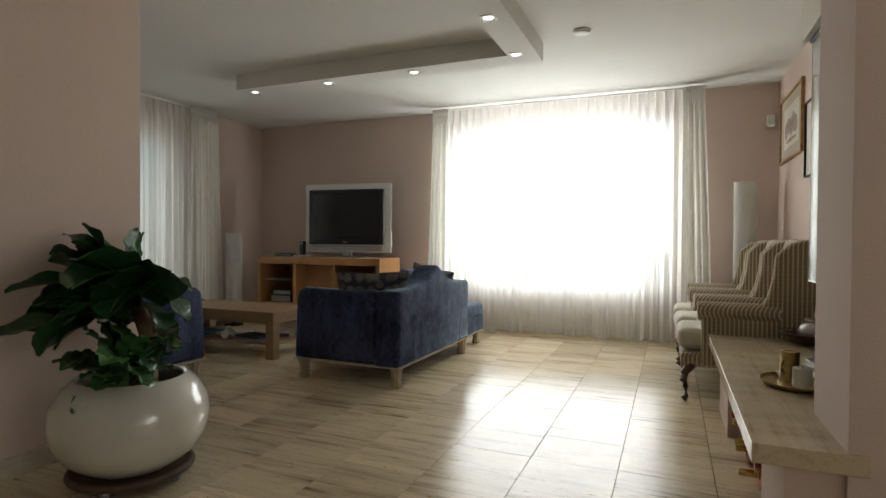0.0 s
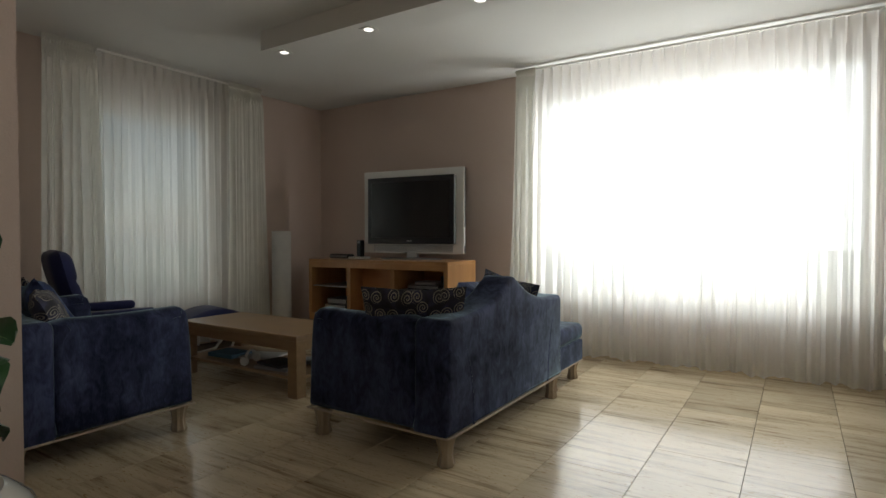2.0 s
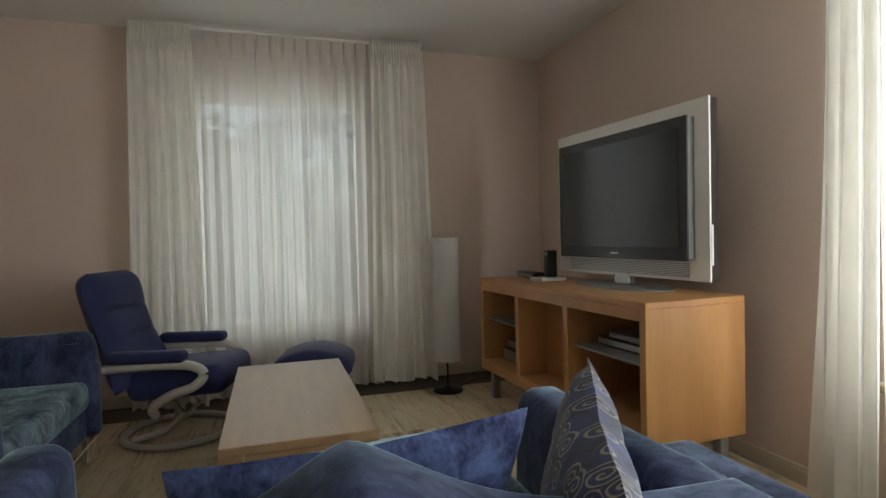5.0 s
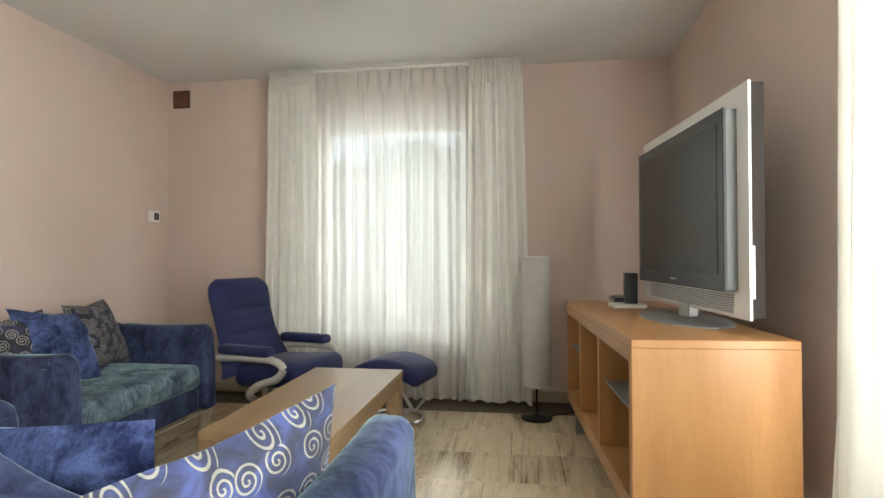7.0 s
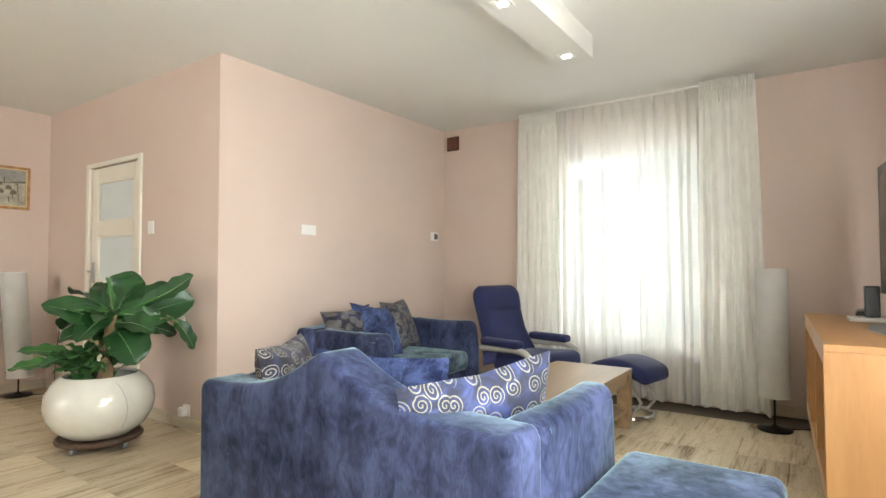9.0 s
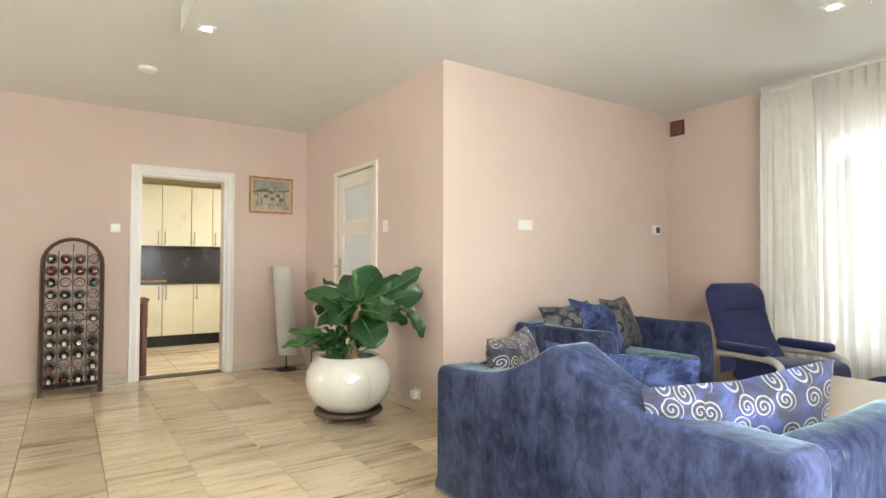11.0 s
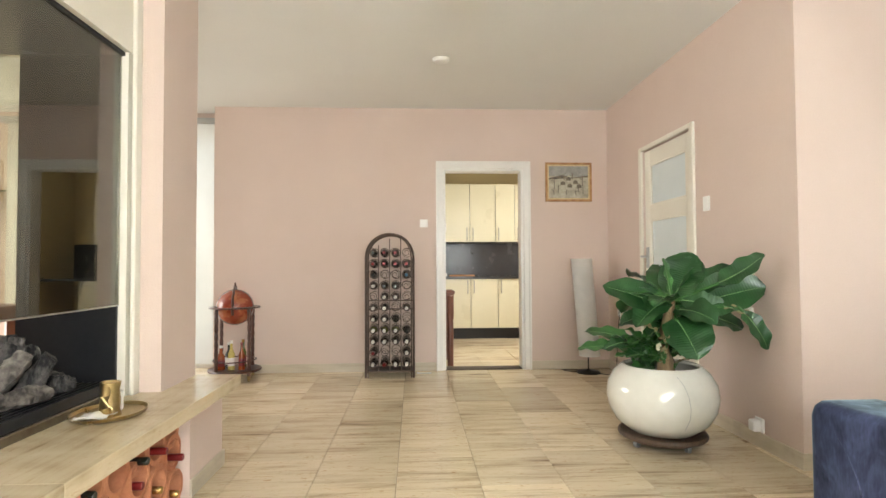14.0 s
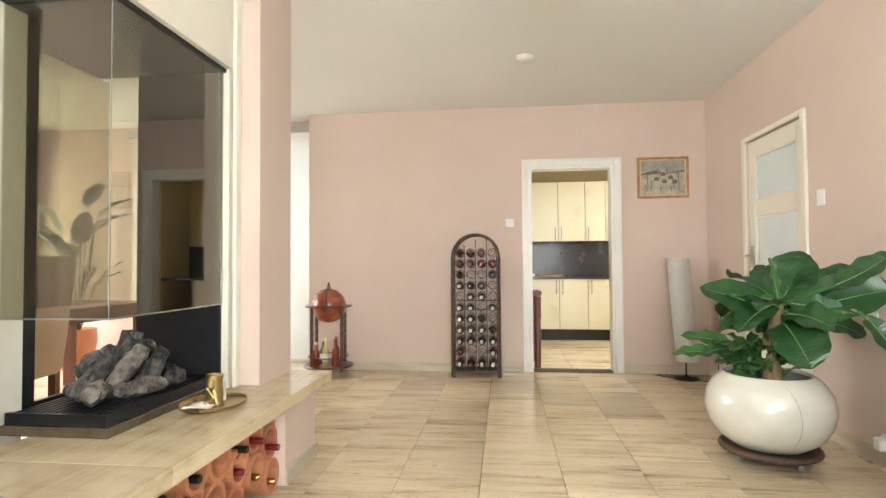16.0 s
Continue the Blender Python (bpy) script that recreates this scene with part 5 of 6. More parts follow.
for s in (-1, 1):
    part("bent_leg", tube([(-0.10, 0.15 * s, 0.02), (0.10, 0.13 * s, 0.05), (0.17, 0.12 * s, 0.14), (0.10, 0.12 * s, 0.25), (-0.02, 0.12 * s, 0.33)], 0.014, 8), BENTWOOD, fs, smooth=True)

# ---- television cabinet ----
cab = thing("television_cabinet", "honey birch sideboard with three open bays on metal legs", "cabinet", (6.125, 4.60, 0), -87.0)
# local x runs along the front, local y goes back to the wall
CL, CD, CT, CB = 1.70, 0.57, 0.845, 0.20
part("top", box(0, CL, 0, CD, CT - 0.03, CT, 0.003, 1), BIRCH, cab)
part("side_panel", box(0.0, 0.04, 0.0, CD, CB, CT - 0.03, 0.002, 1), BIRCH, cab)
part("side_panel", box(CL - 0.04, CL, 0.0, CD, CB, CT - 0.03, 0.002, 1), BIRCH, cab)
part("bottom", box(0.04, CL - 0.04, 0.0, CD, CB, CB + 0.07, 0.002, 1), BIRCH, cab)
part("front_rail", box(0.04, CL - 0.04, 0.0, 0.02, CT - 0.085, CT - 0.03, 0.002, 1), BIRCH, cab)
part("back_panel", box(0.04, CL - 0.04, CD - 0.015, CD, CB + 0.07, CT - 0.03), BIRCH_IN, cab)
for x in (0.52, 1.06):
    part("divider", box(x, x + 0.045, 0.0, CD - 0.015, CB + 0.07, CT - 0.03, 0.002, 1), BIRCH, cab)
part("inner_panel", box(0.565, 1.06, 0.20, 0.215, CB + 0.07, CT - 0.085), BIRCH_IN, cab)
for a, b in ((0.04, 0.52), (1.105, CL - 0.04)):
    part("shelf", box(a, b, 0.03, CD - 0.02, 0.555, 0.565, 0.001, 1), GREYM, cab, "grey metal shelf")
for x in (0.06, CL - 0.11):
    for y in (0.04, CD - 0.09):
        part("leg", box(x, x + 0.05, y, y + 0.05, 0, CB, 0.003, 1), GREYM, cab, "grey metal leg")
C = cab.matrix_world.copy()


def on_cabinet(name, label, cat, x, y, z, turn=0.0):
    ob = thing(name, label, cat)
    ob.matrix_world = C @ pose(x, y, z, 0, 0, turn)
    return ob


for nm, lab, x, y, z, w, d, h, m in (("media_player", "black media player on the cabinet shelf", 1.34, 0.28, 0.5655, 0.36, 0.26, 0.045, BLACKP), ("game_console", "flat grey device lying on the media player", 1.36, 0.26, 0.6115, 0.24, 0.2, 0.03, GREYM),
                                     ("amplifier", "black amplifier with small knobs in a cabinet bay", 0.26, 0.26, CB + 0.0705, 0.30, 0.28, 0.09, BLACKP), ("receiver", "flat black receiver stacked on the amplifier", 0.26, 0.27, CB + 0.161, 0.27, 0.25, 0.06, BLACKP)):
    ob = on_cabinet(nm, lab, "electronic device", x, y, z)
    part("casing", box(-w / 2, w / 2, -d / 2, d / 2, 0, h, 0.004, 1), m, ob)
    part("front_panel", box(-w / 2 + 0.01, w / 2 - 0.01, -d / 2 - 0.003, -d / 2, 0.008, h - 0.008, 0.001, 1), STEEL, ob)
for i in range(6):
    ob = on_cabinet("book", "upright thin book in the cabinet's open bay", "book", 1.62 - i * 0.024, 0.30, 0.5655 if i < 3 else 0.5655)
    if i < 4:
        part("cover", box(-0.010, 0.010, -0.09, 0.09, 0, 0.19 - 0.01 * (i % 3), 0.001, 1), BOOKS[i % 4], ob)
    else:
        part("cover", box(-0.006, 0.006, -0.07, 0.07, 0, 0.13, 0.001, 1), BOOKS[i % 4], ob)

SHELL = plain("matt_grey_housing", (0.16, 0.17, 0.16), 0.75)
TVBACK = plain("dark_brown_housing", (0.028, 0.021, 0.017), 0.85)
tv = thing("television", "flat dark television in a wide white frame on a grey stand", "television")
tv.matrix_world = pose(6.54, 4.17, 0.845, 0, 0, -84.8)
TW = 1.19
Z0, Z1 = 0.062, 0.925
bm = bmesh.new()
sx0, sx1, sz0, sz1 = 0.10, TW - 0.10, 0.17, 0.83
for b in ((0, TW, Z0, sz0), (0, TW, sz1, Z1), (0, sx0, sz0, sz1), (sx1, TW, sz0, sz1)):
    box(b[0], b[1], -0.01, 0.0, b[2], b[3], bm=bm)
part("frame", bm, WHITE_PLASTIC, tv, "wide white frame")
part("rear_housing", box(0.004, TW - 0.004, 0.0005, 0.05, Z0 + 0.004, Z1 - 0.004, 0.006, 2), TVBACK, tv, "dark brown rear housing")
part("screen_housing", box(0.085, TW - 0.085, -0.052, 0.0, 0.165, 0.845, 0.003, 1), SHELL, tv, "silver grey edge")
part("bezel", box(0.08, TW - 0.08, -0.064, -0.052, 0.16, 0.85, 0.004, 2), BLACKP, tv, "gloss black bezel")
part("screen", box(0.13, TW - 0.13, -0.0665, -0.064, 0.225, 0.80), SCREEN, tv, "dark matt screen")
part("name_badge", box(TW / 2 - 0.03, TW / 2 + 0.03, -0.0660, -0.064, 0.186, 0.194), STEEL, tv)
for i in range(8):
    part("speaker_slat", box(0.12, TW - 0.12, -0.013, -0.01, 0.078 + i * 0.009, 0.083 + i * 0.009), GREYM, tv)
part("side_buttons", box(TW, TW + 0.006, -0.004, 0.008, 0.14, 0.33, 0.002, 1), WHITE_PLASTIC, tv)
part("neck", box(TW / 2 - 0.06, TW / 2 + 0.06, -0.02, 0.03, 0.012, 0.08, 0.008, 2), STEEL, tv)
bm = lathe([(0, 0.014), (0.32, 0.012), (0.335, 0.006), (0.335, 0), (0, 0)], 48)
turned(bm, pose(TW / 2, -0.02, 0) @ Matrix.Diagonal((1.05, 0.52, 1, 1)))
part("foot_plate", bm, GREYM, tv, "flat grey oval foot", smooth=True)
ob = on_cabinet("speaker_box", "small upright black speaker beside the television", "speaker", 0.46, 0.30, 0.867)
part("casing", box(-0.026, 0.026, -0.035, 0.035, 0, 0.175, 0.006, 2), BLACKP, ob)
part("label_strip", box(-0.018, 0.018, -0.037, -0.035, 0.14, 0.165), GREYM, ob)
ob = on_cabinet("white_router", "flat white router box under the black speaker", "router", 0.46, 0.28, 0.845)
part("casing", box(-0.08, 0.08, -0.09, 0.09, 0, 0.0215, 0.005, 2), WHITE_PLASTIC, ob)
part("vent_line", box(-0.075, 0.075, -0.0915, -0.09, 0.009, 0.012), GREYM, ob)
ob = on_cabinet("black_soundbar", "low rounded black soundbar on the cabinet", "speaker", 0.20, 0.30, 0.845, -6)
part("casing", box(-0.15, 0.15, -0.05, 0.05, 0, 0.045, 0.02, 4), BLACKP, ob, smooth=True)
part("grille", box(-0.13, 0.13, -0.052, -0.049, 0.01, 0.034, 0.001, 1), GREYM, ob)


# ---- paper floor lamps ----
def floor_lamp(label, at, z0, z1, lean, r=0.098, turn=0.0):
    ob = thing("floor_lamp", label, "floor lamp", at, turn, "paper floor lamps")
    part("base", lathe([(0, 0), (0.11, 0), (0.112, 0.012), (0.10, 0.02), (0.03, 0.026), (0.012, 0.04), (0, 0.04)], 28), BLACKM, ob, "round dark metal base", smooth=True)
    part("pole", tube([(0, 0, 0.03), (0, 0, z0 + 0.25)], 0.007, 8), BLACKM, ob)
    bm = bmesh.new()
    n, m = 28, 22
    rings = []
    for j in range(m + 1):
        t = j / m
        rr = r * (1 + 0.006 * math.sin(j * 2.6)) 
        cx = lean * (t - 0.2)
        rings.append([bm.verts.new((cx + rr * math.cos(a), rr * math.sin(a), z0 + (z1 - z0) * t)) for a in (2 * math.pi * k / n for k in range(n))])
    for a, b in zip(rings, rings[1:]):
        for k in range(n):
            bm.faces.new((a[k], a[(k + 1) % n], b[(k + 1) % n], b[k]))
    bmesh.ops.solidify(bm, geom=bm.faces[:], thickness=0.002)
    sh = part("shade", bm, PAPER, ob, "crinkled white paper tube shade", smooth=True)
    for t, nm in ((0.0, "lower_ring"), (1.0, "upper_ring")):
        cx = lean * (t - 0.2)
        part(nm, tube([(cx + (r + 0.001) * math.cos(a), (r + 0.001) * math.sin(a), z0 + (z1 - z0) * t) for a in (2 * math.pi * k / 28 for k in range(28))], 0.003, 5, closed=True), PAPER, sh)
    part("spider", box(-r, r, -0.003, 0.003, z0 + 0.05, z0 + 0.055), BLACKM, ob)
    return ob


floor_lamp("white paper tube floor lamp beside the curtain", (5.93, 4.80, 0), 0.235, 1.135, 0.0)
floor_lamp("leaning white paper tube floor lamp in the corner", (0.235, 2.20, 0), 0.17, 1.11, -0.07, 0.10, 78)
floor_lamp("white paper tube floor lamp behind the wing chairs", (6.64, -0.86, 0), 0.72, 1.64, 0.0, 0.10)
for nm, pts in (("lamp_cord", [(5.93, 4.86, 0.012), (6.05, 4.87, 0.006), (6.2, 4.98, 0.006), (6.45, 5.02, 0.006), (6.6, 5.1, 0.006)]), ("lamp_cord", [(0.20, 2.13, 0.008), (0.16, 2.02, 0.006), (0.08, 1.98, 0.006), (0.07, 2.08, 0.006), (0.15, 2.2, 0.006)]),
                ("lamp_cord", [(0.30, 2.26, 0.008), (0.36, 2.34, 0.006), (0.33, 2.44, 0.01), (0.27, 2.47, 0.12), (0.30, 2.475, 0.4), (0.34, 2.475, 0.55), (0.32, 2.478, 0.60)])):
    cd = thing(nm, "thin dark lamp cord lying at the skirting", "cable")
    part("cord", tube(pts, 0.004, 6), BLACKM, cd, smooth=True)

# ---- globe bar ----
gb = thing("globe_bar", "red-brown globe drinks cabinet on turned wheeled legs", "globe bar", (0.29, -1.17, 0), 10)
R = 0.168
part("globe", lathe([(R * math.sin(a), 0.675 - R * math.cos(a)) for a in (math.pi * k / 20 for k in range(21))], 32), GLOBE, gb, "globe with an old rust-red map", smooth=True)
part("horizon_ring", lathe([(R + 0.006, 0.665), (0.225, 0.665), (0.23, 0.672), (0.225, 0.68), (R + 0.006, 0.68), (R + 0.006, 0.665)], 36), DARKWOOD, gb, smooth=True)
part("meridian_arc", tube([((R + 0.016) * math.cos(a), 0, 0.675 + (R + 0.016) * math.sin(a)) for a in (radians(-20 + 130 * k / 16) for k in range(17))][::1], 0.011, 8), DARKWOOD, gb, smooth=True)
part("finial", lathe([(0.012, 0.85), (0.018, 0.865), (0.008, 0.88), (0.010, 0.895), (0, 0.91)], 12), DARKWOOD, gb, smooth=True)
part("tray_shelf", lathe([(0, 0.085), (0.235, 0.085), (0.24, 0.095), (0.235, 0.105), (0, 0.105)], 36), DARKWOOD, gb, smooth=True)
part("tray_rail", tube([(0.19 * math.cos(a), 0.19 * math.sin(a), 0.185) for a in (2 * math.pi * k / 32 for k in range(32))], 0.006, 6, closed=True), DARKWOOD, gb)
for k in range(4):
    a = radians(45 + 90 * k)
    prof = [(0.012, 0.05)] + [(0.013 + 0.005 * abs(math.sin(z * 42)), z) for z in (0.06 + 0.0195 * j for j in range(31))] + [(0.012, 0.665)]
    leg = part("leg", lathe(prof, 12, at=(0.20 * math.cos(a), 0.20 * math.sin(a), 0)), DARKWOOD, gb, "turned wooden leg", smooth=True)
    part("castor", turned(lathe([(0, -0.010), (0.022, -0.010), (0.025, 0), (0.022, 0.010), (0, 0.010)], 14), pose(0.20 * math.cos(a), 0.20 * math.sin(a), 0.0255, 90, 0, 30 * k)), BRASS, leg, smooth=True)
    part("castor_fork", box(0.20 * math.cos(a) - 0.006, 0.20 * math.cos(a) + 0.006, 0.20 * math.sin(a) - 0.014, 0.20 * math.sin(a) + 0.014, 0.026, 0.055), BRASS, leg)
for i, (x, y, h, r, m, cap) in enumerate(((0.08, -0.10, 0.22, 0.036, AMBER, FOIL_WHITE), (0.10, 0.0, 0.27, 0.030, YELLOWG, FOIL_WHITE), (0.09, 0.09, 0.25, 0.028, AMBER, FOIL_RED), (-0.02, -0.06, 0.24, 0.033, BOTTLE, FOIL_WHITE), (-0.05, 0.06, 0.26, 0.03, BOTTLE_GREEN, FOIL_GOLD))):
    b = thing("liquor_bottle", "small liquor bottle standing on the globe bar's shelf", "bottle", (0.29 + x, -1.17 + y, 0.106), 0, "bottles on the globe bar")
    part("glass", lathe([(0, 0), (r, 0.002), (r, h * 0.55), (r * 0.4, h * 0.72), (r * 0.36, h * 0.9), (0, h * 0.9)], 16), m, b, smooth=True)
    part("cap", lathe([(0, h * 0.9), (r * 0.45, h * 0.9), (r * 0.45, h), (0, h)], 12), cap, b, smooth=True)
    part("label", lathe([(r + 0.0006, h * 0.15), (r + 0.0006, h * 0.42)], 16), FOIL_WHITE if i % 2 else FOIL_RED, b)

# ---- iron wine rack ----
rk = thing("iron_wine_rack", "arched wrought iron wine cage with scrollwork door", "wine rack", (0.20, 0.275, 0), 90)
RW, RD, RH, RA = 0.225, 0.12, 1.13, 0.225


def arch(y, r, w):
    pts = [(-w, y, 0.0), (-w, y, 0.4), (-w, y, 0.8), (-w, y, RH)] + [(-w * math.cos(a), y, RH + RA * math.sin(a)) for a in (math.pi * k / 18 for k in range(1, 18))] + [(w, y, RH), (w, y, 0.8), (w, y, 0.4), (w, y, 0.0)]
    return tube(pts, r, 8)


for y, nm in ((-RD, "front_arch"), (RD, "back_arch")):
    part(nm, arch(y, 0.0115, RW), BRONZE, rk, smooth=True)
part("door_arch", arch(-RD - 0.014, 0.006, RW - 0.022), BRONZE, rk, smooth=True)
for z in (0.055, 0.64, 0.72):
    part("cross_bar", box(-RW, RW, -RD - 0.008, -RD + 0.002, z, z + 0.012), BRONZE, rk)
part("bottom_tray", box(-RW, RW, -RD + 0.002, RD, 0.055, 0.067), BRONZE, rk)
for s in (-1, 1):
    for z in (0.25, 0.5, 0.75, 1.0):
        part("side_bar", box(s * RW - 0.004, s * RW + 0.004, -RD, RD, z, z + 0.008), BRONZE, rk)


def scroll(cx, cz, r, flip):
    pts = []
    for k in range(22):
        a = k / 21 * math.pi * 3.2
        rr = r * (1 - 0.72 * k / 21)
        pts.append((cx + flip * rr * math.cos(a), -RD - 0.004, cz + rr * math.sin(a)))
    return tube(pts, 0.0034, 5)


for col in range(4):
    x = -0.158 + col * 0.105
    top_z = RH + math.sqrt(max(RA ** 2 - x * x, 0)) - 0.02
    part("upright_wire", tube([(x + 0.0525 if col < 3 else x - 0.36, -RD - 0.002, 0.06), (x + 0.0525 if col < 3 else x - 0.36, -RD - 0.002, top_z - 0.02)], 0.0048, 6), BRONZE, rk)
    for row in range(11):
        z = 0.13 + row * 0.105
        if z + 0.05 < top_z:
            part("scroll", scroll(x, z, 0.045, 1 if (row + col) % 2 else -1), BRONZE, rk)
            ring = [(x + 0.043 * math.cos(a), RD - 0.02, z + 0.043 * math.sin(a)) for a in (2 * math.pi * k / 16 for k in range(16))]
            part("holder_ring", tube(ring, 0.0034, 5, closed=True), BRONZE, rk)
caps = {0: "wrww", 1: "r..w", 2: "wwww", 3: "gggb", 4: "wwb.", 5: "ww.w", 6: ".ww.", 7: "wbb.", 8: "b..p", 9: "rrrr", 10: "brr."}
for row, line in caps.items():
    for col, ch in enumerate(line):
        x, z = -0.158 + col * 0.105, 0.13 + row * 0.105
        if ch == "." or z + 0.05 > RH + math.sqrt(max(RA ** 2 - x * x, 0)) - 0.02:
            continue
        foil = {"w": FOIL_WHITE, "r": FOIL_RED, "b": BOTTLE, "g": FOIL_WHITE, "p": BOOKS[3]}[ch]
        m = rk.matrix_world @ pose(x, RD + 0.02, z - 0.003, 90, 0, 0)
        wine_bottle("wine_bottle", foil, None, m, "bottles in the iron rack", BOTTLE_GREEN if ch == "g" else BOTTLE, "dark wine bottle in the iron rack")

# ---- wing chairs ----


def wing_chair(at, turn, first=None):
    ob = thing("wing_chair", "cream and brown checked wing chair on dark cabriole legs", "armchair", at, turn, "wing chairs in a row")
    W2 = 0.315
    part("seat_cushion", box(-W2 + 0.075, W2 - 0.075, -0.02, 0.62, 0.34, 0.485, 0.055, 4), SEATCLOTH, ob, "pale cream seat cushion", smooth=True)
    part("seat_frame", box(-W2 + 0.03, W2 - 0.03, 0.0, 0.60, 0.235, 0.33, 0.02, 2), CHECK, ob, smooth=True)
    bm = box(-W2 + 0.06, W2 - 0.06, -0.06, 0.06, 0.0, 0.72, 0.045, 4)
    for v in bm.verts:
        t = v.co.z / 0.72
        v.co.x *= 1 + 0.06 * t
        v.co.z += 0.03 * math.cos(v.co.x * 5) * t
    part("backrest", turned(bm, pose(0, 0.02, 0.36, 12, 0, 0)), CHECK, ob, smooth=True)
    for s in (-1, 1):
        wing = [(-0.13, 0.45), (0.12, 0.45), (0.16, 0.60), (0.10, 0.72), (0.07, 0.85), (0.06, 0.98), (-0.02, 1.06), (-0.15, 1.09), (-0.20, 1.05)]
        bm = padded(wing, -0.03, 0.03, 0.02, 3)
        for v in bm.verts:
            x, y = v.co.x, v.co.y
            v.co.x, v.co.y = y + s * (W2 - 0.045), x
        bmesh.ops.recalc_face_normals(bm, faces=bm.faces[:])
        part("wing", bm, CHECK, ob, smooth=True)
        bm = turned(lathe([(0, 0), (0.055, 0.0), (0.062, 0.012), (0.062, 0.46), (0.05, 0.48), (0, 0.48)], 20), pose(s * (W2 - 0.055), 0.50, 0.612, 90, 0, 0))
        part("arm_roll", bm, CHECK, ob, "rolled checked arm", smooth=True)
        part("arm_panel", box(s * (W2 - 0.055) - 0.045, s * (W2 - 0.055) + 0.045, 0.02, 0.475, 0.25, 0.612, 0.02, 2), CHECK, ob, smooth=True)
        leg = [(s * (W2 - 0.06), 0.53, 0.25), (s * (W2 - 0.04), 0.575, 0.19), (s * (W2 - 0.05), 0.565, 0.10), (s * (W2 - 0.055), 0.56, 0.04), (s * (W2 - 0.05), 0.58, 0.0125)]
        part("front_leg", tube(leg, 0.034, 10, taper=lambda t: 1.0 - 0.62 * min(t * 1.5, 0.9) + (0.25 if t > 0.9 else 0)), DARKWOOD, ob, "dark curved cabriole leg", smooth=True)
        part("back_leg", tube([(s * (W2 - 0.07), -0.02, 0.25), (s * (W2 - 0.07), -0.07, 0.0125)], 0.022, 8), DARKWOOD, ob, smooth=True)
    return ob


wc = wing_chair((4.91, -0.87, 0), 0)
copy_thing(wc, pose(5.55, -0.86, 0, 0, 0, 2))
copy_thing(wc, pose(6.19, -0.85, 0, 0, 0, -1))

# ---- planter ----
pot = thing("planter", "large round cream glazed pot on a rattan trolley", "planter", (2.34, 1.965, 0))
part("trolley_ring", tube([(0.235 * math.cos(a), 0.235 * math.sin(a), 0.065) for a in (2 * math.pi * k / 40 for k in range(40))], 0.016, 8, closed=True), RATTAN, pot, "dark rattan trolley ring", smooth=True)
part("trolley_ring", tube([(0.205 * math.cos(a), 0.205 * math.sin(a), 0.048) for a in (2 * math.pi * k / 40 for k in range(40))], 0.014, 8, closed=True), RATTAN, pot, smooth=True)
part("trolley_plate", lathe([(0, 0.055), (0.23, 0.055), (0.23, 0.072), (0, 0.072)], 32), RATTAN, pot)
for k in range(4):
    a = radians(20 + 90 * k)
    part("castor", turned(lathe([(0, -0.012), (0.020, -0.012), (0.0225, 0), (0.020, 0.012), (0, 0.012)], 12), pose(0.19 * math.cos(a), 0.19 * math.sin(a), 0.0225, 90, 0, 40 * k)), GREYM, pot, smooth=True)
prof = [(0, 0.075), (0.17, 0.075), (0.215, 0.09), (0.285, 0.15), (0.325, 0.225), (0.338, 0.30), (0.325, 0.375), (0.285, 0.44), (0.245, 0.475), (0.232, 0.482), (0.218, 0.478), (0.215, 0.465), (0.25, 0.43), (0.28, 0.38), (0.0, 0.38)]
prof = [(a * 0.935, 0.075 + (b - 0.075) * 0.96) for a, b in prof]
part("bowl", lathe(prof, 56), CERAMIC, pot, "cream glazed round pot with a hairline crack", smooth=True)
crack = [(0.3185 * math.cos(a) * k2, 0.3185 * math.sin(a) * k2, 0.075 + (z - 0.075) * 0.96) for a, k2, z in ((-0.10, 0.80, 0.452), (-0.02, 0.905, 0.411), (0.02, 0.985, 0.355), (0.05, 1.0, 0.29), (0.05, 0.965, 0.226), (0.01, 0.86, 0.158))]
part("hairline_crack", tube(crack, 0.0015, 4), GREYM, pot)
plant = thing("banana_plant", "leafy green banana plant with broad glossy leaves", "plant", (2.34, 1.965, 0.0))
bm = lathe([(0, 0.372), (0.14, 0.384), (0.249, 0.378), (0.249, 0.369), (0, 0.369)], 32)
for v in bm.verts:
    v.co.z += 0.012 * noise.noise(v.co * 25)
part("soil", bm, SOIL, plant, smooth=True)


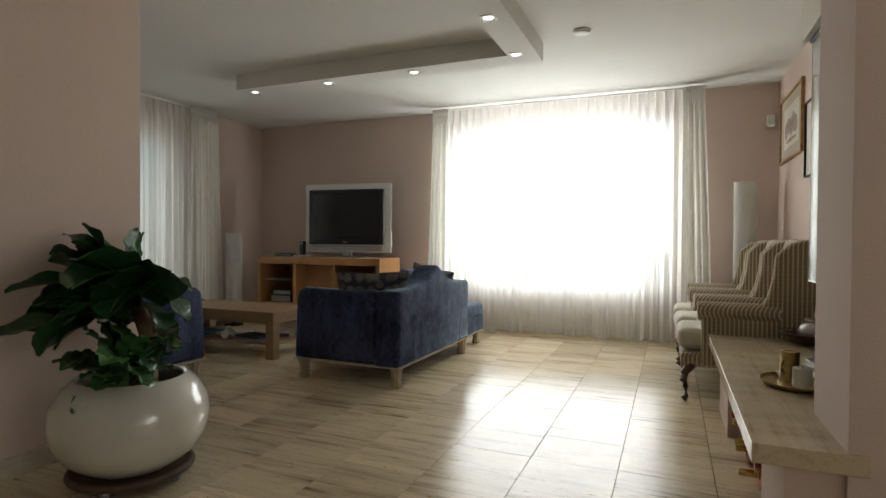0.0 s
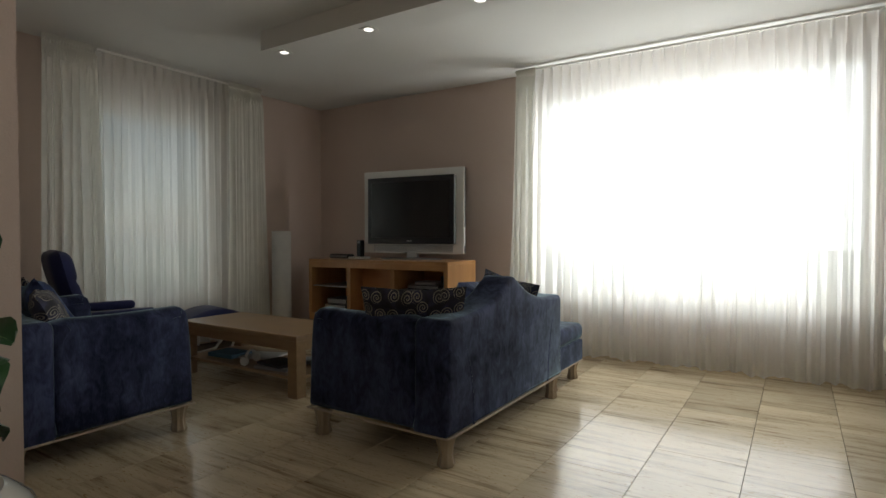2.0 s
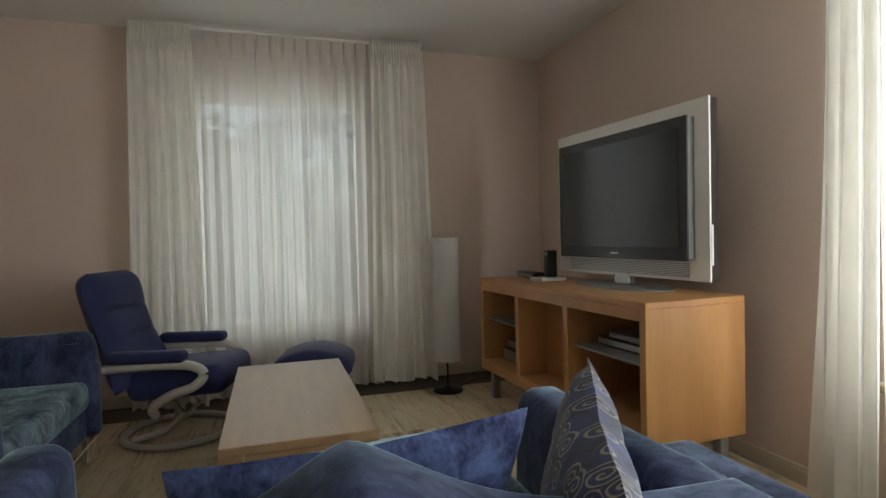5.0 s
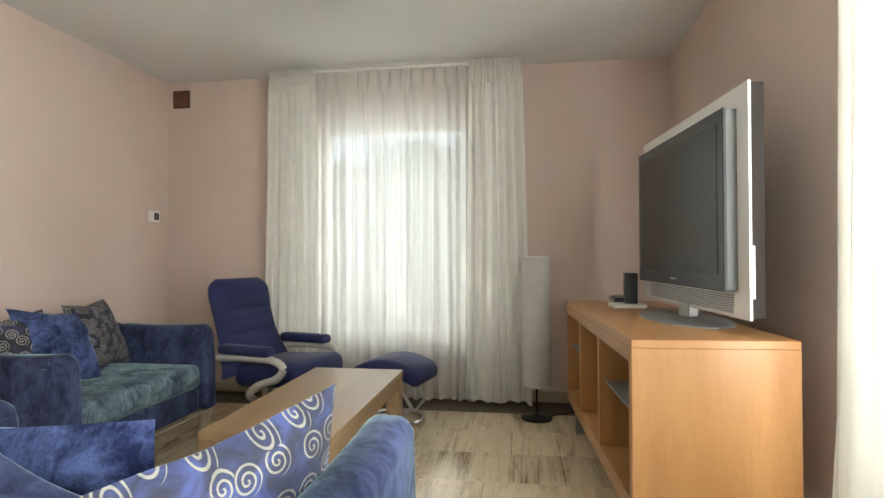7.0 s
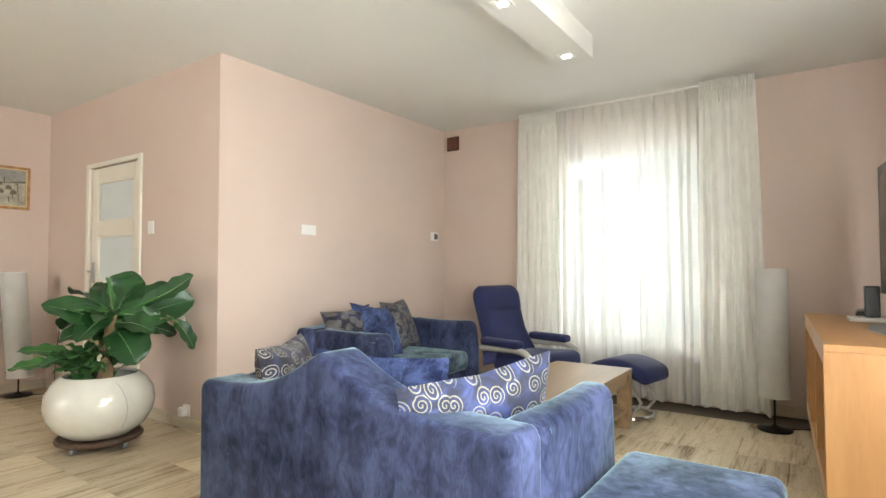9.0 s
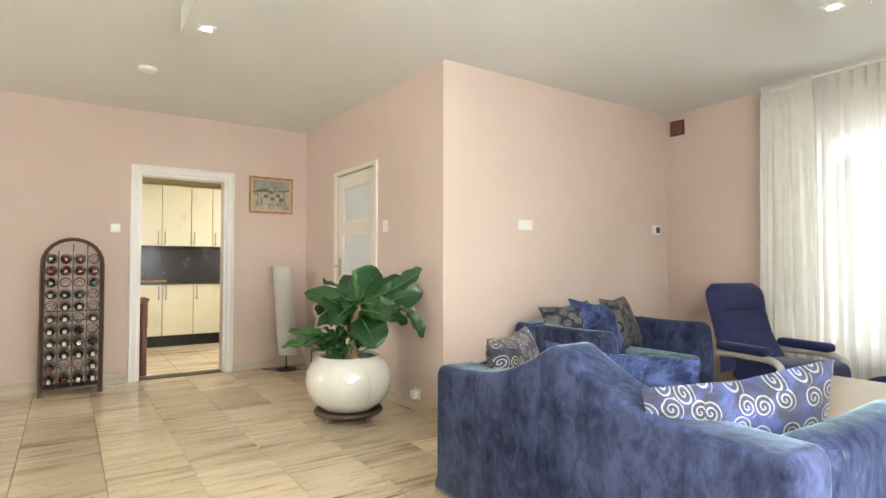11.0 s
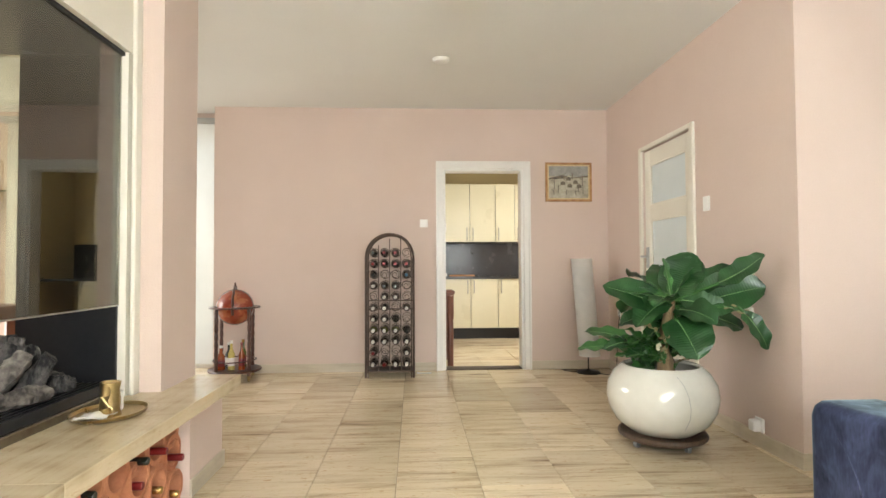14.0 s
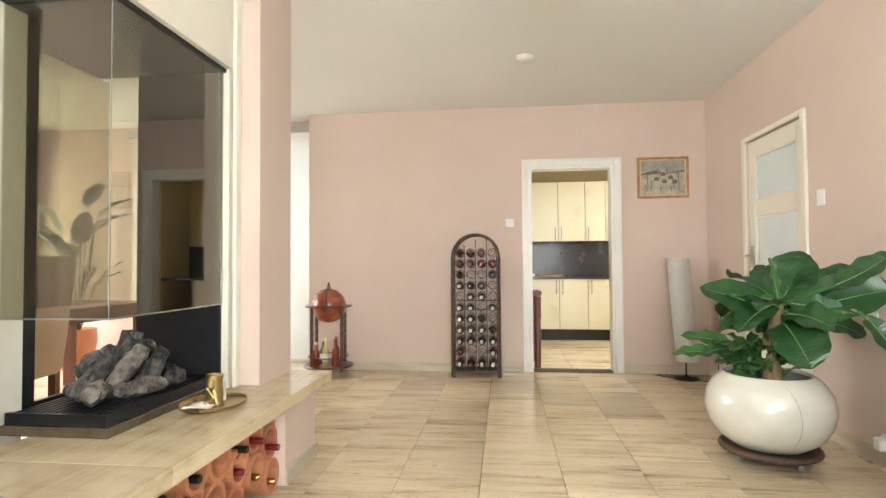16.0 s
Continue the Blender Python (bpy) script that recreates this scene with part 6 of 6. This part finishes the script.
def leaf_mesh(length, width, droop, curl, fold, seed):
    rr = random.Random(seed)
    bm = bmesh.new()
    n, m = 14, 6
    ph = rr.uniform(0, 6)
    g = []
    for i in range(n + 1):
        t = i / n
        wid = width / 2 * (math.sin(math.pi * min(1, t * 0.93 + 0.07)) ** 0.5) * (1 - 0.12 * t)
        if t < 0.12:
            wid *= 0.12 + t * 6
        if i == n:
            wid = 0.004
        ang = -droop * t
        row = []
        for j in range(m + 1):
            u = 2 * j / m - 1
            z = fold * wid * abs(u) + 0.010 * math.sin(t * 17 + ph + u * 3) * abs(u) + curl * u * t * wid
            row.append(Vector((0, u * wid, z)))
        g.append((ang, row))
    pos, pts = Vector((0, 0, 0)), []
    for i, (ang, row) in enumerate(g):
        if i:
            pos = pos + Vector((math.cos(ang), 0, math.sin(ang))) * (length / n)
        upv = Vector((-math.sin(ang), 0, math.cos(ang)))
        pts.append([bm.verts.new(pos + Vector((0, r.y, 0)) + upv * r.z) for r in row])
    for a, b in zip(pts, pts[1:]):
        for j in range(m):
            bm.faces.new((a[j], b[j], b[j + 1], a[j + 1]))
    rib = tube([pts[i][m // 2].co + Vector((0, 0, 0.0015)) for i in range(n)], 0.0042, 5, taper=lambda t: 1 - 0.8 * t)
    return bm, rib


def leaf(base, az, elev, length, width, droop, mat, seed, stalk=0.06, roll=0.0):
    bm, rib = leaf_mesh(length, width, droop, 0.3, 0.28, seed)
    m = Matrix.Translation(base) @ Euler((radians(roll), -radians(elev), radians(az))).to_matrix().to_4x4()
    # Euler turns about x first, then y, then z
    sm = Matrix.Translation(m.to_3x3() @ Vector((stalk, 0, 0)))
    lf = part("leaf", bm, mat, plant, smooth=True)
    lf.matrix_basis = sm @ m
    rb = part("midrib", rib, RIBM, lf, "pale green midrib")
    st = part("leaf_stalk", tube([base, Vector(base) + (m.to_3x3() @ Vector((stalk + 0.02, 0, 0)))], 0.010, 6), LEAF2, plant)
    return lf


trunk = [(0.06, 0.0, 0.38), (0.07, 0.0, 0.50), (0.075, -0.01, 0.62), (0.05, 0.03, 0.76), (0.04, 0.05, 0.84)]
part("stem", tube(trunk, 0.055, 12, taper=lambda t: 1.0 - 0.6 * t), FIBRE, plant, "fibrous brown stem", smooth=True)
rl = random.Random(3)
top = Vector((0.04, 0.05, 0.835))
BIG = [(-100, 24, 0.39, 0.21, 0.30, -58, 0.04), (172, 50, 0.30, 0.20, 0.3, -12, 0.05), (120, 62, 0.32, 0.22, 0.2, 10, 0.08), (110, 56, 0.32, 0.24, 0.1, 14, 0.03), (82, 30, 0.38, 0.18, 0.3, 30, 0.10),
       (62, 22, 0.46, 0.24, 0.3, 55, 0.08), (8, -34, 0.29, 0.25, 0.5, 12, 0.05), (48, -2, 0.28, 0.12, 0.5, 50, 0.04), (78, -8, 0.34, 0.16, 0.4, 35, 0.10), (-98, -8, 0.29, 0.17, 0.5, -38, 0.04),
       (-150, 18, 0.44, 0.24, 0.6, -10, 0.06), (150, 22, 0.42, 0.24, 0.7, 0, 0.06), (-65, -12, 0.28, 0.19, 0.8, -20, 0.04), (-45, 30, 0.24, 0.15, 1.0, 0, 0.03), (200, 40, 0.36, 0.22, 0.6, 5, 0.05), (20, 12, 0.27, 0.17, 0.9, 25, 0.04)]
for i, (az, el, ln, wd, dr, roll, stalk) in enumerate(BIG):
    leaf(top + Vector((0, 0, rl.uniform(-0.07, 0.03))), az, el, ln * 0.95, wd * 1.12, dr, LEAF, 20 + i, stalk, roll)
for i in range(20):
    leaf(top + Vector((rl.uniform(-0.05, 0.03), rl.uniform(-0.05, 0.05), rl.uniform(-0.20, 0.02))), 100 + i * 5.6 + rl.uniform(-8, 8), rl.uniform(-10, 62), rl.uniform(0.27, 0.36), rl.uniform(0.19, 0.25), rl.uniform(0.3, 1.0), LEAF, 140 + i, 0.04, rl.uniform(-35, 35))
leaf(top + Vector((0, 0, 0.02)), -100, 12, 0.25, 0.13, 0.2, LEAF2, 49, 0.01, -30)
lf = leaf(top + Vector((0, 0, 0.0)), 56, 24, 0.30, 0.14, -0.5, LEAF, 51, 0.26, 50)
lf = leaf(top + Vector((0, 0, -0.03)), 52, 2, 0.20, 0.05, 0.9, LEAFDRY, 52, 0.26, 20)
lf = leaf(top + Vector((0.20, 0.28, -0.02)), 40, -42, 0.26, 0.10, 0.9, LEAF, 54, 0.02, 40)
leaf(top, -75, 82, 0.24, 0.05, 0.1, LEAF2, 53, 0.02)
low = Vector((-0.10, -0.05, 0.42))
for i in range(30):
    az = -215 + i * 11 + rl.uniform(-9, 9)
    if 15 < (az % 360) < 60:
        continue
    el = rl.uniform(4, 66)
    side = math.sin(radians(az + 24))
    leaf(low + Vector((rl.uniform(-0.05, 0.05), rl.uniform(-0.05, 0.05), rl.uniform(0.0, 0.17))), az, el, rl.uniform(0.15, 0.22), rl.uniform(0.10, 0.14), rl.uniform(0.4, 1.1), LEAF2 if i % 3 else LEAF, 70 + i, 0.05, 34 * side + rl.uniform(-15, 15))
leaf(top + Vector((-0.05, 0.0, -0.10)), 142, -4, 0.46, 0.21, 0.25, LEAF, 98, 0.06, 10)
leaf(low + Vector((-0.05, -0.03, 0.12)), -104, 2, 0.24, 0.11, 0.3, LEAF2, 95, 0.12, -40)
leaf(low + Vector((-0.05, -0.03, 0.16)), -125, 14, 0.30, 0.12, 0.4, LEAF2, 96, 0.05, -40)
part("leaf_base", tube([low + Vector((0, 0, -0.04)), low + Vector((0, 0, 0.14))], 0.045, 10, taper=lambda t: 1 - 0.3 * t), LEAF2, plant, smooth=True)
for i in range(7):
    a = rl.uniform(0, 6.28)
    leaf(Vector((0.07 + 0.04 * math.cos(a), 0.04 * math.sin(a), 0.46 + 0.03 * i)), math.degrees(a), 55, 0.12, 0.04, 0.8, LEAF2 if i % 2 else LEAFDRY, 110 + i, 0.01)

# ---- kitchen seen through the doorway ----
def kitchen_unit(name, label, x0, x1, y0, y1, z0, z1, handle_side, handle_z):
    ob = thing(name, label, "kitchen cabinet", (x1, y0, z0))
    w, h = y1 - y0, z1 - z0
    part("carcass", box(x0 - x1, -0.022, 0.001, w - 0.001, 0, h), BLACKSTONE, ob)
    d = part("door", box(-0.020, 0, 0.003, w - 0.003, 0.002, h - 0.002, 0.003, 1), CREAMDOOR, ob, "cream laminate door")
    hy = 0.045 if handle_side < 0 else w - 0.045
    part("handle", tube([(0, hy, handle_z), (0.026, hy, handle_z + 0.02), (0.03, hy, handle_z + 0.09), (0.026, hy, handle_z + 0.16), (0, hy, handle_z + 0.18)], 0.0075, 6), STEEL_IN_SHADE, d, "curved steel handle", smooth=True)
    return ob


for i, (a, b, hs) in enumerate(((0.50, 0.92, 1), (0.92, 1.334, 1), (1.334, 1.72, -1), (1.72, 2.01, -1), (2.01, 2.45, -1))):
    kitchen_unit("upper_kitchen_cabinet", "tall cream upper kitchen cabinet with curved handle", -2.95, -2.60, a, b, 1.40, 2.27, hs, 0.03)
for i, (a, b, hs) in enumerate(((0.50, 0.90, 1), (0.90, 1.313, 1), (1.313, 1.707, -1), (1.707, 2.10, -1), (2.10, 2.5, 1))):
    kitchen_unit("lower_kitchen_cabinet", "cream lower kitchen cabinet with curved handle", -2.95, -2.30, a, b, 0.155, 0.86, hs, 0.50)
wt = thing("kitchen_worktop", "thin black kitchen worktop on cream cabinets", "worktop")
part("slab", box(-3.05, -2.27, 0.48, 3.0, 0.86, 0.895, 0.004, 1), BLACKSTONE, wt)
part("splashback", box(-3.05, -3.03, 0.48, 3.0, 0.895, 1.40), BLACKSTONE, wt, "black splashback")
pl = thing("kitchen_plinth", "dark plinth under the kitchen cabinets", "plinth")
part("board", box(-2.40, -2.36, 0.48, 3.0, 0.0, 0.155), BLACKM, pl)
bd = thing("wooden_chopping_board", "orange wooden board lying on the black worktop", "chopping board", (-2.50, 1.2, 0.895))
part("board", box(-0.10, 0.10, -0.18, 0.18, 0, 0.02, 0.004, 1), BIRCH_IN, bd)
bx = thing("white_dish", "small white box standing on the worktop", "box", (-2.45, 0.93, 0.895))
part("body", box(-0.05, 0.05, -0.05, 0.05, 0, 0.045, 0.004, 1), WHITE_PLASTIC, bx)
cbl = thing("under_cabinet_cable", "black cable hanging below the upper cabinets", "cable")
part("cord", tube([(-2.62, 0.98, 1.395), (-2.62, 1.05, 1.37), (-2.62, 1.14, 1.395)], 0.005, 5), BLACKM, cbl)
part("cord", tube([(-2.62, 1.40, 1.395), (-2.62, 1.48, 1.36), (-2.62, 1.62, 1.385), (-2.62, 1.75, 1.395)], 0.004, 5), BLACKM, cbl)
sb = thing("wooden_sideboard", "red-brown wooden chest end beside the kitchen doorway", "sideboard", (-0.42, 0.585, 0))
part("top", box(-0.20, 0.21, -0.25, 0.345, 0.755, 0.785, 0.006, 2), REDWOOD, sb)
part("moulding", box(-0.19, 0.20, -0.25, 0.335, 0.735, 0.755, 0.004, 1), REDWOOD, sb)
part("post", lathe([(0.032, 0), (0.032, 0.45), (0.026, 0.47), (0.036, 0.50), (0.036, 0.73), (0, 0.73)], 14, at=(0.165, 0.30, 0)), REDWOOD, sb, smooth=True)
part("body", box(-0.19, 0.16, -0.25, 0.30, 0.06, 0.735, 0.003, 1), REDWOOD, sb)
part("foot", box(-0.18, -0.13, 0.20, 0.27, 0, 0.06), REDWOOD, sb)

# ---- dining corner seen through the fireplace ----


def dining_chair(at, turn):
    ob = thing("dining_chair", "high-backed tan leather dining chair at the table", "dining chair", at, turn, "dining chairs")
    part("backrest", turned(box(-0.22, 0.22, -0.03, 0.03, 0.0, 0.72, 0.02, 2), pose(0, -0.20, 0.42, 6, 0, 0)), TANLEATHER, ob, smooth=True)
    part("seat", box(-0.22, 0.22, -0.22, 0.24, 0.40, 0.48, 0.025, 3), TANLEATHER, ob, smooth=True)
    for x in (-0.19, 0.19):
        for y in (-0.19, 0.21):
            part("leg", box(x - 0.022, x + 0.022, y - 0.022, y + 0.022, 0, 0.40), REDWOOD, ob)
    return ob


dc = dining_chair((2.58, -2.42, 0), 190)
copy_thing(dc, pose(1.98, -2.84, 0, 0, 0, 222))
copy_thing(dc, pose(2.05, -3.75, 0, 0, 0, 0))
dt = thing("dining_table", "red-brown wooden dining table with square legs", "dining table", (1.75, -3.05, 0))
part("tabletop", box(-0.95, 0.95, -0.45, 0.45, 0.72, 0.76, 0.005, 2), REDWOOD, dt)
part("apron", box(-0.88, 0.88, -0.38, 0.38, 0.64, 0.72), REDWOOD, dt)
for x in (-0.86, 0.79):
    for y in (-0.37, 0.30):
        part("leg", box(x, x + 0.07, y, y + 0.07, 0, 0.64), REDWOOD, dt)
pp = thing("strelitzia", "tall leafed green plant in a pot by the window", "plant", (0.17, -3.95, 0))
part("pot", lathe([(0, 0), (0.14, 0), (0.19, 0.30), (0.18, 0.42), (0.16, 0.42), (0.15, 0.36), (0, 0.36)], 24), TERRA, pp, smooth=True)
for i in range(16):
    bm, rib = leaf_mesh(0.46 if i < 8 else 0.40, 0.20 if i < 8 else 0.05, 0.7, 0.2, 0.25, 200 + i)
    rib.free()
    az, el = i * 47, 62 + 12 * math.sin(i * 2.1)
    ht = 1.15 + 0.14 * (i % 5) if i < 8 else 0.85
    m = Euler((0, -radians(el - 5), radians(az))).to_matrix().to_4x4()
    end = Vector((0.16 * math.cos(radians(az)), 0.16 * math.sin(radians(az)), ht))
    part("leaf_stalk", tube([(0, 0, 0.34), end * 0.6 + Vector((0, 0, 0.1)), end], 0.010, 5), LEAF, pp)
    part("leaf", bm, LEAF, pp, smooth=True).matrix_basis = Matrix.Translation(end) @ m

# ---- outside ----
# Added emissive panel that washes the view through the east window out to white.
panel_glow = plain("glowing_backdrop_panel", (0.93, 0.97, 1.0), 1.0, 0.0, 3.6)
structure("backdrop", box(70, 70.2, -60, 62, -0.5, 60), panel_glow)
gt = tagged(new("terrace"), kind="structure")
part("paving", box(EAST + 0.25, EAST + 3.2, -4, 8, -0.30, -0.12), BRICKW, gt)


def shrub(name, label, at, rad, h, seed, count=1200, big=1.0):
    rr = random.Random(seed)
    ob = thing(name, label, "hedge" if "hedge" in name else "tree", at)
    verts, faces = [], []
    for i in range(count):
        a, b = rr.uniform(0, 6.283), rr.uniform(-1, 1)
        q = rr.uniform(0.55, 1.0) ** 0.5
        c = Vector((rad[0] * q * math.cos(a) * math.sqrt(1 - b * b), rad[1] * q * math.sin(a) * math.sqrt(1 - b * b), h + rad[2] * q * b))
        c += Vector((1, 1, 1)) * 0.25 * rad[2] * noise.noise(c * 1.2)
        u = Vector((rr.uniform(-1, 1), rr.uniform(-1, 1), rr.uniform(-1, 1))).normalized()
        v = u.orthogonal().normalized()
        s = rr.uniform(0.07, 0.15) * big
        k = len(verts)
        verts += [c - u * s, c + v * s * 0.5, c + u * s, c - v * s * 0.5]
        faces.append((k, k + 1, k + 2, k + 3))
    me = bpy.data.meshes.new("crown")
    me.from_pydata([tuple(v) for v in verts], [], faces)
    me.materials.append(HEDGE)
    cr = new("crown", me)
    cr.parent = ob
    tagged(cr, kind="stuff")
    part("trunk", tube([(0, 0, 0), (0.03, 0.02, h * 0.5), (0, 0, h)], 0.10, 8, taper=lambda t: 1 - 0.5 * t), FIBRE, ob)
    return ob


shrub("garden_tree", "broad green tree in the garden beyond the window", (5.9, 12.0, -0.3), (2.0, 2.0, 1.9), 2.4, 1, 2600)
shrub("garden_tree", "green garden tree behind the lawn", (2.6, 14.0, -0.3), (2.4, 2.0, 2.0), 2.2, 2, 2600)
shrub("garden_hedge", "low clipped green hedge across the lawn", (4.5, 16.5, -0.3), (7.0, 1.0, 1.2), 1.0, 3, 4200)
gw = thing("garden_garage", "pale rendered garage with a dark flat roof edge", "garage", (1.2, 9.5, -0.3))
part("wall", box(-4.5, 3.6, 0, 3.0, 0, 2.70), BRICKW, gw)
part("roof_edge", box(-4.6, 3.7, -0.1, 3.1, 2.70, 2.82, 0.01, 1), ROOFM, gw)
# Unseen tree, added so that its crown breaks the sun on the north curtain.
shrub("garden_tree", "unseen tall tree added to dapple the sunlight", (-0.8, 15.0, -0.3), (3.1, 2.6, 3.2), 10.3, 4, 3600, 2.2)
sh = thing("garden_shed", "pale neighbouring house with dark roof beyond the hedge", "house", (1.5, 24, -0.3))
part("wall", box(-5, 5, 0, 6, 0, 3.2), BRICKW, sh)
part("roof", strip([(-5.4, 3.2), (5.4, 3.2), (0, 6.4)], -0.3, 6.3), ROOFM, sh)

# ---- floor tiles, the pieces of the floor ----
floor_root = bpy.data.objects["floor"]
TLX, TLY, GAP = 0.808, 0.408, 0.0022
tile_me = None
rt = random.Random(9)


def tile(x0, x1, y0, y1):
    bm = bmesh.new()
    w, d = (x1 - x0) / 2 - GAP / 2, (y1 - y0) / 2 - GAP / 2
    lo = [bm.verts.new((sx * w, sy * d, -0.012)) for sx, sy in ((-1, -1), (1, -1), (1, 1), (-1, 1))]
    mid = [bm.verts.new((sx * w, sy * d, -0.0012)) for sx, sy in ((-1, -1), (1, -1), (1, 1), (-1, 1))]
    hi = [bm.verts.new((sx * (w - 0.0006), sy * (d - 0.0006), 0)) for sx, sy in ((-1, -1), (1, -1), (1, 1), (-1, 1))]
    for a, b in ((lo, mid), (mid, hi)):
        for k in range(4):
            bm.faces.new((a[k], a[(k + 1) % 4], b[(k + 1) % 4], b[k]))
    bm.faces.new(hi)
    return bm


full = None
spare = bmesh.new()
count = 0
for r in range(-13, 14):
    y0 = 0.010 + r * TLY
    if y0 + TLY > NORTH + 0.02 or y0 < -5.0:
        continue
    off = rt.uniform(0, TLX)
    c = -6
    while True:
        x0 = off - TLX + c * TLX
        c += 1
        if x0 > EAST - 0.02:
            break
        if x0 + TLX < -3.05:
            continue
        a, b = max(x0, -3.04), min(x0 + TLX, EAST - 0.001)
        if b - a < 0.05:
            continue
        if (a + b) / 2 < -0.15 and not (-0.5 < y0 < 2.8):
            if y0 > -1.5 or (a + b) / 2 < -0.5:
                continue
        if (a + b) / 2 < BLOCK - 0.5 and y0 > DOORWALL + 0.2 and (a + b) / 2 > 0.2:
            continue
        near = -0.1 < (a + b) / 2 < 7 and -1.6 < y0 < 5.3
        if near and count < 290:
            if b - a > TLX - 0.002:
                if full is None:
                    full = part("tile", tile(0, TLX, 0, TLY), TRAV, floor_root)
                    t = full
                else:
                    t = full.copy()
                    scene.collection.objects.link(t)
            else:
                t = part("tile", tile(a, b, 0, TLY), TRAV, floor_root)
            t.matrix_basis = pose((a + b) / 2, y0 + TLY / 2, 0, 0, 0, 180 if rt.random() < 0.5 else 0)
            count += 1
        else:
            tb = tile(a, b, 0, TLY)
            tb.verts.ensure_lookup_table()
            vs = [spare.verts.new(v.co + Vector(((a + b) / 2, y0 + TLY / 2, 0))) for v in tb.verts]
            tb.verts.index_update()
            for f in tb.faces:
                spare.faces.new([vs[v.index] for v in f.verts])
            tb.free()
tagged(part("far_tiles", spare, TRAV, floor_root), kind="stuff")
